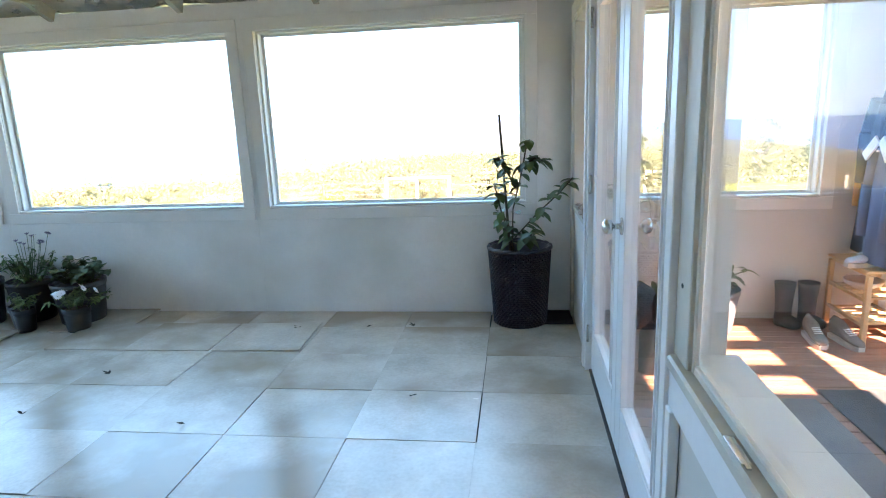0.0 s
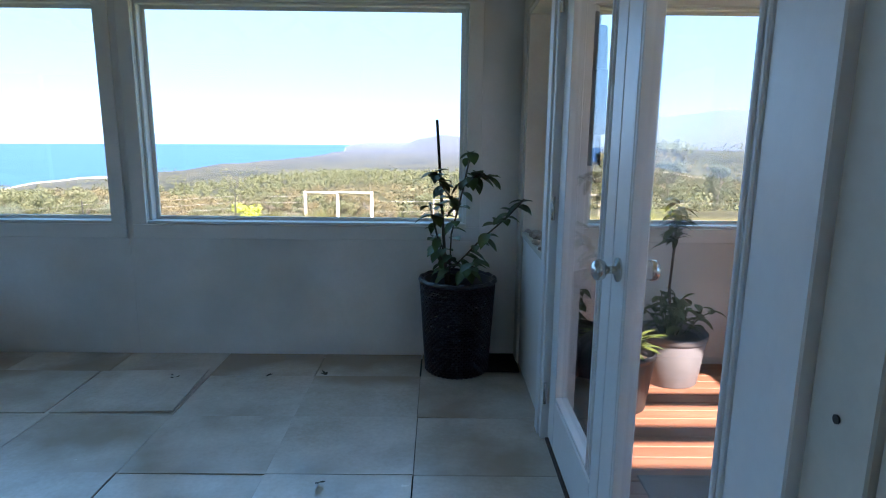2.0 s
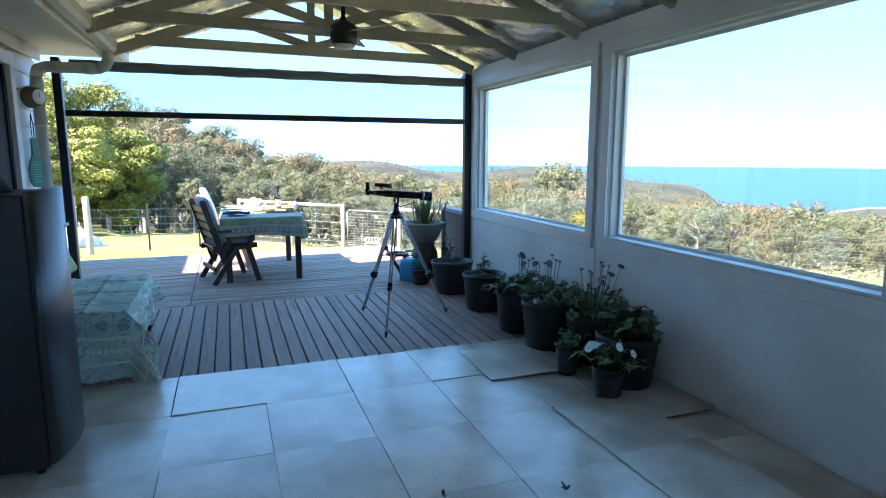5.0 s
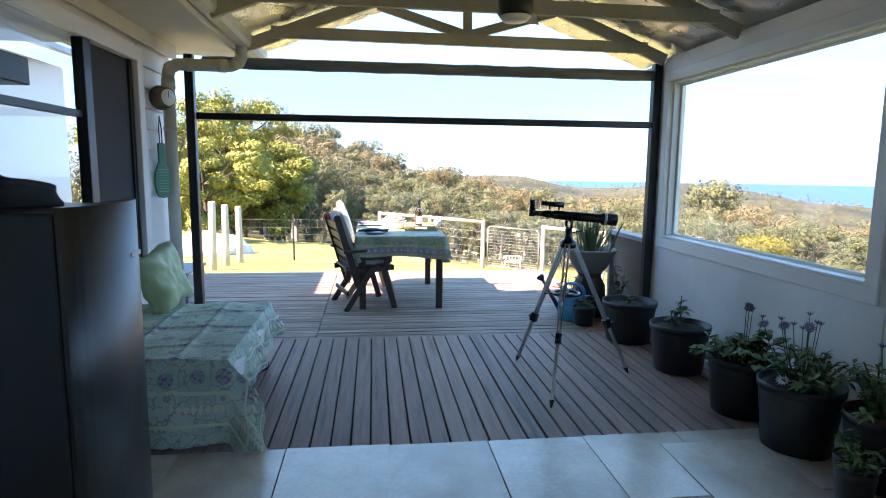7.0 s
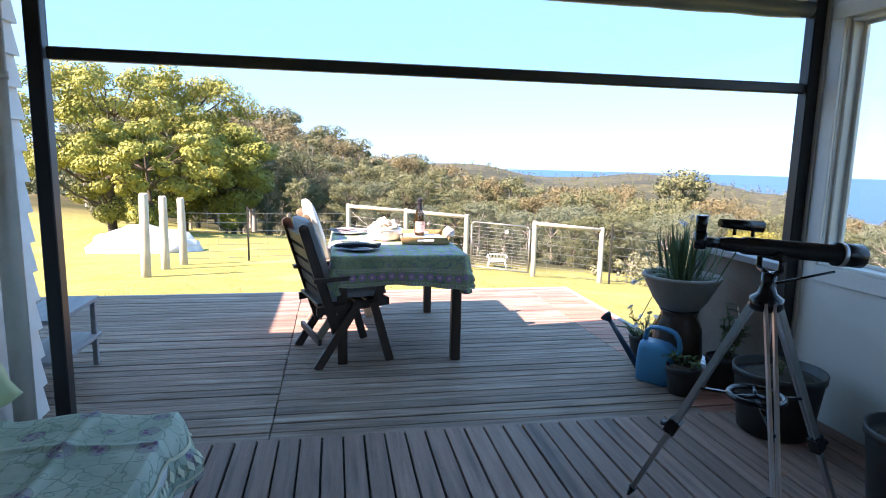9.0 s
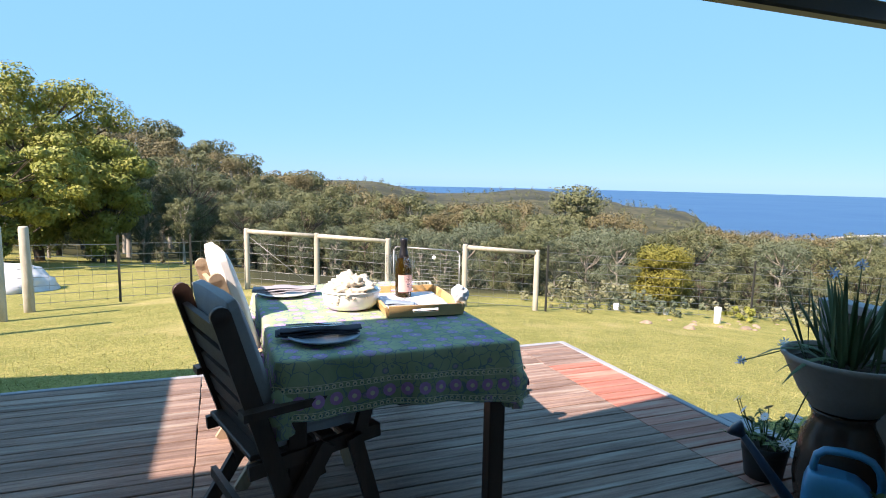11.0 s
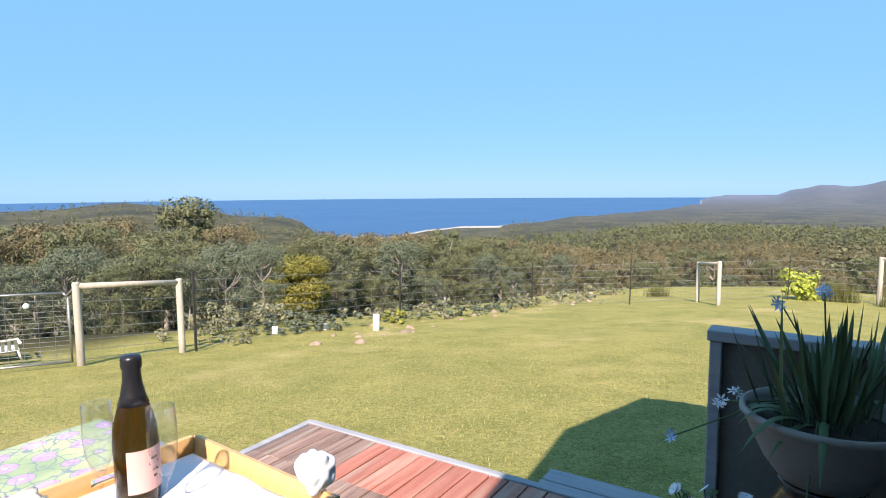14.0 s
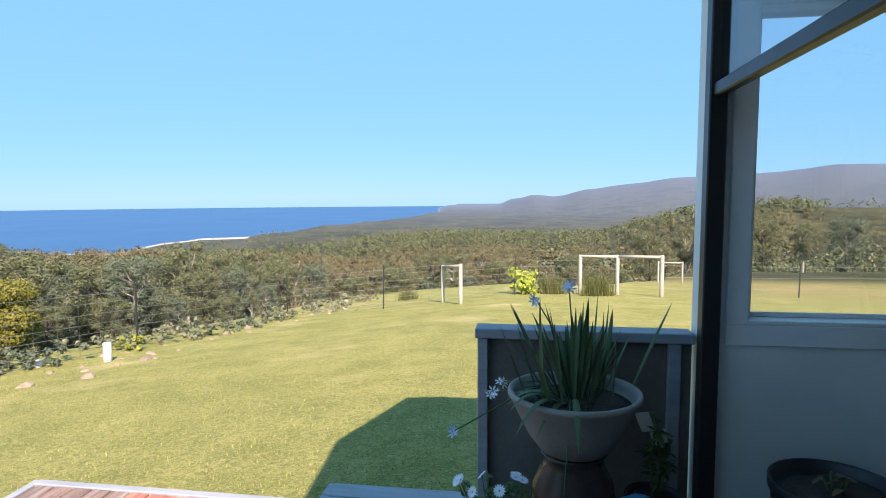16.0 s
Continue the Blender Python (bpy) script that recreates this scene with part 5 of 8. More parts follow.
M_CUSHG = surf("grey_cushion_cotton", (0.26, 0.26, 0.27), (0.36, 0.36, 0.37), 6, 0.9, 0.25, 150)
M_CUSHW = surf("white_cushion_cotton", (0.64, 0.63, 0.61), (0.76, 0.75, 0.73), 5, 0.9, 0.25, 150)
M_TANWOOD = surf("pale_weathered_teak", (0.34, 0.24, 0.15), (0.48, 0.36, 0.25), 4, 0.6, 0.2, 50, stretch=(5, 5, 1))


def garden_chair(label, at, turn, wood, cush, back_h=0.70, pad=0.64, rise=0.52):
    """Folding timber armchair with a slatted back; it faces local +y."""
    c = thing("garden_chair", label, "chair", at, turn, "chairs at the outdoor table")
    tilt = radians(17)
    bd = Vector((0, -math.sin(tilt), math.cos(tilt)))
    up = (1, 0, 0)
    for sx in (-1, 1):
        x = sx * 0.245
        bm = bmesh.new()
        bar(bm, (x, -0.10, 0.20), Vector((x, -0.10, 0.20)) + bd * (back_h + 0.12), 0.062, 0.026, up)
        e = Vector((x, -0.10, 0.20)) + bd * (back_h + 0.12)
        tube(bm, e + Vector((-0.013, 0, 0)), e + Vector((0.013, 0, 0)), 0.031, n=14)
        part("back_post", bm, wood, c)
        for ya, yb, nm in ((0.03, -0.25, "leg"), (0.13, 0.25, "leg")):
            bm = bmesh.new()
            bar(bm, (x + sx * 0.028, yb, 0.0), (x + sx * 0.028, ya, 0.42 if nm == "leg" else 0.4), 0.055, 0.024, up)
            part(nm, bm, wood, c)
        bm = bmesh.new()
        bar(bm, (x + sx * 0.028, -0.27, 0.585), (x + sx * 0.028, 0.26, 0.60), 0.026, 0.06, up)
        part("armrest", bm, wood, c)
        bm = bmesh.new()
        bar(bm, (x, 0.22, 0.585), (x, 0.16, 0.40), 0.05, 0.024, up)
        part("arm_post", bm, wood, c)
        bm = bmesh.new()
        bar(bm, (x, -0.24, 0.375), (x, 0.25, 0.41), 0.05, 0.024, up)
        part("seat_rail", bm, wood, c)
    for k in range(6):
        f = 0.16 + k * (back_h - 0.08) / 5.4
        p = Vector((0, -0.105, 0.20)) + bd * f
        bm = bmesh.new()
        bar(bm, p + Vector((-0.232, 0, 0)), p + Vector((0.232, 0, 0)), 0.02, 0.072, bd)
        part("back_slat", bm, wood, c)
    for k in range(6):
        y = -0.2 + k * 0.085
        part("seat_slat", block((-0.232, y - 0.03, 0.405 + 0.006 * k / 5), (0.232, y + 0.03, 0.425 + 0.006 * k / 5), 0.004), wood, c)
    bm = bmesh.new()
    bar(bm, (-0.245, -0.22, 0.17), (0.245, -0.22, 0.17), 0.022, 0.04, (0, 0, 1))
    part("stretcher", bm, wood, c)
    bm = cushion_mesh(0.45, pad, 0.085, 2)
    bmesh.ops.transform(bm, matrix=Matrix.Translation(Vector((0, -0.05, 0.22)) + bd * rise) @ Matrix.Rotation(math.pi / 2 + tilt, 4, "X"), verts=bm.verts[:])
    part("back_cushion", bm, cush, c)
    bm = cushion_mesh(0.45, 0.44, 0.07, 6)
    bmesh.ops.translate(bm, verts=bm.verts[:], vec=(0, 0.03, 0.465))
    part("seat_cushion", bm, cush, c)
    return c


garden_chair("dark-stained slatted timber armchair with grey cushions at the table", (-7.60, 1.80, DZ), 16, M_DARKWOOD, M_CUSHG, 0.62, 0.60, 0.47)
garden_chair("weathered timber armchair with white cushions at the table", (-8.22, 1.83, DZ), 8, M_TANWOOD, M_CUSHW, 0.62, 0.64, 0.52)

# tableware
M_CHINA = surf("white_glazed_china", (0.78, 0.78, 0.77), (0.84, 0.84, 0.83), 5, 0.15, 0.02, 40)
M_BLUEP = surf("blue_grey_stoneware", (0.20, 0.26, 0.33), (0.28, 0.34, 0.41), 6, 0.3, 0.05, 60)
M_NAPD = surf("charcoal_linen", (0.035, 0.04, 0.055), (0.06, 0.065, 0.085), 8, 0.9, 0.3, 200)
M_NAPG = surf("grey_linen", (0.26, 0.25, 0.28), (0.34, 0.33, 0.36), 8, 0.9, 0.3, 200)
TT = TZ + 0.008


def folded_napkin(parent, w, d, at, turn, material, seed, name="napkin"):
    bm = bmesh.new()
    n = 26
    for layer in range(3):
        rows = []
        for i in range(n + 1):
            x = -w / 2 + w * i / n
            row = []
            for j in range(9):
                y = (-d / 2 + d * j / 8) * (1 - 0.08 * layer)
                z = 0.006 + layer * 0.009 + 0.006 * math.sin(math.pi * j / 8) + 0.005 * noise.noise((x * 16, y * 22, seed + layer)) + 0.004 * math.sin(x * 26 + layer)
                row.append(bm.verts.new((x + 0.01 * layer * math.sin(seed), y, z)))
            rows.append(row)
        for i in range(n):
            for j in range(8):
                bm.faces.new((rows[i][j], rows[i + 1][j], rows[i + 1][j + 1], rows[i][j + 1])).smooth = True
    ob = solid(name, bm, material, at=pose(*at, 0, 0, turn))
    ob.modifiers.new("thick", "SOLIDIFY").thickness = 0.003
    return ob


def plate(at, r, material, label):
    bm = bmesh.new()
    lathe(bm, [(r * 0.58, 0.0), (r * 0.62, 0.003), (r * 0.97, 0.014), (r, 0.018), (r * 0.985, 0.020), (r * 0.64, 0.009), (0.0, 0.007)], 40)
    return solid("plate", bm, material, label, "plate", "place settings", at=pose(*at))


plate((-7.55, 1.925, TT), 0.135, M_BLUEP, "blue-grey stoneware plate on the tablecloth")
tagged(folded_napkin(None, 0.30, 0.085, (-7.57, 1.90, TT + 0.014), 84, M_NAPD, 1.0), "folded charcoal napkin lying across a plate", "napkin", "place settings")
plate((-8.42, 1.87, TT), 0.135, M_CHINA, "white plate on the tablecloth")
tagged(folded_napkin(None, 0.31, 0.10, (-8.43, 1.87, TT + 0.014), 80, M_NAPG, 3.0), "folded grey napkin lying across a plate", "napkin", "place settings")


def cutlery(at, turn, kind):
    bm = bmesh.new()
    path_tube(bm, [(-0.10, 0, 0.003), (-0.02, 0, 0.006), (0.04, 0, 0.004)], 0.0028, 6)
    if kind == "fork":
        for k in range(4):
            path_tube(bm, [(0.035, 0, 0.004), (0.055, (k - 1.5) * 0.0065, 0.004), (0.095, (k - 1.5) * 0.0065, 0.009)], 0.0016, 5)
    else:
        cuboid(bm, (0.035, -0.008, 0.003), (0.11, 0.008, 0.0045))
    return solid(kind, bm, M_STEEL, "stainless steel %s on a folded napkin" % kind, kind, "place settings", at=pose(*at, 0, 0, turn))


cutlery((-7.545, 1.90, TT + 0.045), 88, "fork")
cutlery((-7.59, 1.89, TT + 0.045), 82, "knife")

# serving bowl with a bundled white cloth
bw = thing("serving_bowl", "large white oval serving bowl on the tablecloth", "bowl", (-8.04, 2.13, TT))
bw.scale = (0.86, 0.86, 0.86)
bm = bmesh.new()
lathe(bm, [(0.085, 0), (0.11, 0.004), (0.135, 0.03), (0.142, 0.075), (0.145, 0.095), (0.139, 0.096), (0.134, 0.075), (0.125, 0.03), (0.0, 0.014)], 48)
bmesh.ops.scale(bm, vec=(0.92, 1.08, 1), verts=bm.verts[:])
part("bowl", bm, M_CHINA, bw)
bm = bmesh.new()
lathe(bm, [(0.139, 0.092), (0.15, 0.095), (0.150, 0.102), (0.138, 0.102)], 48)
bmesh.ops.scale(bm, vec=(0.92, 1.08, 1), verts=bm.verts[:])
part("rim", bm, M_CHINA, bw)
bm = bmesh.new()
bmesh.ops.create_icosphere(bm, subdivisions=5, radius=0.092)
for v in bm.verts:
    k = 0.86 + 0.75 * abs(noise.noise(v.co * 26)) + 0.40 * abs(noise.noise(v.co * 58)) + 0.12 * noise.noise(v.co * 11)
    v.co = Vector((v.co.x * k, v.co.y * k * 1.05, v.co.z * 0.66 * k))
for f in bm.faces:
    f.smooth = True
solid("bundled_cloth", bm, surf("cream_muslin", (0.46, 0.41, 0.32), (0.66, 0.60, 0.50), 12, 0.95, 0.4, 120), "crumpled cream cloth heaped in the bowl", "cloth", at=pose(-8.04, 2.13, TT + 0.088))

# timber tray with bottle, glasses and napkins
M_TRAY = surf("honey_bamboo", (0.52, 0.32, 0.13), (0.66, 0.43, 0.19), 5, 0.4, 0.08, 60, stretch=(1, 8, 1))
tray_at = Matrix.Translation((-8.02, 2.425, TT)) @ Matrix.Rotation(radians(86), 4, "Z")
ty = thing("serving_tray", "honey-coloured wooden tray with cut-out handles", "tray")
ty.matrix_basis = tray_at
TW, TD = 0.33, 0.46
part("base", block((-TW / 2, -TD / 2, 0.0), (TW / 2, TD / 2, 0.012), 0.002), M_TRAY, ty)
for sx in (-1, 1):
    bm = bmesh.new()
    bar(bm, (sx * (TW / 2 + 0.008), -TD / 2 - 0.01, 0.024), (sx * (TW / 2 + 0.008), TD / 2 + 0.01, 0.024), 0.012, 0.046, (sx * 0.25, 0, 1))
    part("side", bm, M_TRAY, ty)
for sy in (-1, 1):
    bm = bmesh.new()
    y = sy * (TD / 2 + 0.006)
    xs, zs = [-TW / 2, -0.06, 0.06, TW / 2], [0.001, 0.020, 0.036, 0.050]
    grid_solid(bm, xs, [y - 0.007, y + 0.007], zs, lambda x, yy, z: not (-0.06 < x < 0.06 and 0.020 < z < 0.036))
    part("end", bm, M_TRAY, ty, "tray end with cut-out handle")
bm = bmesh.new()
rows = []
for i in range(25):
    rows.append([bm.verts.new((-0.15 + 0.30 * i / 24, -0.21 + 0.42 * j / 30, 0.0145 + 0.004 * noise.noise((i * 0.35, j * 0.3, 2)) + 0.003)) for j in range(31)])
for i in range(24):
    for j in range(30):
        bm.faces.new((rows[i][j], rows[i + 1][j], rows[i + 1][j + 1], rows[i][j + 1])).smooth = True
lin = solid("tray_cloth", bm, surf("pale_lilac_cotton", (0.66, 0.66, 0.74), (0.78, 0.78, 0.83), 9, 0.9, 0.2, 160), "pale cotton cloth lining the tray", "cloth", at=tray_at)
lin.modifiers.new("thick", "SOLIDIFY").thickness = 0.002
TRZ = TT + 0.02
bt = thing("wine_bottle", "sparkling wine bottle with dark foil and pink label", "bottle", (-8.13, 2.41, TRZ))
M_BOTTLE = bpy.data.materials.new("amber_bottle_glass")
M_BOTTLE.use_nodes = True
bb = M_BOTTLE.node_tree.nodes["Principled BSDF"]
bb.inputs["Base Color"].default_value, bb.inputs["Roughness"].default_value = (0.07, 0.042, 0.008, 1), 0.05
bb.inputs["Transmission Weight"].default_value, bb.inputs["IOR"].default_value = 0.75, 1.3
bm = bmesh.new()
lathe(bm, [(0.036, 0), (0.040, 0.004), (0.041, 0.12), (0.039, 0.15), (0.030, 0.185), (0.020, 0.215), (0.0155, 0.24), (0.015, 0.27), (0.0, 0.272)], 32)
part("bottle", bm, M_BOTTLE, bt)
bm = bmesh.new()
lathe(bm, [(0.0285, 0.194), (0.0225, 0.212), (0.0175, 0.238), (0.0165, 0.262), (0.019, 0.266), (0.019, 0.282), (0.016, 0.289), (0.0, 0.290)], 24)
part("foil", bm, plain("dark_foil", (0.02, 0.02, 0.024), 0.35, 0.3), bt, "dark foil capsule")
bm = bmesh.new()
n = 22
for i in range(n):
    a0, a1 = -1.15 + 2.3 * i / n + 0.2, -1.15 + 2.3 * (i + 1) / n + 0.2
    vs = [bm.verts.new((0.0418 * math.cos(a), 0.0418 * math.sin(a), z)) for a, z in ((a0, 0.028), (a1, 0.028), (a1, 0.112), (a0, 0.112))]
    bm.faces.new(vs).smooth = True
part("label", bm, plain("pink_paper", (0.72, 0.42, 0.38), 0.7), bt, "pink paper label")
bm = bmesh.new()
for z, a0, a1 in ((0.088, 0.1, 0.45), (0.078, 0.0, 0.55), (0.064, 0.15, 0.5), (0.052, 0.2, 0.42)):
    vs = [bm.verts.new((0.0424 * math.cos(a), 0.0424 * math.sin(a), zz)) for a, zz in ((a0, z), (a1, z), (a1, z + 0.005), (a0, z + 0.005))]
    bm.faces.new(vs)
part("print", bm, plain("dark_print", (0.08, 0.04, 0.04), 0.7), bt)
M_CRYST = glass_mat("thin_drinking_glass", (0.96, 0.97, 0.97))


def flute(at):
    g = thing("champagne_glass", "tall clear champagne flute standing on the tray", "glass", at, group="glasses on the tray")
    bm = bmesh.new()
    lathe(bm, [(0.032, 0), (0.031, 0.003), (0.006, 0.007), (0.0045, 0.012), (0.0045, 0.055), (0.012, 0.07), (0.023, 0.10), (0.0275, 0.14), (0.025, 0.205), (0.0242, 0.205), (0.0265, 0.14), (0.022, 0.10), (0.009, 0.073), (0.0, 0.072)], 28)
    part("bowl", bm, M_CRYST, g)
    return g


f0 = flute((-8.163, 2.357, TRZ))
copy_thing(f0, pose(-8.04, 2.41, TRZ))
tagged(folded_napkin(None, 0.13, 0.08, (-7.88, 2.34, TT + 0.02), 70, M_BLUEP, 5.0), "folded pale blue napkin lying in the tray", "napkin")
bm = bmesh.new()
bmesh.ops.create_icosphere(bm, subdivisions=4, radius=0.035)
for v in bm.verts:
    v.co *= 1 + 0.4 * noise.noise(v.co * 45)
    v.co.z *= 1.1
for f in bm.faces:
    f.smooth = True
solid("crumpled_napkin", bm, surf("pale_blue_check", (0.50, 0.58, 0.66), (0.75, 0.78, 0.80), 40, 0.9, 0.3, 200), "crumpled pale blue napkin on the tray's edge", "napkin", at=pose(-7.82, 2.585, TT + 0.085))

# low panel at the deck's edge
M_PANEL = surf("grey_brown_ply_panel", (0.12, 0.10, 0.085), (0.19, 0.16, 0.135), 2, 0.8, 0.15, 60, c3=(0.08, 0.07, 0.06), spots=0.6)
M_CAP = surf("weathered_grey_rail", (0.22, 0.23, 0.25), (0.34, 0.35, 0.37), 3, 0.7, 0.2, 50, stretch=(1, 8, 8))
pn = thing("deck_screen", "low grey-brown panel with a weathered timber cap", "screen", (-7.37, 4.34, DZ))
part("panel", block((0.03, 0.01, 0.0), (0.90, 0.025, 0.75), 0.002), M_PANEL, pn)
part("cap", block((-0.01, -0.04, 0.752), (0.90, 0.075, 0.795), 0.004), M_CAP, pn)
part("stud", block((0.0, -0.03, 0.0), (0.045, 0.06, 0.75), 0.004), M_CAP, pn)
part("stud", block((0.80, -0.03, 0.0), (0.85, 0.008, 0.75), 0.004), M_CAP, pn)

# steps off the deck
for k, (x0, x1, y0, y1, z) in enumerate(((-8.16, -7.42, 4.40, 4.68, -0.17), (-8.30, -7.42, 4.70, 4.98, -0.33))):
    st = thing("deck_step", "weathered grey timber step beside the deck", "step", (x0, y0, z), group="steps to the lawn")
    for j in range(2):
        part("tread", block((0, j * 0.14, -0.035), (x1 - x0, j * 0.14 + 0.132, 0.0), 0.004), M_CAP, st)
    for x in (0.05, x1 - x0 - 0.09):
        part("riser_block", block((x, 0.01, -0.45), (x + 0.04, 0.26, -0.036), 0.003), M_CAP, st)

# plant stand: bowl on a dark jar
M_CERAM = surf("grey_beige_pot", (0.20, 0.175, 0.155), (0.30, 0.265, 0.235), 4, 0.6, 0.1, 60, c3=(0.20, 0.19, 0.17))
M_JAR = surf("brown_glazed_jar", (0.03, 0.018, 0.014), (0.10, 0.05, 0.035), 3, 0.25, 0.1, 30)
M_BLADES = leaf_mat("strap_leaves", (0.045, 0.085, 0.035), (0.10, 0.16, 0.075), 3)
M_LEAFD = leaf_mat("dark_pot_leaves", (0.03, 0.06, 0.018), (0.075, 0.12, 0.04), 6)
M_LEAFM = leaf_mat("mid_green_leaves", (0.06, 0.11, 0.03), (0.13, 0.19, 0.06), 6)
M_PETAL = plain("white_petals", (0.82, 0.82, 0.85), 0.6)
M_PETALB = plain("pale_blue_petals", (0.45, 0.55, 0.72), 0.6)
M_STEM = plain("brown_stem", (0.10, 0.075, 0.045), 0.8)
M_STEMG = plain("green_stem", (0.07, 0.12, 0.04), 0.7)


def pot_part(parent, r, h, material=M_PLAST, soil=0.9, rim=True, name="pot"):
    bm = bmesh.new()
    prof = [(r * 0.76, 0), (r * 0.80, 0.006), (r * 0.96, h - 0.045), (r * 0.96, h - 0.04)]
    prof += [(r, h - 0.038), (r * 1.01, h - 0.002), (r * 0.985, h), (r * 0.95, h - 0.006), (r * 0.93, h * soil)] if rim else [(r, h), (r * 0.95, h), (r * 0.92, h * soil)]
    lathe(bm, prof, 32)
    p = part(name, bm, material, parent)
    bm = bmesh.new()
    lathe(bm, [(r * 0.925, h * soil - 0.01), (r * 0.6, h * soil + 0.012), (r * 0.3, h * soil + 0.018), (0.0, h * soil + 0.02)], 24)
    for v in bm.verts:
        v.co.z += 0.008 * noise.noise(v.co * 40)
    part("soil", bm, M_SOIL, parent)


def leaf_blade(bm, base, d, length, width, droop, normal=Vector((0, 0, 1)), n=5, fold=0.2):
    """A curved pointed leaf from base along d."""
    d = Vector(d).normalized()
    side = d.cross(normal)
    side = side.normalized() if side.length > 1e-3 else Vector((1, 0, 0))
    up = side.cross(d).normalized()
    prev = None
    p = Vector(base)
    for i in range(n + 1):
        f = i / n
        wv = width * math.sin(math.pi * min(1, 0.08 + f * 0.92)) ** 0.8 if i < n else 0.0005
        c = Vector(base) + d * length * f - Vector((0, 0, 1)) * droop * length * f * f
        cur = [bm.verts.new(c - side * wv / 2 + up * wv * fold), bm.verts.new(c), bm.verts.new(c + side * wv / 2 + up * wv * fold)]
        if prev:
            for a in (0, 1):
                bm.faces.new((prev[a], prev[a + 1], cur[a + 1], cur[a])).smooth = True
        prev = cur


def daisy(bm_p, at, r, face, n=11):
    q = Vector(face).to_track_quat("Z", "Y").to_matrix()
    for i in range(n):
        a = 6.283 * i / n
        d = q @ Vector((math.cos(a), math.sin(a), 0.12))
        leaf_blade(bm_p, Vector(at) + d * r * 0.15, d, r, r * 0.36, 0.0, q @ Vector((0, 0, 1)), 3, 0.05)


bp_ = thing("bowl_planter", "grey-beige bowl pot of strap-leaved bulbs on a brown jar", "planter", (-6.98, 3.97, DZ))
bm = bmesh.new()
lathe(bm, [(0.13, 0), (0.15, 0.01), (0.165, 0.12), (0.15, 0.30), (0.115, 0.37), (0.11, 0.40), (0.125, 0.42), (0.11, 0.42), (0.0, 0.41)], 32)
part("jar", bm, M_JAR, bp_, "brown glazed jar")
bm = bmesh.new()
lathe(bm, [(0.10, 0.421), (0.125, 0.43), (0.17, 0.49), (0.215, 0.58), (0.235, 0.625), (0.245, 0.635), (0.243, 0.65), (0.23, 0.652), (0.222, 0.63), (0.21, 0.60)], 40)
part("bowl", bm, M_CERAM, bp_)
bm = bmesh.new()
lathe(bm, [(0.212, 0.602), (0.12, 0.612), (0.0, 0.615)], 28)
part("soil", bm, M_SOIL, bp_)
bm = bmesh.new()
rnd = random.Random(21)
for k in range(66):
    a = rnd.uniform(0, 6.283)
    r0 = abs(rnd.gauss(0, 0.085))
    out = rnd.uniform(0.02, 0.55) if k % 6 else rnd.uniform(0.8, 1.5)
    d = Vector((math.cos(a) * out, math.sin(a) * out, 1.0))
    leaf_blade(bm, (r0 * math.cos(a), r0 * math.sin(a), 0.60), d, rnd.uniform(0.26, 0.46), rnd.uniform(0.016, 0.026), rnd.choice((0.05, 0.08, 0.12, 0.25)) if k % 6 else 0.7, Vector((math.cos(a), math.sin(a), 0.2)), 7, 0.25)
part("leaves", bm, M_BLADES, bp_)
for k, (dx, dy, dz, m) in enumerate(((-0.45, -0.10, 0.50, M_PETALB), (-0.02, 0.05, 1.02, M_PETALB), (-0.14, 0.08, 0.97, M_PETALB), (-0.28, 0.22, 0.60, M_PETAL), (-0.30, 0.02, 0.62, M_PETAL), (-0.05, -0.27, 0.30, M_PETAL))):
    bm = bmesh.new()
    e = Vector((dx, dy, dz))
    mid = Vector((dx * 0.4, dy * 0.4, 0.60 + 0.5 * max(0.1, dz - 0.5)))
    path_tube(bm, [(dx * 0.1, dy * 0.1, 0.60), mid, e], 0.0028, 5)
    part("stem", bm, M_STEMG, bp_)
    bm = bmesh.new()
    for j in range(3):
        daisy(bm, e + Vector((rnd.uniform(-0.015, 0.015), rnd.uniform(-0.015, 0.015), rnd.uniform(-0.012, 0.012))), 0.022, (rnd.uniform(-1, 1), rnd.uniform(-1, 0), 0.6), 6)
    part("flower", bm, m, bp_)

# watering can
M_TEAL = surf("teal_moulded_plastic", (0.004, 0.21, 0.40), (0.008, 0.29, 0.50), 4, 0.35, 0.03, 60)
M_DKTEAL = plain("dark_blue_plastic", (0.02, 0.045, 0.08), 0.4)
wc = thing("watering_can", "bright blue plastic watering can with a dark spout rose", "watering can", (-6.82, 3.75, DZ), 128)


def rounded_ring(bm, hx, hy, cy, z, n=32, p=0.45):
    ring = []
    for i in range(n):
        a = 6.283 * i / n
        ca, sa = math.cos(a), math.sin(a)
        ring.append(bm.verts.new((hx * math.copysign(abs(ca) ** p, ca), cy + hy * math.copysign(abs(sa) ** p, sa), z)))
    return ring


bm = bmesh.new()
rings = [rounded_ring(bm, *q) for q in ((0.078, 0.115, 0.0, 0.0), (0.084, 0.122, 0.0, 0.012), (0.084, 0.122, 0.0, 0.10), (0.082, 0.120, 0.0, 0.17), (0.078, 0.108, 0.008, 0.215), (0.066, 0.085, 0.022, 0.245), (0.050, 0.058, 0.04, 0.256))]
for a, b in zip(rings, rings[1:]):
    for i in range(32):
        bm.faces.new((a[i], a[(i + 1) % 32], b[(i + 1) % 32], b[i])).smooth = True
bm.faces.new(rings[0][::-1]), bm.faces.new(rings[-1])
part("body", bm, M_TEAL, wc)
bm = bmesh.new()
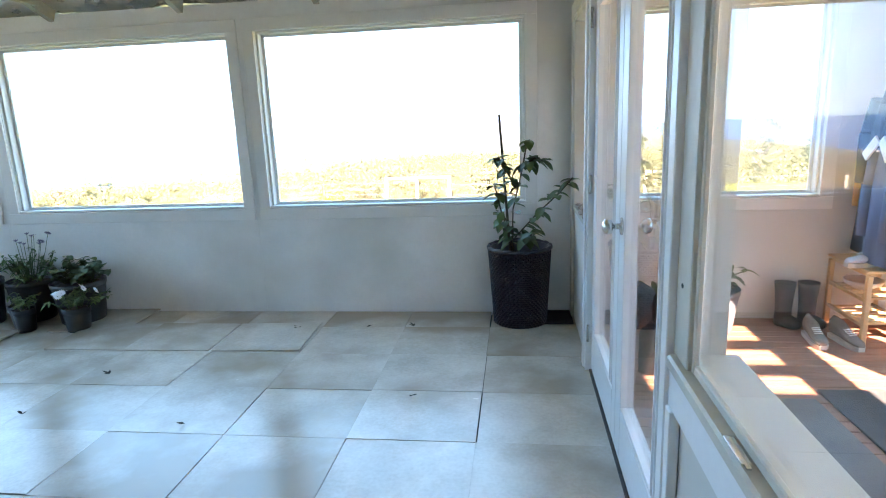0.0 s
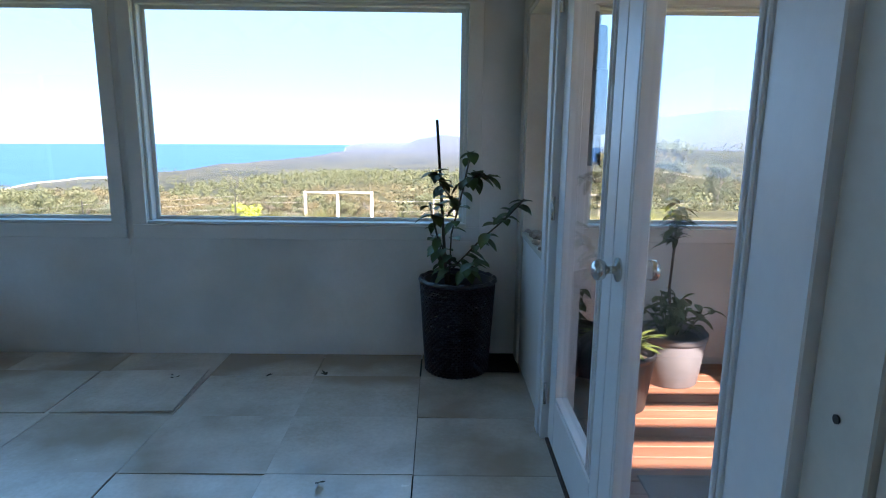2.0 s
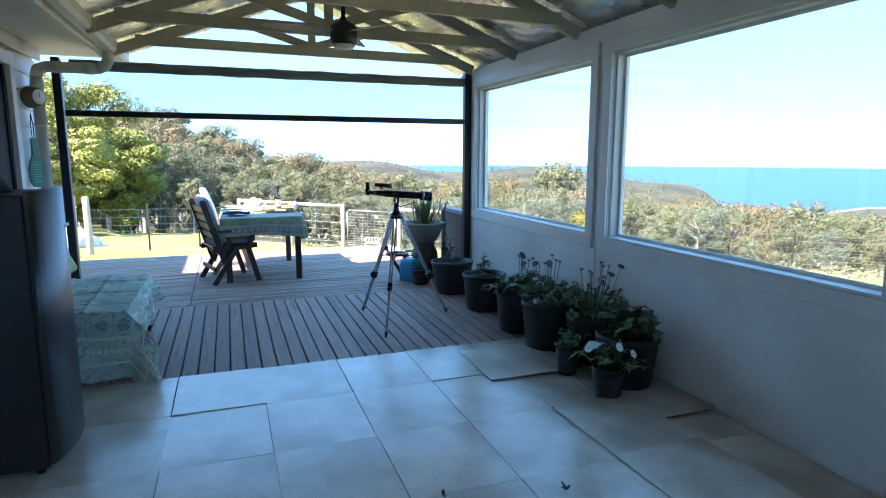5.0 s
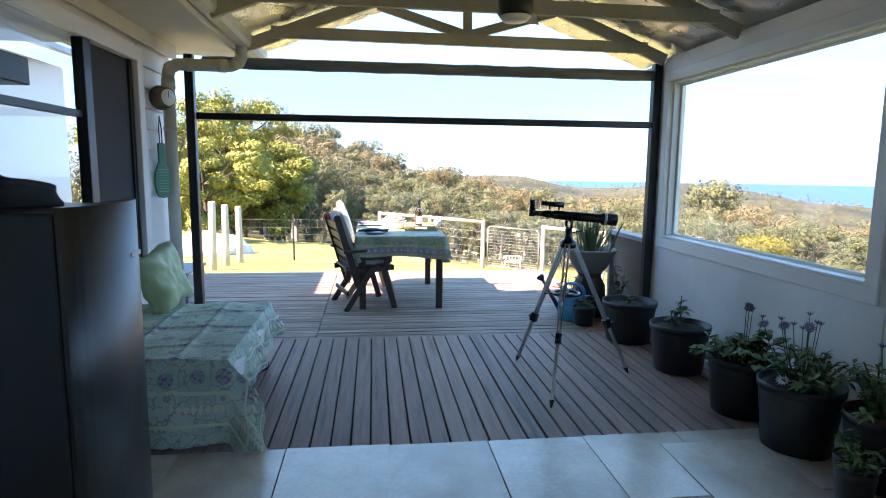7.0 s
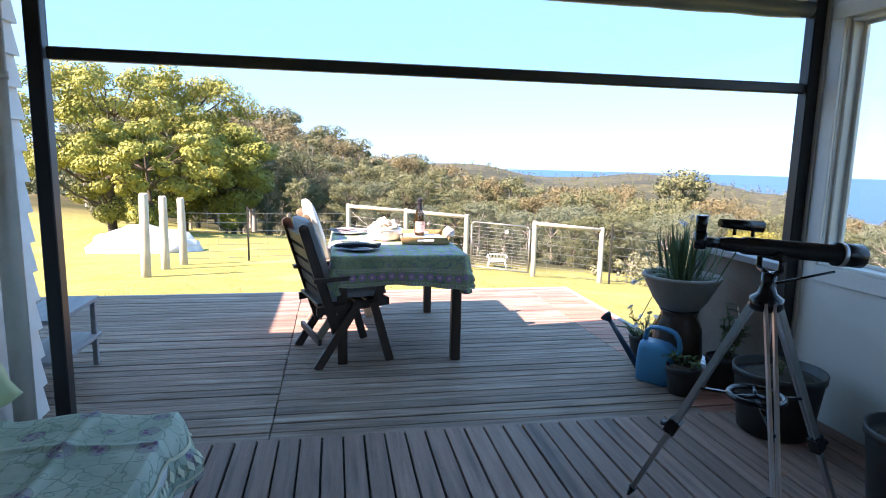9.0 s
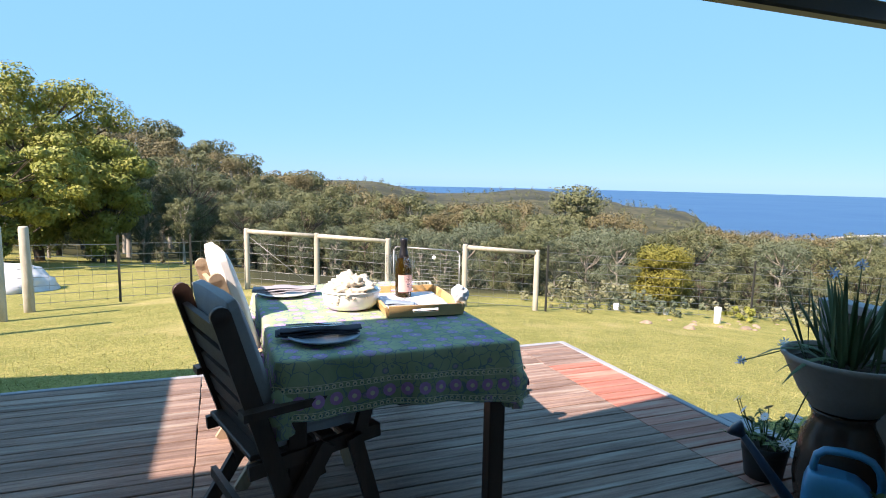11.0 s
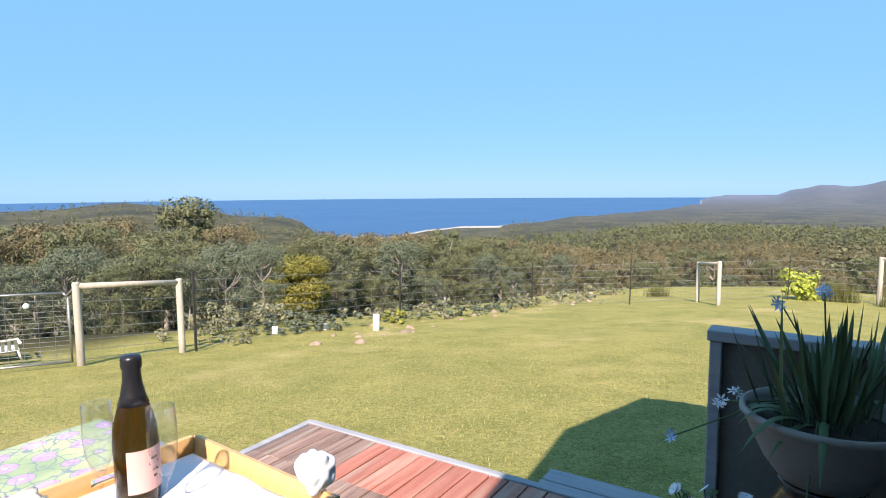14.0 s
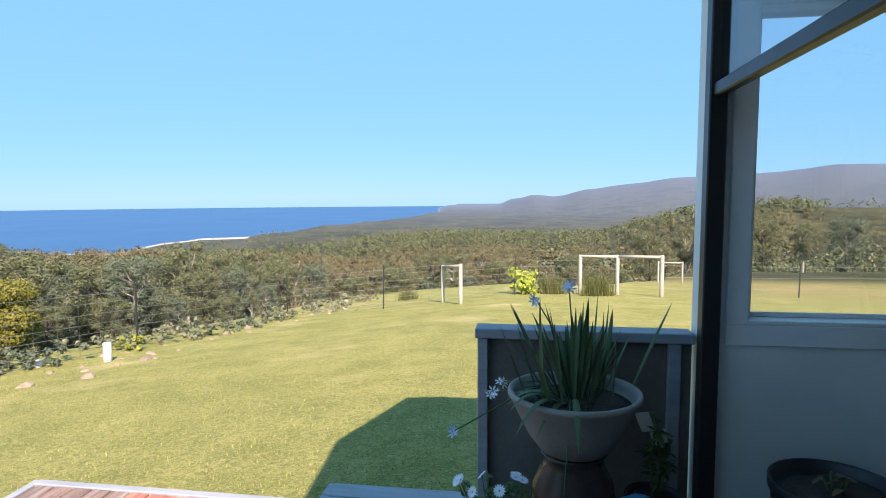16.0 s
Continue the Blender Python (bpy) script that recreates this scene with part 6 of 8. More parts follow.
# flat moulded handle: from the shoulder over the top and down the back
hp = [Vector((0, y, z)) for y, z in ((0.085, 0.235), (0.088, 0.275), (0.080, 0.315), (0.055, 0.338), (0.0, 0.345), (-0.055, 0.343), (-0.095, 0.328), (-0.120, 0.295), (-0.130, 0.245), (-0.128, 0.19), (-0.115, 0.14))]
prev = None
for i, c in enumerate(hp):
    d = (hp[min(i + 1, len(hp) - 1)] - hp[max(i - 1, 0)]).normalized()
    s_ = d.cross(Vector((1, 0, 0)))
    cur = [bm.verts.new(c + Vector((0.024 * math.cos(q), 0, 0)) + s_ * 0.014 * math.sin(q)) for q in (6.283 * k / 12 for k in range(12))]
    if prev:
        for k in range(12):
            bm.faces.new((prev[k], prev[(k + 1) % 12], cur[(k + 1) % 12], cur[k])).smooth = True
    else:
        bm.faces.new(cur[::-1])
    prev = cur
bm.faces.new(prev)
part("handle", bm, M_TEAL, wc)
bm = bmesh.new()
tube(bm, (0, 0.112, 0.045), (0, 0.34, 0.33), 0.024, 0.014, 14)
part("spout", bm, M_DKTEAL, wc, "dark blue spout")
bm = bmesh.new()
lathe(bm, [(0.014, 0), (0.036, 0.035), (0.039, 0.05), (0.0, 0.055)], 20)
bmesh.ops.transform(bm, matrix=Matrix.Translation((0, 0.335, 0.325)) @ Vector((0, 0.75, 0.65)).to_track_quat("Z", "Y").to_matrix().to_4x4(), verts=bm.verts[:])
part("rose", bm, M_DKTEAL, wc, "dark round sprinkler rose")

# white garden chair on the slope beyond the gate
gc = thing("plastic_chair", "low white plastic garden chair beyond the gate", "chair", ground_at(-18.7, 6.05), 75)
gc.scale = (1.0, 1.1, 0.5)
M_WPL = plain("white_plastic", (0.75, 0.74, 0.72), 0.5)
part("seat", block((-0.24, -0.22, 0.38), (0.24, 0.22, 0.41), 0.01), M_WPL, gc)
for sx in (-1, 1):
    for sy in (-1, 1):
        bm = bmesh.new()
        tube(bm, (sx * 0.25, sy * 0.24, 0), (sx * 0.21, sy * 0.19, 0.38), 0.018, n=8)
        part("leg", bm, M_WPL, gc)
    part("armrest", block((sx * 0.25 - 0.025, -0.2, 0.60), (sx * 0.25 + 0.025, 0.22, 0.625), 0.006), M_WPL, gc)
for k in range(5):
    bm = bmesh.new()
    bar(bm, (-0.19 + k * 0.095, -0.21, 0.41), (-0.17 + k * 0.085, -0.32, 0.82), 0.05, 0.014, (0, 1, 0))
    part("back_slat", bm, M_WPL, gc)
bm = bmesh.new()
bar(bm, (-0.21, -0.32, 0.83), (0.21, -0.32, 0.83), 0.02, 0.05, (0, 0, 1))
part("top_rail", bm, M_WPL, gc)

# ---- plants and things on the veranda ----
FZ = -0.012
POTS = "potted plants along the window wall"


def plant_pot(name, label, at, r, h, material=M_PLAST, soil=0.9):
    t = thing(name, label, "potted plant", at, random.Random(int(at[0] * 100)).uniform(0, 360), POTS)
    pot_part(t, r, h, material, soil)
    return t


def bushy(parent, r, z0, h, n, leaf, size, seed, stems=14, wid=0.5):
    """Branching stems whose ends carry small leaves."""
    rng = random.Random(seed)
    bs, bl = bmesh.new(), bmesh.new()
    for k in range(stems):
        a = rng.uniform(0, 6.283)
        lean = rng.uniform(0.1, 1.0)
        p0 = Vector((math.cos(a) * r * 0.4 * lean, math.sin(a) * r * 0.4 * lean, z0))
        p1 = p0 + Vector((math.cos(a) * r * 0.75 * lean, math.sin(a) * r * 0.75 * lean, h * rng.uniform(0.5, 1.0) * (1.1 - 0.45 * lean)))
        mid = p0.lerp(p1, 0.55) + Vector((rng.uniform(-0.02, 0.02), rng.uniform(-0.02, 0.02), 0.03))
        path_tube(bs, [p0, mid, p1], 0.004, 5)
        for j in range(n // stems):
            f = rng.uniform(0.2, 1.05)
            c = (p0.lerp(mid, f * 2) if f < 0.5 else mid.lerp(p1, f * 2 - 1))
            b = rng.uniform(0, 6.283)
            d = Vector((math.cos(b), math.sin(b), rng.uniform(-0.3, 0.9)))
            L = size * rng.uniform(0.6, 1.25)
            leaf_blade(bl, c, d, L, L * wid, rng.uniform(0.1, 0.6), Vector((0, 0, 1)), 4, 0.15)
    part("stem", bs, M_STEMG, parent)
    part("foliage", bl, leaf, parent)


def daisies(parent, r, z0, h, n, petal, seed, size=0.026, up=True):
    rng = random.Random(seed)
    for k in range(n):
        a = rng.uniform(0, 6.283)
        rr = r * rng.uniform(0.1, 1.0)
        e = Vector((math.cos(a) * rr, math.sin(a) * rr, z0 + h * rng.uniform(0.8, 1.1)))
        bm = bmesh.new()
        path_tube(bm, [(e.x * 0.4, e.y * 0.4, z0), (e.x * 0.8, e.y * 0.8, z0 + (e.z - z0) * 0.6), e], 0.0022, 5)
        part("stem", bm, M_STEMG, parent)
        bm = bmesh.new()
        if up and k % 3:
            for i in range(9):
                q = 6.283 * i / 9
                leaf_blade(bm, e, (math.cos(q), math.sin(q), 0.9), size, size * 0.3, 0.0, Vector((math.cos(q), math.sin(q), 0)), 3)
        else:
            daisy(bm, e, size, (math.cos(a) * 0.6, math.sin(a) * 0.6 - 0.5, 0.7), 13)
        part("flower", bm, petal, parent)


M_PURP = plain("closed_purple_petals", (0.16, 0.12, 0.20), 0.7)
p = plant_pot("potted_plant", "wide black pot of dark soil with a small wilted seedling", (-6.07, 3.97, FZ), 0.215, 0.33, soil=0.86)
bushy(p, 0.05, 0.285, 0.10, 14, leaf_mat("dull_brown_leaves", (0.09, 0.07, 0.04), (0.16, 0.12, 0.07), 6), 0.05, 3, 5)
p = plant_pot("potted_plant", "black pot with a young leafy sapling", (-5.34, 4.01, FZ), 0.20, 0.33, soil=0.88)
bushy(p, 0.09, 0.29, 0.24, 26, M_LEAFD, 0.075, 4, 5)
p = plant_pot("potted_plant", "black pot of bushy green geranium", (-4.62, 4.0, FZ), 0.19, 0.33)
bushy(p, 0.26, 0.28, 0.22, 330, M_LEAFM, 0.06, 5, 26, 0.8)
daisies(p, 0.12, 0.30, 0.30, 5, M_PURP, 6)
p = plant_pot("potted_plant", "black pot of daisies with closed purple heads", (-4.16, 4.0, FZ), 0.195, 0.35)
bushy(p, 0.25, 0.30, 0.24, 380, M_LEAFM, 0.05, 7, 28, 0.45)
daisies(p, 0.2, 0.34, 0.30, 11, M_PURP, 8)
daisies(p, 0.2, 0.30, 0.06, 3, M_PETAL, 9, 0.03, False)
p = plant_pot("potted_plant", "small black pot with sparse green stems", (-3.72, 3.93, 0.002), 0.085, 0.17)
bushy(p, 0.12, 0.15, 0.14, 90, M_LEAFM, 0.035, 10, 10, 0.5)
p = plant_pot("potted_plant", "small black pot with fine grey-green leaves", (-3.62, 3.84, 0.002), 0.075, 0.17)
bushy(p, 0.12, 0.15, 0.12, 90, M_LEAFM, 0.035, 11, 10, 0.4)
p = plant_pot("potted_plant", "black pot of tall daisies against the wall", (-3.78, 4.12, 0.002), 0.17, 0.32)
bushy(p, 0.24, 0.28, 0.28, 300, M_LEAFM, 0.05, 12, 24, 0.45)
daisies(p, 0.2, 0.34, 0.30, 9, M_PURP, 13)
p = plant_pot("potted_plant", "large black pot of dense dark green foliage", (-3.34, 4.08, 0.002), 0.19, 0.32)
bushy(p, 0.24, 0.28, 0.22, 420, M_LEAFD, 0.062, 14, 28, 0.75)
p = plant_pot("potted_plant", "small black pot of white flowering daisies", (-3.21, 3.86, 0.002), 0.095, 0.18)
bushy(p, 0.2, 0.16, 0.16, 260, M_LEAFM, 0.045, 15, 20, 0.35)
daisies(p, 0.2, 0.17, 0.14, 9, M_PETAL, 16, 0.026, False)
# beside the bowl planter, out on the deck
p = plant_pot("potted_plant", "black pot of white daisies at the deck's edge", (-7.27, 3.90, DZ), 0.10, 0.16)
bushy(p, 0.17, 0.14, 0.16, 240, M_LEAFM, 0.035, 17, 18, 0.4)
daisies(p, 0.16, 0.16, 0.16, 8, M_PETAL, 18, 0.022, False)
p = plant_pot("potted_plant", "black pot with a dark-leaved seedling and paper tags", (-6.66, 4.10, DZ), 0.11, 0.20)
bushy(p, 0.09, 0.18, 0.34, 60, M_LEAFD, 0.07, 19, 7, 0.45)
for k, (z, a) in enumerate(((0.36, 20), (0.42, -15))):
    bm = block((-0.03, -0.001, 0), (0.03, 0.001, 0.085), 0.001)
    bmesh.ops.transform(bm, matrix=pose(-0.02 + 0.05 * k, -0.08, z, -12, 18, a), verts=bm.verts[:])
    part("plant_tag", bm, plain("printed_card", (0.62, 0.66, 0.60), 0.5), p, "printed plant tag")
p = plant_pot("potted_plant", "small black pot of herbs beside the watering can", (-6.62, 3.80, DZ), 0.10, 0.17)
bushy(p, 0.10, 0.15, 0.10, 60, M_LEAFD, 0.04, 20, 8, 0.6)

# wicker basket planter with a small tree
M_WICK = surf("black_wicker", (0.010, 0.010, 0.016), (0.028, 0.026, 0.036), 12, 0.35, 0.1, 80)
bk = thing("basket_planter", "black wicker basket holding a staked young citrus tree", "planter", (0.02, 4.09, 0.002))
bm = bmesh.new()
lathe(bm, [(0.168, 0.0), (0.20, 0.54), (0.19, 0.54), (0.185, 0.46), (0.0, 0.455)], 36)
part("liner", bm, M_WICK, bk)
n = 40
for k in range(n):
    a = 6.283 * k / n
    bm = bmesh.new()
    tube(bm, (0.173 * math.cos(a), 0.173 * math.sin(a), 0.0), (0.206 * math.cos(a), 0.206 * math.sin(a), 0.535), 0.005, n=5)
    part("stake", bm, M_WICK, bk)
rows = 34
for j in range(rows):
    z = 0.012 + 0.515 * j / rows
    r = 0.175 + 0.033 * z / 0.54
    bm = bmesh.new()
    pts = []
    for i in range(2 * n):
        a = 6.283 * i / (2 * n)
        rr = r + 0.006 * math.cos(n * a + (math.pi if j % 2 else 0))
        pts.append(Vector((rr * math.cos(a), rr * math.sin(a), z + 0.002 * math.sin(7 * a + j))))
    for q0, q1 in zip(pts, pts[1:] + pts[:1]):
        tube(bm, q0, q1, 0.0068, n=5, caps=False)
    part("weave", bm, M_WICK, bk)
bm = bmesh.new()
pts = [Vector((0.212 * math.cos(6.283 * i / 48), 0.212 * math.sin(6.283 * i / 48), 0.54 + 0.004 * math.sin(i * 2.1))) for i in range(49)]
for q0, q1 in zip(pts, pts[1:]):
    tube(bm, q0, q1, 0.014, n=8, caps=False)
part("rim", bm, M_WICK, bk)
bm = bmesh.new()
lathe(bm, [(0.185, 0.462), (0.0, 0.475)], 20)
part("soil", bm, M_SOIL, bk)
bm = bmesh.new()
tube(bm, (-0.06, 0.0, 0.45), (-0.125, 0.05, 1.43), 0.009, 0.008, 8)
part("stake_pole", bm, M_STEM, bk, "brown garden stake")
rng = random.Random(4)
bl = bmesh.new()
M_CITRUS = leaf_mat("glossy_citrus_leaves", (0.030, 0.065, 0.015), (0.10, 0.16, 0.04), 8)
M_CITRUS.node_tree.nodes["Principled BSDF"].inputs["Specular IOR Level"].default_value = 0.6
branches = [[(-0.05, 0, 0.46), (-0.04, -0.02, 0.8), (0.02, -0.04, 1.05), (0.06, -0.06, 1.26)], [(-0.03, 0, 0.60), (0.12, -0.08, 0.78), (0.26, -0.14, 0.92), (0.34, -0.18, 1.02)],
            [(-0.04, 0, 0.62), (-0.12, -0.05, 0.80), (-0.16, -0.08, 0.98)], [(0.0, -0.03, 0.95), (-0.10, -0.06, 1.08), (-0.13, -0.08, 1.16)],
            [(-0.02, 0, 0.5), (0.05, -0.08, 0.62), (0.10, -0.12, 0.66)], [(0.04, -0.05, 1.1), (0.12, -0.08, 1.15), (0.16, -0.1, 1.12)], [(-0.04, 0, 0.52), (-0.10, 0.06, 0.66), (-0.1, 0.08, 0.74)]]
for br in branches:
    bs = bmesh.new()
    path_tube(bs, br, 0.005, 6)
    part("branch", bs, M_STEM, bk)
    for q0, q1 in zip(br, br[1:]):
        for k in range(8):
            f = rng.uniform(0.1, 1.0)
            c = Vector(q0).lerp(Vector(q1), f)
            if c.z < 0.56:
                continue
            a = rng.uniform(0, 6.283)
            d = Vector((math.cos(a), math.sin(a), rng.uniform(-0.7, 0.4)))
            L = rng.uniform(0.07, 0.105)
            leaf_blade(bl, c, d, L, L * 0.66, rng.uniform(0.1, 0.5), Vector((0, 0, 1)), 6, 0.18)
part("foliage", bl, M_CITRUS, bk)
solid("floor_mat", block((0.10, 4.02, 0.003), (0.385, 4.305, 0.012), 0.002), plain("black_rubber", (0.012, 0.012, 0.013), 0.8), "black rubber mat in the corner", "mat")

# shells and stones on the small window's sill
rng = random.Random(13)
M_SHELL = surf("shell_and_stone", (0.24, 0.17, 0.13), (0.55, 0.46, 0.40), 14, 0.7, 0.3, 60, vary=0.35)
for k in range(16):
    bm = bmesh.new()
    bmesh.ops.create_icosphere(bm, subdivisions=2, radius=rng.uniform(0.016, 0.034))
    for v in bm.verts:
        v.co *= 1 + 0.4 * noise.noise(v.co * 40 + Vector((k * 3.1, 0, 0)))
        v.co.z *= 0.6
    solid("shell", bm, M_SHELL, "small brown and white sea shell on the sill", "shell", "shells on the window sill", at=pose(SIDE_X + rng.uniform(0.0, 0.07), 3.53 + 0.55 * k / 15, 0.825, 0, 0, rng.uniform(0, 360)))

# telescope on its tripod
M_TUBE = plain("black_telescope_enamel", (0.010, 0.011, 0.016), 0.22)
sc = thing("telescope", "black refractor telescope on a silver aluminium tripod", "telescope", (-5.23, 3.14, FZ))
feet = [Vector((-0.39, -0.21, 0.0)), Vector((0.47, -0.215, 0.0)), Vector((-0.07, 0.49, 0.0))]
apex = Vector((0, 0.01, 0.90))
for f in feet:
    top = apex + (f * 0.08)
    lo = f.lerp(top, 0.40)
    bm = bmesh.new()
    bar(bm, f.lerp(top, 0.03), lo, 0.018, 0.018, (f.y, -f.x, 0.2))
    lg = part("tripod_leg", bm, M_ALU, sc, "silver lower leg")
    for s in (-1, 1):
        bm = bmesh.new()
        off = Vector((f.y, -f.x, 0)).normalized() * 0.013 * s
        bar(bm, lo + off * 0.6, top + off, 0.009, 0.022, (f.x, f.y, 0))
        part("upper_rail", bm, M_ALU, lg)
    bm = bmesh.new()
    bar(bm, f.lerp(top, 0.37), f.lerp(top, 0.43), 0.044, 0.036, (f.y, -f.x, 0.2))
    tube(bm, lo, lo + Vector((f.x, f.y, 0)).normalized() * 0.045, 0.012, n=8)
    part("leg_clamp", bm, M_TUBE, lg, "black leg clamp")
    bm = bmesh.new()
    tube(bm, f, f.lerp(top, 0.045), 0.006, 0.016, 8)
    part("rubber_foot", bm, M_TUBE, lg)
    bm = bmesh.new()
    bar(bm, f.lerp(top, 0.60), Vector((0, 0.01, f.lerp(top, 0.60).z + 0.03)), 0.012, 0.008)
    part("spreader_arm", bm, M_TUBE, sc)
bm = bmesh.new()
pts = [Vector((0.085 * math.cos(6.283 * i / 28), 0.01 + 0.085 * math.sin(6.283 * i / 28), 0.575)) for i in range(29)]
for a, b in zip(pts, pts[1:]):
    tube(bm, a, b, 0.010, n=8, caps=False)
for k in range(3):
    q = 2.09 * k + 0.5
    tube(bm, (0, 0.01, 0.575), (0.085 * math.cos(q), 0.01 + 0.085 * math.sin(q), 0.575), 0.008, n=6)
part("accessory_tray", bm, M_TUBE, sc, "round black accessory tray")
bm = bmesh.new()
lathe(bm, [(0.045, 0.875), (0.052, 0.885), (0.052, 0.915), (0.03, 0.93), (0.022, 0.96), (0.022, 1.0), (0.0, 1.0)], 18, (0, 0.01, 0))
part("mount_head", bm, M_TUBE, sc)
bm = bmesh.new()
for s in (-1, 1):
    path_tube(bm, [(0, 0.01, 0.99), (s * 0.05, 0.01, 1.01), (s * 0.05, 0.01, 1.06)], 0.009, 8)
tube(bm, (-0.06, 0.01, 1.055), (0.06, 0.01, 1.055), 0.012, n=8)
path_tube(bm, [(0.03, 0.01, 0.97), (0.10, 0.16, 1.02)], 0.004, 6)
part("yoke", bm, M_TUBE, sc)
ax = Vector((0.10, 0.60, -0.045)).normalized()
q = ax.to_track_quat("Z", "Y").to_matrix().to_4x4()
base = Matrix.Translation(Vector((0, 0.01, 1.08)) - ax * 0.17) @ q @ Matrix.Scale(0.84, 4)
bm = bmesh.new()
lathe(bm, [(0.018, -0.02), (0.022, 0.0), (0.028, 0.03), (0.028, 0.08), (0.034, 0.09), (0.036, 0.44), (0.046, 0.45), (0.046, 0.555), (0.042, 0.56), (0.040, 0.54), (0.0, 0.53)], 28)
bmesh.ops.transform(bm, matrix=base, verts=bm.verts[:])
part("tube", bm, M_TUBE, sc, "glossy black telescope tube")
bm = bmesh.new()
lathe(bm, [(0.0465, 0.462), (0.0475, 0.466), (0.0475, 0.476), (0.0465, 0.48)], 28)
bmesh.ops.transform(bm, matrix=base, verts=bm.verts[:])
part("trim_ring", bm, M_ALU, sc)
e0 = base @ Vector((0, 0, -0.02))
bm = bmesh.new()
path_tube(bm, [e0 + ax * 0.01, e0 - ax * 0.05], 0.017, 14)
part("focuser", bm, M_TUBE, sc)
bm = bmesh.new()
tube(bm, e0 - ax * 0.05 + Vector((0, 0, -0.022)), e0 - ax * 0.05 + Vector((0, 0, 0.03)), 0.020, n=14)
tube(bm, e0 - ax * 0.05 + Vector((0, 0, 0.03)), e0 - ax * 0.05 + Vector((0, 0, 0.085)), 0.016, 0.019, 14)
part("eyepiece", bm, M_TUBE, sc, "upright black eyepiece")
bm = bmesh.new()
f0_ = base @ Vector((0, 0, 0.05)) + Vector((0, 0, 0.066))
tube(bm, f0_ - ax * 0.05, f0_ + ax * 0.09, 0.014, 0.019, 12)
for k in (0.0, 0.06):
    tube(bm, f0_ + ax * k, f0_ + ax * k - Vector((0, 0, 0.035)), 0.006, n=6)
part("finder_scope", bm, M_TUBE, sc, "small black finder scope")

# refrigerator
M_FRIDGE = surf("brushed_dark_steel", (0.040, 0.037, 0.035), (0.060, 0.055, 0.052), 3, 0.34, 0.05, 60, metal=0.7, stretch=(20, 20, 0.5))
fg = thing("refrigerator", "small black refrigerator with a brushed steel door", "refrigerator", (-3.55, 0.80, 0.004))
part("cabinet", block((-0.26, -0.30, 0.03), (0.26, 0.245, 1.22), 0.008, 2), plain("black_fridge_side", (0.010, 0.010, 0.011), 0.35), fg, "black painted cabinet")
bm = bmesh.new()
n = 14
prof = []
for i in range(n + 1):
    f = i / n
    prof.append((-0.26 + 0.52 * f, 0.262 + 0.05 * math.sin(math.pi * f) ** 0.7))
for za, zb in ((0.05, 1.235),):
    lo = [bm.verts.new((x, y, za)) for x, y in prof]
    hi = [bm.verts.new((x, y, zb)) for x, y in prof]
    lb = [bm.verts.new((x, 0.25, za)) for x in (-0.26, 0.26)]
    hb = [bm.verts.new((x, 0.25, zb)) for x in (-0.26, 0.26)]
    for i in range(n):
        bm.faces.new((lo[i], lo[i + 1], hi[i + 1], hi[i])).smooth = True
    bm.faces.new((hb[0], *hi, hb[1])), bm.faces.new((lb[1], *lo[::-1], lb[0]))
    bm.faces.new((lb[0], lo[0], hi[0], hb[0])), bm.faces.new((hi[-1], lo[-1], lb[1], hb[1])), bm.faces.new((lb[0], hb[0], hb[1], lb[1]))
dd = part("door", bm, M_FRIDGE, fg, "brushed steel door")
bm = block((-0.16, 0.3085, 1.05), (-0.085, 0.3105, 1.066), 0.001)
part("badge", bm, plain("pale_badge", (0.75, 0.75, 0.75), 0.4), dd)
for sx in (-1, 1):
    for sy in (-0.25, 0.2):
        bm = bmesh.new()
        tube(bm, (sx * 0.22, sy, 0), (sx * 0.22, sy, 0.032), 0.018, n=10)
        part("foot", bm, M_BLACK, fg)
bm = bmesh.new()
bmesh.ops.create_icosphere(bm, subdivisions=4, radius=1)
for v in bm.verts:
    k = 1 + 0.25 * noise.noise(v.co * 1.8)
    v.co = Vector((v.co.x * 0.17 * k, v.co.y * 0.20 * k, max(0, (v.co.z + 0.25) * 0.085 * k)))
for f in bm.faces:
    f.smooth = True
bag = thing("cloth_bag", "slumped black cloth bag on top of the refrigerator", "bag", (-3.56, 0.71, 1.226))
part("bag", bm, surf("black_canvas", (0.012, 0.014, 0.014), (0.028, 0.032, 0.03), 6, 0.9, 0.3, 90), bag)
bm = bmesh.new()
path_tube(bm, [(0.1, 0.05, 0.08), (0.05, 0.0, 0.16), (-0.06, -0.03, 0.17), (-0.1, -0.02, 0.09)], 0.009, 7)
part("strap", bm, M_BLACK, bag)
# small dark shelf on the wall over it
sh = thing("wall_shelf", "small dark shelf bracketed to the house wall", "shelf", (-3.5, HOUSE_Y + 0.032, 1.62))
part("board", block((-0.3, 0, 0), (0.25, 0.42, 0.09), 0.004), M_BLACK, sh)
part("bracket", block((-0.2, 0, -0.16), (-0.17, 0.2, -0.001), 0.003), M_BLACK, sh)

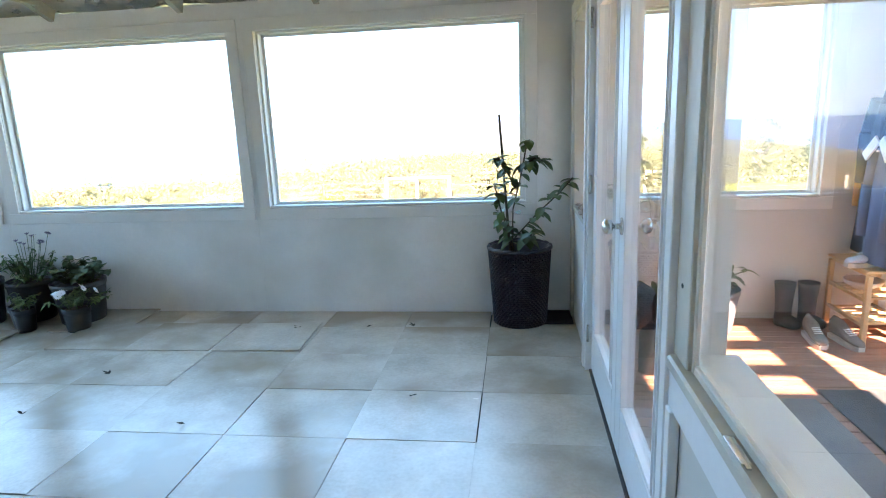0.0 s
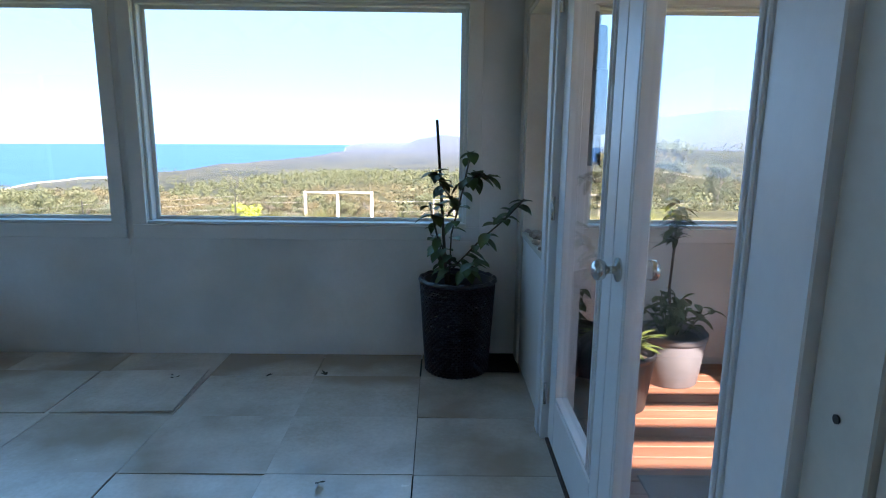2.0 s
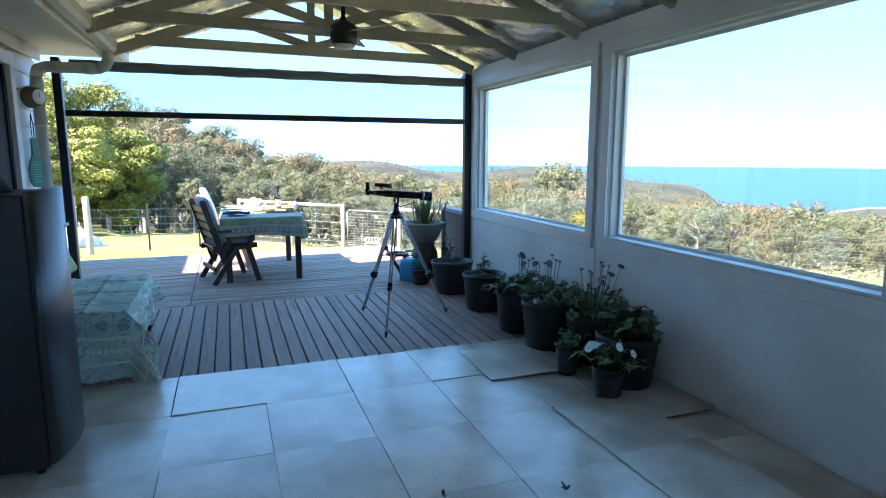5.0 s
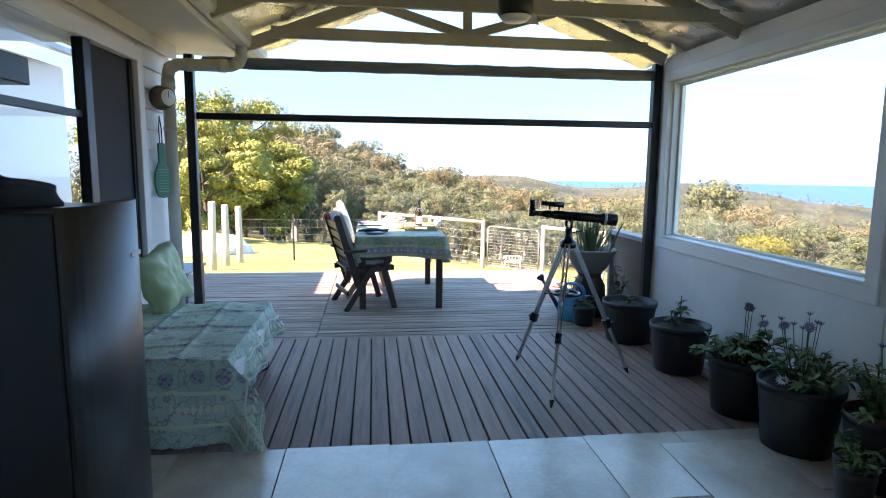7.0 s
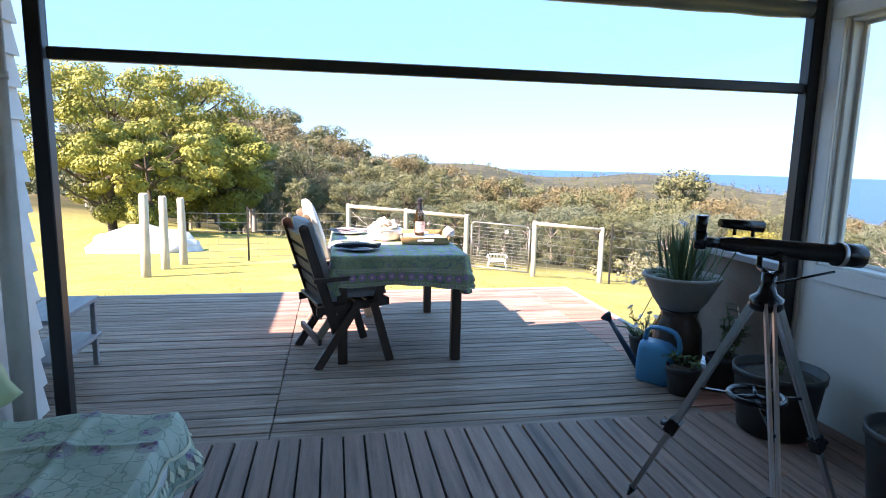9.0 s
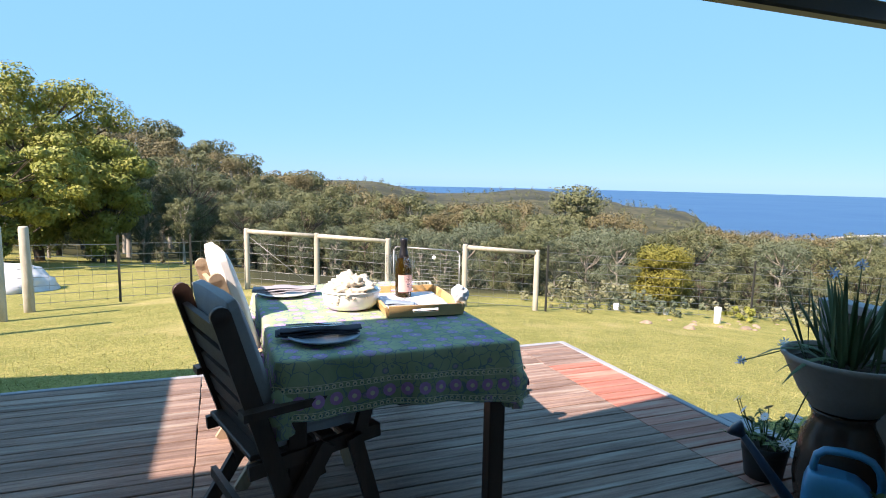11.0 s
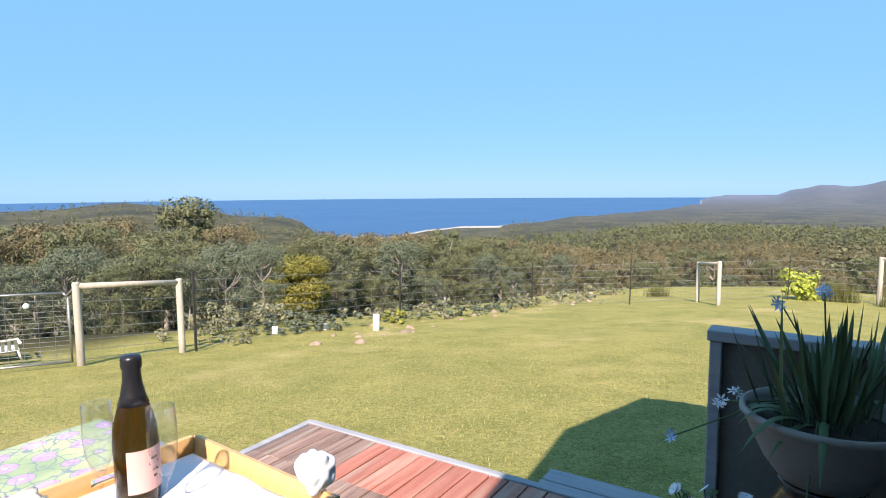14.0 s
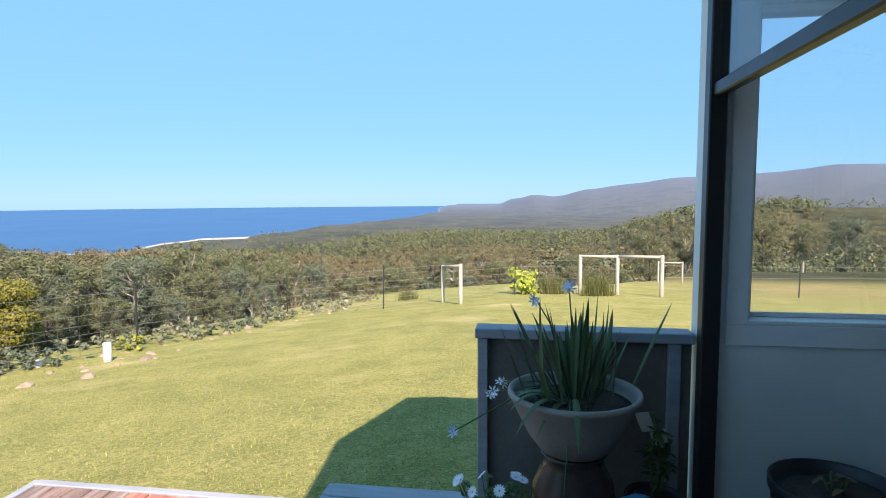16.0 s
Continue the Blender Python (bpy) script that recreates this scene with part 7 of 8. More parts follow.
# day bed with a printed throw and a pillow
db = thing("day_bed", "low day bed on castors covered by a printed throw", "bed", (-5.04, 0.80, FZ))
part("base", block((-0.60, -0.46, 0.14), (0.60, 0.42, 0.26), 0.01), M_CREAM, db)
bm = cushion_mesh(1.24, 0.92, 0.20, 9, 12)
bmesh.ops.translate(bm, verts=bm.verts[:], vec=(0, -0.02, 0.345))
part("mattress", bm, M_CUSHW, db)
for sx in (-1, 1):
    for y in (-0.40, 0.36):
        bm = bmesh.new()
        tube(bm, (sx * 0.52 - 0.015, y, 0.04), (sx * 0.52 + 0.015, y, 0.04), 0.04, n=14)
        tube(bm, (sx * 0.52, y, 0.05), (sx * 0.52, y, 0.139), 0.015, n=8)
        part("castor", bm, M_BLACK, db)
M_THROW = cloth_material("printed_throw_cotton", (0.34, 0.45, 0.37), (0.52, 0.62, 0.54), (0.24, 0.12, 0.26), (0.22, 0.32, 0.25), 8.5)
th = thing("throw", "sage green block-printed throw spread over the day bed", "throw", (-5.04, 0.80, FZ))
bm = bmesh.new()
nx, ny = 190, 150


def throw_point(u, v):
    x, y = -0.68 + 1.72 * u, -0.44 + 1.32 * v
    z = 0.455 + 0.010 * noise.noise((x * 5, y * 5, 1)) + 0.004 * math.sin(y * 14)
    for c in (-0.36, 0.02, 0.40):
        z += 0.009 * math.exp(-((x - c) / 0.016) ** 2)
    for c in (-0.12, 0.16):
        z += 0.009 * math.exp(-((y - c - 0.01 * math.sin(x * 4)) / 0.016) ** 2)
    px, py = x, y
    if x > 0.62:
        d = x - 0.62
        px, z = 0.62 + 0.06 * min(1, d * 3) + 0.035 * math.sin(y * 11) * min(1, d * 3) + 0.03 * noise.noise((y * 3, d * 4, 7)), z - min(d * 0.98, 0.42)
    if y > 0.41:
        d = y - 0.41
        py = 0.41 + 0.05 * min(1, d * 3) + (0.030 * math.sin(x * 10) + 0.02 * math.sin(x * 23)) * min(1, d * 3) + (0.10 * min(1, d * 2.2) if x > 0.62 else 0)
        z = z - d * 0.55 * (0.72 + 0.35 * min(1, max(0, x + 0.2)))
    if px < -0.6:
        z -= (-0.6 - px) * 0.8
    return Vector((px, py, max(0.012, z)))


rows = [[bm.verts.new(throw_point(i / nx, j / ny)) for j in range(ny + 1)] for i in range(nx + 1)]
for i in range(nx):
    for j in range(ny):
        bm.faces.new((rows[i][j], rows[i + 1][j], rows[i + 1][j + 1], rows[i][j + 1])).smooth = True
tp = part("cloth", bm, M_THROW, th)
tp.modifiers.new("thick", "SOLIDIFY").thickness = 0.004
for f in (0.78, 0.93):
    bm = bmesh.new()
    prev = None
    for j in range(121):
        a, b = throw_point(j / 120, f), throw_point(j / 120, f + 0.018)
        o = Vector((0.002, 0.006, 0.004))
        cur = (bm.verts.new(a + o), bm.verts.new(b + o))
        if prev:
            bm.faces.new((prev[0], cur[0], cur[1], prev[1]))
        prev = cur
    part("border_line", bm, M_BAND, th)
bm = bmesh.new()
for k in range(44):
    c = throw_point((k + 0.5) / 44, 0.862)
    d = throw_point((k + 0.5) / 44, 0.89) - c
    e = throw_point((k + 0.9) / 44, 0.862) - c
    d, e = d.normalized() * 0.024, e.normalized() * 0.015
    o = Vector((0.002, 0.006, 0.004))
    bm.faces.new([bm.verts.new(c + o + q) for q in (-d, e, d, -e)])
tagged(part("border_motif", bm, M_BAND, th), kind="stuff")
# the same border along the end that hangs beside the refrigerator
def end_point(f, v):
    return throw_point(f, v) + Vector((0.007, 0.002, 0.003))


for f in (0.845, 0.935):
    bm = bmesh.new()
    prev = None
    for j in range(101):
        v = 0.93 * j / 100
        cur = (bm.verts.new(end_point(f, v)), bm.verts.new(end_point(f + 0.010, v)))
        if prev:
            bm.faces.new((prev[0], prev[1], cur[1], cur[0]))
        prev = cur
    part("border_line", bm, M_BAND, th)
bm = bmesh.new()
for k in range(38):
    v = 0.93 * (k + 0.5) / 38
    c = end_point(0.895, v)
    d, e = (end_point(0.915, v) - c).normalized() * 0.024, (end_point(0.895, v + 0.01) - c).normalized() * 0.013
    bm.faces.new([bm.verts.new(c + q) for q in (-d, e, d, -e)])
tagged(part("border_motif", bm, M_BAND, th), kind="stuff")
bm = cushion_mesh(0.36, 0.36, 0.17, 12, 22)
for v in bm.verts:
    q = abs(v.co.x * v.co.y) / 0.033
    v.co *= 1 + 0.16 * q ** 2
    v.co.z += 0.022 * noise.noise(v.co * 9) + 0.012 * noise.noise(v.co * 21)
solid("pillow", bm, surf("sage_satin_cushion", (0.36, 0.44, 0.22), (0.47, 0.55, 0.31), 3, 0.45, 0.12, 140), "sage green square cushion leaning on the wall", "cushion", at=pose(-5.54, 0.55, 0.632, 71, 0, 166) @ Matrix.Rotation(0.2, 4, "Z"))

# thermometer dial, fly swatter
dl = thing("thermometer_dial", "round brass-rimmed dial hung on the weatherboards", "thermometer", (-6.235, HOUSE_Y + 0.055, 1.85), -34)
bm = bmesh.new()
lathe(bm, [(0.086, 0), (0.09, 0.012), (0.078, 0.03), (0.074, 0.085), (0.066, 0.095), (0.06, 0.09)], 28)
bmesh.ops.rotate(bm, verts=bm.verts[:], matrix=Matrix.Rotation(-math.pi / 2, 3, "X"))
part("case", bm, plain("dull_brass", (0.16, 0.12, 0.07), 0.35, 0.9), dl)
bm = bmesh.new()
lathe(bm, [(0.060, 0.0955), (0.058, 0.098), (0.0, 0.0985)], 24)
bmesh.ops.rotate(bm, verts=bm.verts[:], matrix=Matrix.Rotation(-math.pi / 2, 3, "X"))
part("face", bm, plain("white_dial", (0.8, 0.8, 0.8), 0.4), dl)
bm = bmesh.new()
cuboid(bm, (-0.002, 0.0988, -0.004), (0.002, 0.100, 0.045))
part("needle", bm, M_BLACK, dl)
M_GREEN = plain("green_plastic", (0.01, 0.20, 0.11), 0.45)
sw = thing("fly_swatter", "green slotted paddle hanging on a dark cord", "swatter", (-6.21, HOUSE_Y + 0.05, 1.12), -30)
bm = bmesh.new()
prof = [(0.0, 0.0), (0.035, 0.008), (0.058, 0.04), (0.068, 0.09), (0.068, 0.15), (0.058, 0.20), (0.040, 0.24), (0.028, 0.265), (0.026, 0.40), (0.0, 0.405)]
front = [bm.verts.new((s * x, 0.018, z)) for s, rng_ in ((1, prof), (-1, prof[-2:0:-1])) for x, z in rng_]
back = [bm.verts.new((v.co.x, 0.0, v.co.z)) for v in front]
bm.faces.new(front), bm.faces.new(back[::-1])
for i in range(len(front)):
    k = (i + 1) % len(front)
    bm.faces.new((front[i], back[i], back[k], front[k]))
part("paddle", bm, M_GREEN, sw)
for k in range(9):
    part("slot_rib", block((-0.042, 0.0185, 0.045 + k * 0.02), (0.042, 0.021, 0.051 + k * 0.02), 0.001), plain("pale_green_rib", (0.10, 0.42, 0.27), 0.5), sw)
bm = bmesh.new()
path_tube(bm, [(-0.01, 0.01, 0.39), (-0.012, 0.008, 0.50), (0.0, 0.006, 0.60), (0.012, 0.008, 0.50), (0.01, 0.01, 0.39)], 0.004, 6)
part("cord", bm, M_BLACK, sw)

# ceiling fan under the ridge
fan = thing("ceiling_fan", "dark ceiling fan with pale timber blades and a lamp", "fan", (-4.75, RIDGE_Y, 2.12))
bm = bmesh.new()
lathe(bm, [(0.0, 0.03), (0.08, 0.03), (0.095, 0.045), (0.095, 0.15), (0.07, 0.175), (0.03, 0.19), (0.016, 0.22), (0.016, 0.30)], 28)
part("motor", bm, M_BLACK, fan, "dark motor housing")
bm = bmesh.new()
tube(bm, (0, 0, 0.29), (0, 0, 0.80), 0.013, n=10)
part("downrod", bm, M_BLACK, fan)
bm = bmesh.new()
lathe(bm, [(0.0, 0.0), (0.06, 0.006), (0.085, 0.03)], 24)
part("lamp_diffuser", bm, plain("opal_diffuser", (0.75, 0.72, 0.62), 0.4), fan, "opal lamp diffuser")
for k in range(3):
    a = radians(120 * k + 35)
    bm = bmesh.new()
    d, s = Vector((math.cos(a), math.sin(a), 0)), Vector((-math.sin(a), math.cos(a), 0.2)).normalized()
    prev = None
    for i in range(9):
        f = i / 8
        c = d * (0.09 + 0.46 * f) + Vector((0, 0, 0.12))
        wv = 0.05 + 0.055 * math.sin(math.pi * (0.15 + 0.75 * f))
        cur = [bm.verts.new(c + s * wv * q + Vector((0, 0, e))) for q, e in ((-0.5, -0.003), (0.5, -0.003), (0.5, 0.003), (-0.5, 0.003))]
        if prev:
            for j in range(4):
                bm.faces.new((prev[j], prev[(j + 1) % 4], cur[(j + 1) % 4], cur[j]))
        else:
            bm.faces.new(cur[::-1])
        prev = cur
    bm.faces.new(prev)
    part("blade", bm, M_TIMBER, fan)

# low shelf outside beyond the post, with a few pots
ls = thing("low_bench", "small weathered two-tier bench outside the post", "bench", (-7.3, 0.12, DZ))
for z in (0.18, 0.42):
    part("board", block((-0.3, -0.14, z), (0.3, 0.14, z + 0.025), 0.003), M_CAP, ls)
for x in (-0.27, 0.24):
    for y in (-0.13, 0.10):
        part("leg", block((x, y, 0), (x + 0.03, y + 0.03, 0.419), 0.003), M_CAP, ls)
# leaf litter
rng = random.Random(2)
M_LITTER = plain("dry_leaf", (0.05, 0.035, 0.022), 0.9)
for k, (x, y) in enumerate(((-1.05, 3.93), (-1.62, 2.55), (-1.55, 3.9), (-2.55, 2.6), (-0.72, 3.95), (-2.42, 3.1), (-0.55, 2.9))):
    bm = bmesh.new()
    for j in range(3):
        a = rng.uniform(0, 6.28)
        leaf_blade(bm, (0, 0, 0.006), (math.cos(a), math.sin(a), 0.25), rng.uniform(0.025, 0.045), 0.014, -0.2, Vector((0, 0, 1)), 4, 0.3)
    solid("dry_leaf", bm, M_LITTER, "dry curled leaf on the floor sheets", "leaf", "leaf litter", at=pose(x, y, 0.003))

# ---- porch beyond the glazed doors ----
PX0, PX1, PZ = SIDE_X + 0.122, 2.60, -0.05
M_PDECK = surf("red_brown_porch_boards", (0.22, 0.085, 0.045), (0.36, 0.16, 0.09), 2.5, 0.6, 0.3, 60, stretch=(1, 14, 1), vary=0.15)
# near-black slab carries the shade between the porch boards in its colour
solid("floor_porch", block((PX0, -2.4, -0.3), (3.2, WALL_Y - 0.001, PZ - 0.022), 0), M_VOID, "near-black slab coloured as the shade under the porch boards", "floor", kind="structure")
wall_with("wall_porch_east", "y", (PX1, -2.4, -0.3), (PX1 + 0.12, WALL_Y - 0.001, 2.36), [(2.85, 3.77, PZ, 2.06), (0.2, 2.1, 0.9, 2.1), (-1.8, -0.1, 0.9, 2.1)], M_WALL, "white painted porch wall")
solid("ceiling_porch", block((PX0, 1.85, 2.36), (PX1 + 0.12, WALL_Y - 0.001, 2.40), 0), M_WALL, "white lined porch ceiling", "ceiling", kind="structure")
pd = thing("door_2", "white glazed porch door, closed, sunlit garden beyond", "door", (PX1, 0, PZ), kind="structure")
for lo, hi in (((-0.02, 3.70, 0.0), (0.12, 3.765, 2.10)), ((-0.02, 2.855, 0.0), (0.12, 2.90, 2.10)), ((-0.02, 2.90, 2.04), (0.12, 3.70, 2.10))):
    part("jamb", block(lo, hi, 0.003), M_DOOR, pd)
for lo, hi in (((0.01, 3.57, 0.01), (0.05, 3.69, 2.03)), ((0.01, 2.91, 0.01), (0.05, 3.03, 2.03)), ((0.01, 3.03, 0.01), (0.05, 3.57, 0.25)), ((0.01, 3.03, 1.92), (0.05, 3.57, 2.03))):
    part("door_leaf", block(lo, hi, 0.004), M_DOOR, pd)
part("pane", block((0.028, 3.03, 0.25), (0.032, 3.57, 1.92), 0), M_GLASS, pd, "clear glass pane").visible_shadow = False
for i, (a, b) in enumerate(((0.2, 2.1), (-1.8, -0.1))):
    pw = thing("window_%d" % (8 + i), "white framed porch window", "window", (PX1, 0, 0), kind="structure")
    frame_y(pw, a, b, 0.9, 2.1, -0.01, 0.12, 0.04, M_TRIM)
    part("pane", block((0.05, a + 0.04, 0.94), (0.054, b - 0.04, 2.06), 0), M_GLASS, pw, "clear glass pane").visible_shadow = False

# the gap beside this ceiling piece is added to drop sun onto the boards
solid("ceiling_porch_side", block((PX0, 0.7, 2.36), (1.78, 1.85, 2.40), 0), M_WALL, "white lined porch ceiling", "ceiling", kind="structure")
# unseen battens added across the gap to break its sun into bands
for y in (0.75, 1.12, 1.5):
    solid("porch_sun_batten", block((1.78, y - 0.03, 2.30), (PX1 + 0.1, y + 0.03, 2.42), 0.004), M_TRIM, "unseen white batten added to band the sun in the porch", "rafter", "porch rafters")
solid("ceiling_porch_end", block((PX0, -2.4, 2.36), (PX1 + 0.12, 0.7, 2.40), 0), M_WALL, "white lined porch ceiling", "ceiling", kind="structure")

# shoe rack
M_BAMBOO = surf("pale_bamboo_rack", (0.52, 0.34, 0.16), (0.66, 0.46, 0.24), 4, 0.45, 0.1, 60, stretch=(6, 6, 1))
rk = thing("hall_stand", "bamboo hall stand with slatted shoe shelves and coat rail", "hall stand", (2.25, 4.045, PZ), 90)
for x in (-0.225, 0.225):
    part("back_post", block((x - 0.014, -0.188, 0), (x + 0.014, -0.160, 1.76), 0.004), M_BAMBOO, rk)
part("coat_rail", block((-0.21, -0.184, 1.66), (0.21, -0.164, 1.74), 0.004), M_BAMBOO, rk)
part("seat_board", block((-0.24, -0.157, 0.458), (0.24, 0.15, 0.473), 0.004), M_BAMBOO, rk)
for x in (-0.222, 0.222):
    for y in (-0.14, 0.13):
        part("leg", block((x - 0.016, y - 0.016, 0), (x + 0.016, y + 0.016, 0.44), 0.004), M_BAMBOO, rk)
for z in (0.12, 0.28, 0.445):
    for y in (-0.14, 0.13):
        part("rail", block((-0.205, y - 0.012, z - 0.012), (0.205, y + 0.012, z + 0.012), 0.003), M_BAMBOO, rk)
    for k in range(6):
        x = -0.17 + k * 0.068
        part("slat", block((x - 0.016, -0.127, z - 0.006), (x + 0.016, 0.117, z + 0.006), 0.002), M_BAMBOO, rk)
bm = bmesh.new()
lathe(bm, [(0.05, 0), (0.10, 0.03), (0.115, 0.06), (0.105, 0.06), (0.0, 0.015)], 28)
solid("bowl", bm, plain("cream_bowl", (0.62, 0.58, 0.50), 0.4), "cream bowl standing on the shoe rack", "bowl", at=pose(2.23, 4.08, PZ + 0.287))


def shoe(at, turn, body, label, tall=0.11):
    s = thing("shoe", label, "shoe", at, turn, "shoes on the porch floor")
    bm = bmesh.new()
    rings = []
    secs = [(-0.13, 0.030, tall), (-0.10, 0.036, tall), (-0.04, 0.038, tall * 0.95), (0.0, 0.040, 0.085), (0.06, 0.044, 0.065), (0.11, 0.040, 0.055), (0.14, 0.02, 0.04)]
    for y, hw, h in secs:
        rings.append([bm.verts.new((hw * math.cos(a) * (0.72 if math.sin(a) > 0.5 else 1), y, 0.025 + max(0.0, (h - 0.02) * (0.5 + 0.5 * math.sin(a))))) for a in (6.283 * i / 14 for i in range(14))])
    for a, b in zip(rings, rings[1:]):
        for i in range(14):
            bm.faces.new((a[i], a[(i + 1) % 14], b[(i + 1) % 14], b[i])).smooth = True
    bm.faces.new(rings[0][::-1]), bm.faces.new(rings[-1])
    part("upper", bm, body, s)
    bm = bmesh.new()
    lo = [bm.verts.new((w * sgn, y, 0)) for sgn, sec in ((1, secs), (-1, secs[::-1])) for y, w, h in sec]
    hi = [bm.verts.new((v.co.x * 1.04, v.co.y * 1.02, 0.028)) for v in lo]
    bm.faces.new(lo[::-1]), bm.faces.new(hi)
    for i in range(len(lo)):
        k = (i + 1) % len(lo)
        bm.faces.new((lo[i], lo[k], hi[k], hi[i]))
    part("sole", bm, plain("pale_sole", (0.5, 0.48, 0.44), 0.8), s)
    bm = bmesh.new()
    for k in range(4):
        y = 0.0 + k * 0.017
        tube(bm, (-0.025, y, 0.095 - k * 0.006), (0.025, y + 0.008, 0.095 - k * 0.006), 0.004, n=5)
    part("laces", bm, plain("white_laces", (0.6, 0.6, 0.58), 0.9), s)
    return s


M_SHOE = surf("tan_grey_suede", (0.15, 0.13, 0.11), (0.26, 0.225, 0.19), 12, 0.9, 0.3, 120)
shoe((1.86, 3.86, PZ), 175, M_SHOE, "worn tan hiking shoe with white laces", 0.14)
shoe((2.03, 3.83, PZ), 188, M_SHOE, "worn tan hiking shoe beside its pair", 0.14)
shoe((2.16, 3.93, PZ + 0.474), 100, plain("white_canvas", (0.55, 0.6, 0.68), 0.9), "pale blue canvas shoe on the rack", 0.07)
# dark gumboots against the wall
for x in (1.80, 1.95):
    bt_ = thing("gumboot", "dark rubber gumboot standing by the porch wall", "boot", (x, 4.18, PZ), 10 * x, "gumboots by the wall")
    bm = bmesh.new()
    lathe(bm, [(0.05, 0.0), (0.055, 0.02), (0.052, 0.12), (0.062, 0.26), (0.068, 0.30), (0.062, 0.30), (0.0, 0.2)], 18)
    part("shaft", bm, M_PLAST, bt_)
    bm = bmesh.new()
    bmesh.ops.create_icosphere(bm, subdivisions=3, radius=1)
    for v in bm.verts:
        v.co = Vector((v.co.x * 0.05, -0.06 + v.co.y * 0.10, max(0, 0.04 + v.co.z * 0.045)))
    part("foot", bm, M_PLAST, bt_)

# coats on the wall
def coat(at, w, h, material, label, seed, collar=None, turn=0):
    c = thing("coat", label, "coat", at, turn, "coats on the porch wall")
    bm = bmesh.new()
    n, m = 30, 18
    rows = []
    for j in range(m + 1):
        f = j / m
        half = w * (0.16 + 0.34 * min(1, f * 3.5) ** 0.7 + 0.06 * f) 
        row = []
        for i in range(n):
            a = 6.283 * i / n
            fold = 1 + (0.16 * math.sin(5 * a + seed) + 0.08 * math.sin(9 * a + seed * 2 + f * 3)) * f
            row.append(bm.verts.new((half * math.cos(a) * fold, -0.075 + 0.065 * math.sin(a) * fold * (0.6 + 0.4 * f), -h * f)))
        rows.append(row)
    for a, b in zip(rows, rows[1:]):
        for i in range(n):
            bm.faces.new((a[i], a[(i + 1) % n], b[(i + 1) % n], b[i])).smooth = True
    bm.faces.new(rows[0])
    part("body", bm, material, c)
    for s in (-1, 1):
        bm = bmesh.new()
        pts = [Vector((s * w * 0.36, -0.08, -0.09)), Vector((s * w * 0.50, -0.09, -0.3)), Vector((s * w * 0.50, -0.10, -0.62))]
        for q0, q1 in zip(pts, pts[1:]):
            tube(bm, q0, q1, 0.055, 0.05, 12)
        for v in bm.verts:
            v.co += Vector((0.012 * noise.noise(v.co * 14), 0.012 * noise.noise(v.co * 11), 0))
        part("sleeve", bm, material, c)
    if collar:
        bm = bmesh.new()
        for s in (-1, 1):
            bar(bm, (s * 0.02, -0.14, -0.02), (s * 0.12, -0.15, -0.13), 0.06, 0.012, (0, 1, 0))
        part("collar", bm, collar, c, "pale collar")
    return c


M_NAVY = surf("navy_coat_cloth", (0.012, 0.016, 0.03), (0.03, 0.038, 0.06), 4, 0.85, 0.3, 120)
M_DENIM = surf("denim_blue_cloth", (0.05, 0.09, 0.18), (0.12, 0.18, 0.30), 5, 0.85, 0.3, 150)
M_YEL = surf("ochre_raincoat", (0.45, 0.24, 0.03), (0.60, 0.34, 0.06), 4, 0.5, 0.2, 40)
coat((2.38, 4.20, 1.36), 0.24, 0.92, M_YEL, "ochre raincoat hanging at the back of the coats", 1, turn=-90)
coat((2.36, 4.06, 1.52), 0.42, 1.07, M_NAVY, "long navy coat hanging on the hall stand", 2, turn=-90)
coat((2.38, 3.93, 1.70), 0.34, 1.24, M_NAVY, "dark hooded jacket hanging on the hall stand", 3, turn=-90)
coat((2.27, 3.90, 1.22), 0.24, 0.77, M_DENIM, "blue denim jacket with a pale lining hanging in front", 4, plain("pale_lining", (0.7, 0.72, 0.75), 0.9), turn=-90)
coat((0.62, 4.02, 1.98), 0.20, 0.78, M_NAVY, "dark garment hanging beside the small window", 6, turn=90)

# porch plants
M_GREYPOT = surf("grey_plastic_pot", (0.16, 0.16, 0.165), (0.22, 0.22, 0.225), 5, 0.5, 0.05, 60)
PORCH = "potted plants in the porch"
p = thing("potted_plant", "grey pot with a tall leafy shrub in the porch", "potted plant", (1.27, 4.08, PZ), 0, PORCH)
pot_part(p, 0.20, 0.30, M_GREYPOT)
bushy(p, 0.22, 0.27, 0.30, 160, M_LEAFM, 0.08, 31, 14, 0.45)
bm = bmesh.new()
path_tube(bm, [(0, 0, 0.27), (-0.03, 0.01, 0.55), (-0.02, 0, 0.92)], 0.008, 8)
part("trunk", bm, M_STEM, p)
bl = bmesh.new()
rng = random.Random(9)
for k in range(60):
    a = rng.uniform(0, 6.283)
    L = rng.uniform(0.09, 0.15)
    leaf_blade(bl, (-0.02, 0, rng.uniform(0.82, 1.04)), (math.cos(a), math.sin(a), rng.uniform(-0.2, 0.8)), L, L * 0.3, 0.4, Vector((0, 0, 1)), 5, 0.15)
part("foliage", bl, M_LEAFD, p)
p = thing("potted_plant", "black pot of yellow-striped leaves in the porch", "potted plant", (0.86, 3.74, PZ), 0, PORCH)
pot_part(p, 0.19, 0.32, M_PLAST)
bl = bmesh.new()
for k in range(46):
    a = rng.uniform(0, 6.283)
    leaf_blade(bl, (0.05 * math.cos(a), 0.05 * math.sin(a), 0.30), (math.cos(a), math.sin(a), rng.uniform(0.5, 1.6)), rng.uniform(0.16, 0.30), 0.035, 0.4, Vector((0, 0, 1)), 6, 0.2)
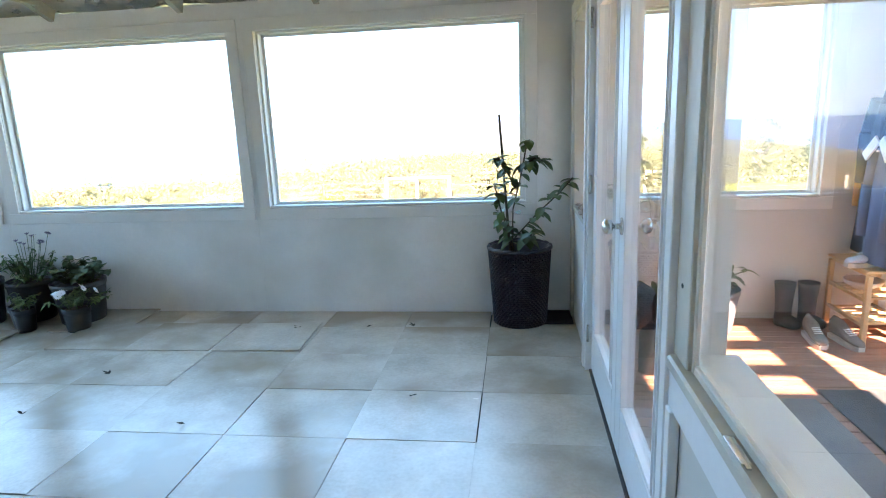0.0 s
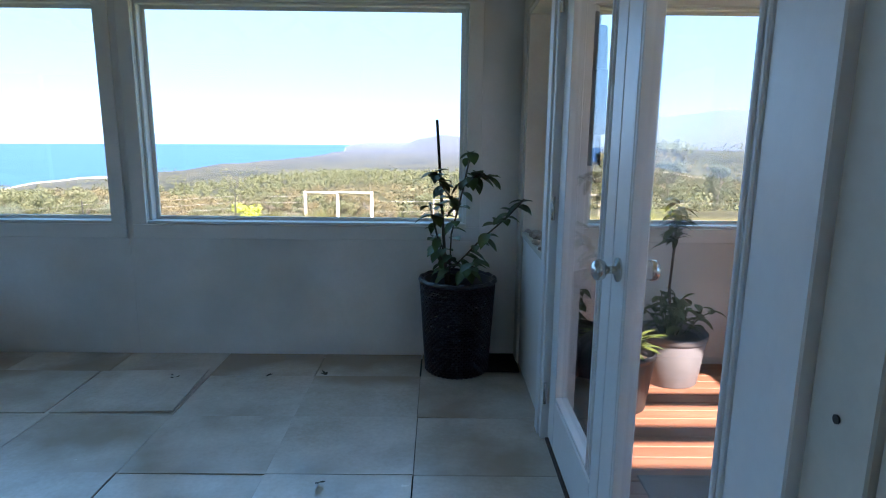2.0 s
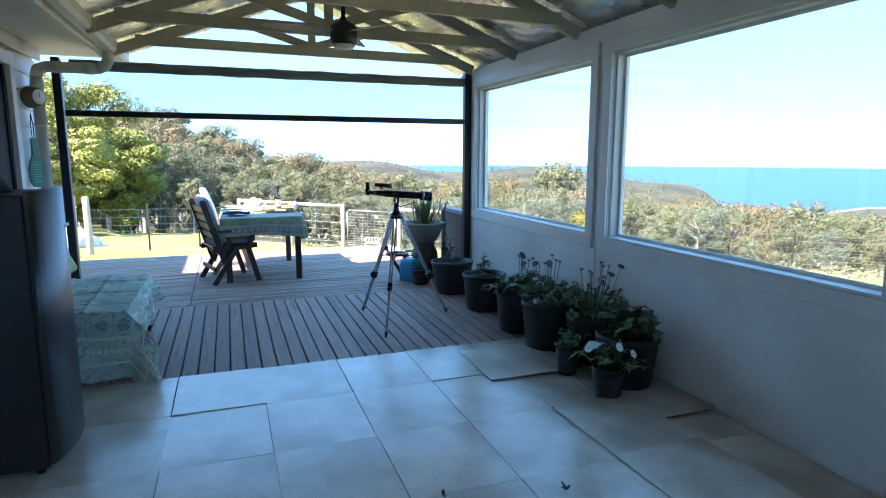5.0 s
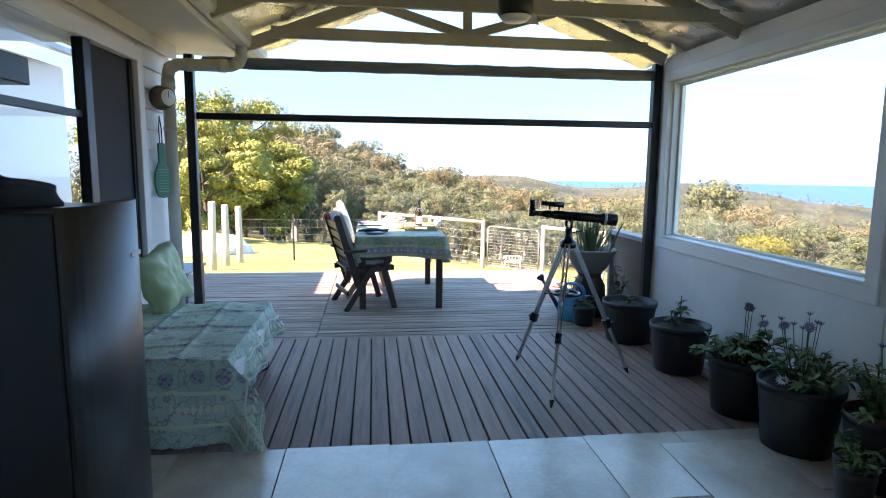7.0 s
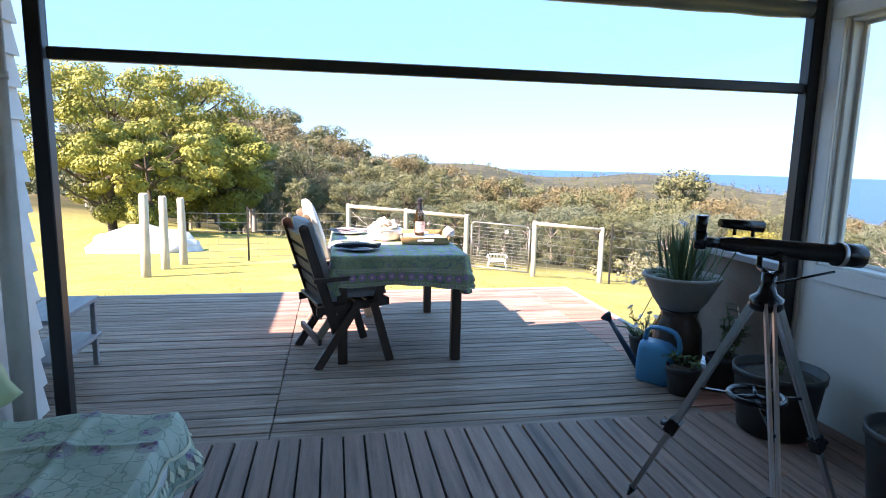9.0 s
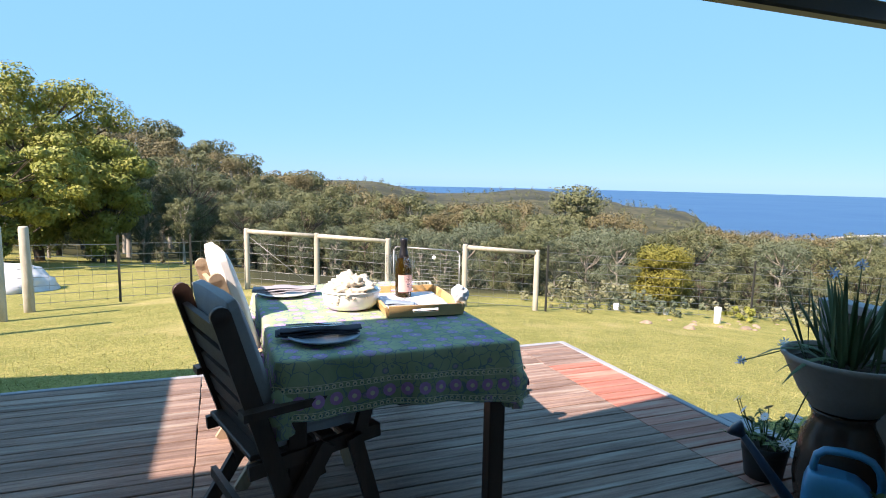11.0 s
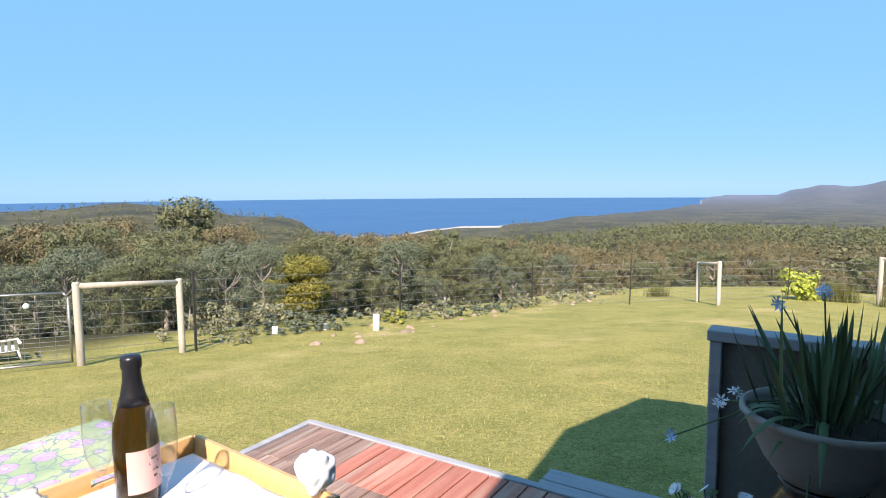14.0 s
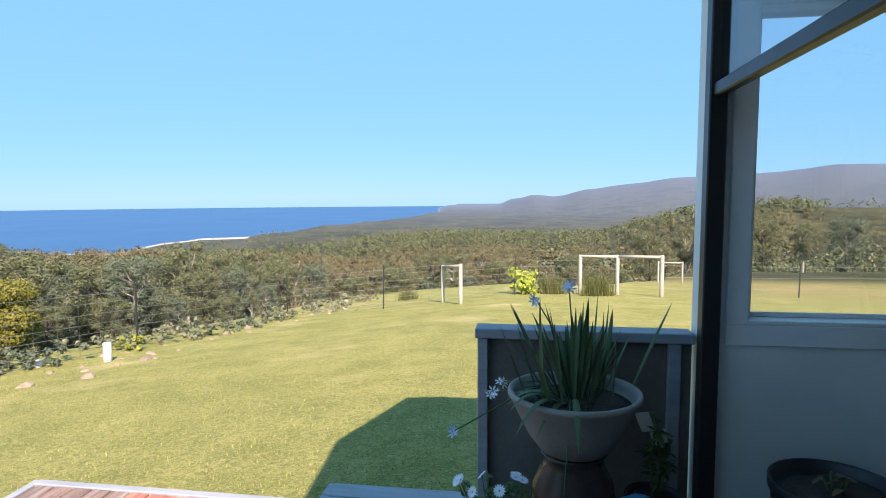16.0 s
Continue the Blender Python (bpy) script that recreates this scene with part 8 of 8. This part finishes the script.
part("foliage", bl, leaf_mat("striped_leaves", (0.05, 0.09, 0.02), (0.16, 0.19, 0.05), 6), p)
p = thing("potted_plant", "black pot with an upright glossy-leaved seedling", "potted plant", (0.72, 4.12, PZ), 0, PORCH)
pot_part(p, 0.17, 0.30, M_PLAST)
bushy(p, 0.12, 0.27, 0.40, 60, M_LEAFD, 0.09, 33, 6, 0.45)

# elephant figure
bm = bmesh.new()
for c, s in (((0, 0, 0.34), (0.13, 0.19, 0.15)), ((0, -0.20, 0.40), (0.095, 0.10, 0.115))):
    bmesh.ops.create_icosphere(bm, subdivisions=3, radius=1, matrix=Matrix.Translation(c) @ Matrix.Diagonal((*s, 1)))
for x in (-0.075, 0.075):
    for y in (-0.11, 0.11):
        tube(bm, (x, y, 0), (x, y, 0.30), 0.055, 0.06, 14)
path_tube(bm, [(0, -0.28, 0.40), (0, -0.34, 0.30), (0, -0.35, 0.18), (0, -0.33, 0.10)], 0.035, 12)
for s in (-1, 1):
    bmesh.ops.create_icosphere(bm, subdivisions=2, radius=1, matrix=Matrix.Translation((s * 0.11, -0.17, 0.40)) @ Matrix.Diagonal((0.022, 0.07, 0.095, 1)))
for f in bm.faces:
    f.smooth = True
solid("elephant_statue", bm, surf("dark_carved_stone", (0.025, 0.022, 0.02), (0.06, 0.055, 0.05), 6, 0.6, 0.2, 60), "dark carved elephant figure on the porch floor", "statue", at=pose(0.70, 3.50, PZ, 0, 0, -15))
# mats on the porch floor
M_MAT = surf("dark_coir_mat", (0.03, 0.03, 0.032), (0.07, 0.068, 0.065), 20, 1.0, 0.8, 200)
solid("door_mat", block((1.55, 2.55, PZ + 0.001), (2.5, 3.15, PZ + 0.014), 0.004), M_MAT, "dark grey coir door mat", "mat")
solid("floor_rug", block((0.75, 2.0, PZ + 0.001), (1.5, 3.05, PZ + 0.009), 0.003), surf("grey_rug", (0.10, 0.095, 0.09), (0.17, 0.16, 0.15), 9, 1.0, 0.5, 160), "flat grey rug inside the porch", "rug")

# ---- floor pieces ----
def slab_mesh(name, lx, ly, t, material, bevel=0.003):
    return mesh_of(name, block((-lx / 2, -ly / 2, -t), (lx / 2, ly / 2, 0), bevel), material)


rnd = random.Random(17)
fl = tagged(new("floor_sheets"), "pale stone-coloured floor sheets laid loose over the deck", "floor", kind="structure")
full = slab_mesh("sheet", 0.5955, 0.4938, 0.008, M_BOARD, 0.0008)
shortm = slab_mesh("sheet_cut", 0.594, 0.345, 0.008, M_BOARD, 0.0015)
for i in range(8):
    x = -4.065 + 0.597 * i
    for j in range(14):
        y = 3.71 - 0.495 * j
        if y < 0.35 and x < -1.2:
            continue
        o = new("sheet", full)
        o.parent = fl
        lift = rnd.choice((0, 0, 0, 0.002, 0.004))
        o.matrix_basis = pose(x + rnd.uniform(-0.003, 0.003), y + rnd.uniform(-0.003, 0.003), lift - 0.001 * (i % 2), rnd.uniform(-0.2, 0.2), rnd.uniform(-0.15, 0.15), rnd.uniform(-0.15, 0.15))
    o = new("sheet", shortm)
    o.parent = fl
    o.matrix_basis = pose(x + (-0.006 if i < 7 else 0.0), 4.133, -0.003, 0, 0, rnd.uniform(-0.3, 0.3))
# loose sheets lying over the others
for x, y, a, rx, ry in ((-3.14, 4.055, 1.0, 0.5, -0.5), (-3.93, 3.565, -1.5, 0.9, -0.6), (-1.69, 3.735, 1.5, 1.0, -0.7), (-2.87, 3.715, 0.6, 0.5, 0.5), (-2.30, 3.72, 0.8, 0.9, 0.4)):
    o = new("sheet", full)
    o.parent = fl
    o.matrix_basis = pose(x, y, 0.0135, rx, ry, a)

dk = tagged(new("deck_inner"), "grey-brown hardwood decking with dark gaps", "decking", kind="structure")
bl_ = mesh_of("plank", block((-0.985, -0.0455, -0.022), (0.985, 0.0455, 0), 0.003), M_DECK)
k = 0
y = 0.33
while y < 4.29:
    o = new("plank", bl_)
    o.parent = dk
    o.matrix_basis = pose(-5.325 + rnd.uniform(-0.004, 0.004), y, FZ + rnd.uniform(-0.0015, 0.0015), 0, 0, rnd.uniform(-0.08, 0.08))
    y += 0.1005
dk = tagged(new("deck_outer"), "weathered deck boards laid across, some stained red", "decking", kind="structure")
la = mesh_of("plank", block((-0.0455, -1.475, -0.028), (0.0455, 1.475, 0), 0.003), M_DECK2)
lb = mesh_of("plank", block((-0.0455, -1.17, -0.028), (0.0455, 1.17, 0), 0.003), M_DECK2)
lc = mesh_of("plank", block((-0.0455, -0.205, -0.028), (0.0455, 0.205, 0), 0.003), M_DECKRED)
lw = mesh_of("plank", block((-0.0455, -0.205, -0.028), (0.0455, 0.205, 0), 0.003), M_DECK2)
x = -6.37
i = 0
while x > -9.45:
    for me, yc in ((la, -0.045), (lb, 2.605), (lc if x > -9.0 else lw, 3.98)):
        o = new("plank", me)
        o.parent = dk
        o.matrix_basis = pose(x + rnd.uniform(-0.002, 0.002), yc + rnd.uniform(-0.002, 0.002), DZ + rnd.uniform(-0.002, 0.002), 0, 0, rnd.uniform(-0.06, 0.06))
    x -= 0.0985
    i += 1
solid("deck_edge_board", block((-9.50, 4.19, -0.16), (-6.45, 4.235, DZ + 0.004), 0.004), M_CAP, "pale weathered edge board of the deck", "edge board", kind="structure")
solid("deck_edge_board", block((-9.53, -1.55, -0.2), (-9.49, 4.235, DZ), 0.004), M_CAP, "weathered edge board along the deck's end", "edge board", kind="structure")
# porch boards
dk = tagged(new("deck_porch"), "red-brown porch boards, sunlit", "decking", kind="structure")
lp = mesh_of("plank", block((-1.035, -0.044, -0.02), (1.035, 0.044, 0), 0.003), M_PDECK)
y = -2.3
while y < 4.29:
    o = new("plank", lp)
    o.parent = dk
    o.matrix_basis = pose(1.56, y, PZ + rnd.uniform(-0.001, 0.001))
    y += 0.0925
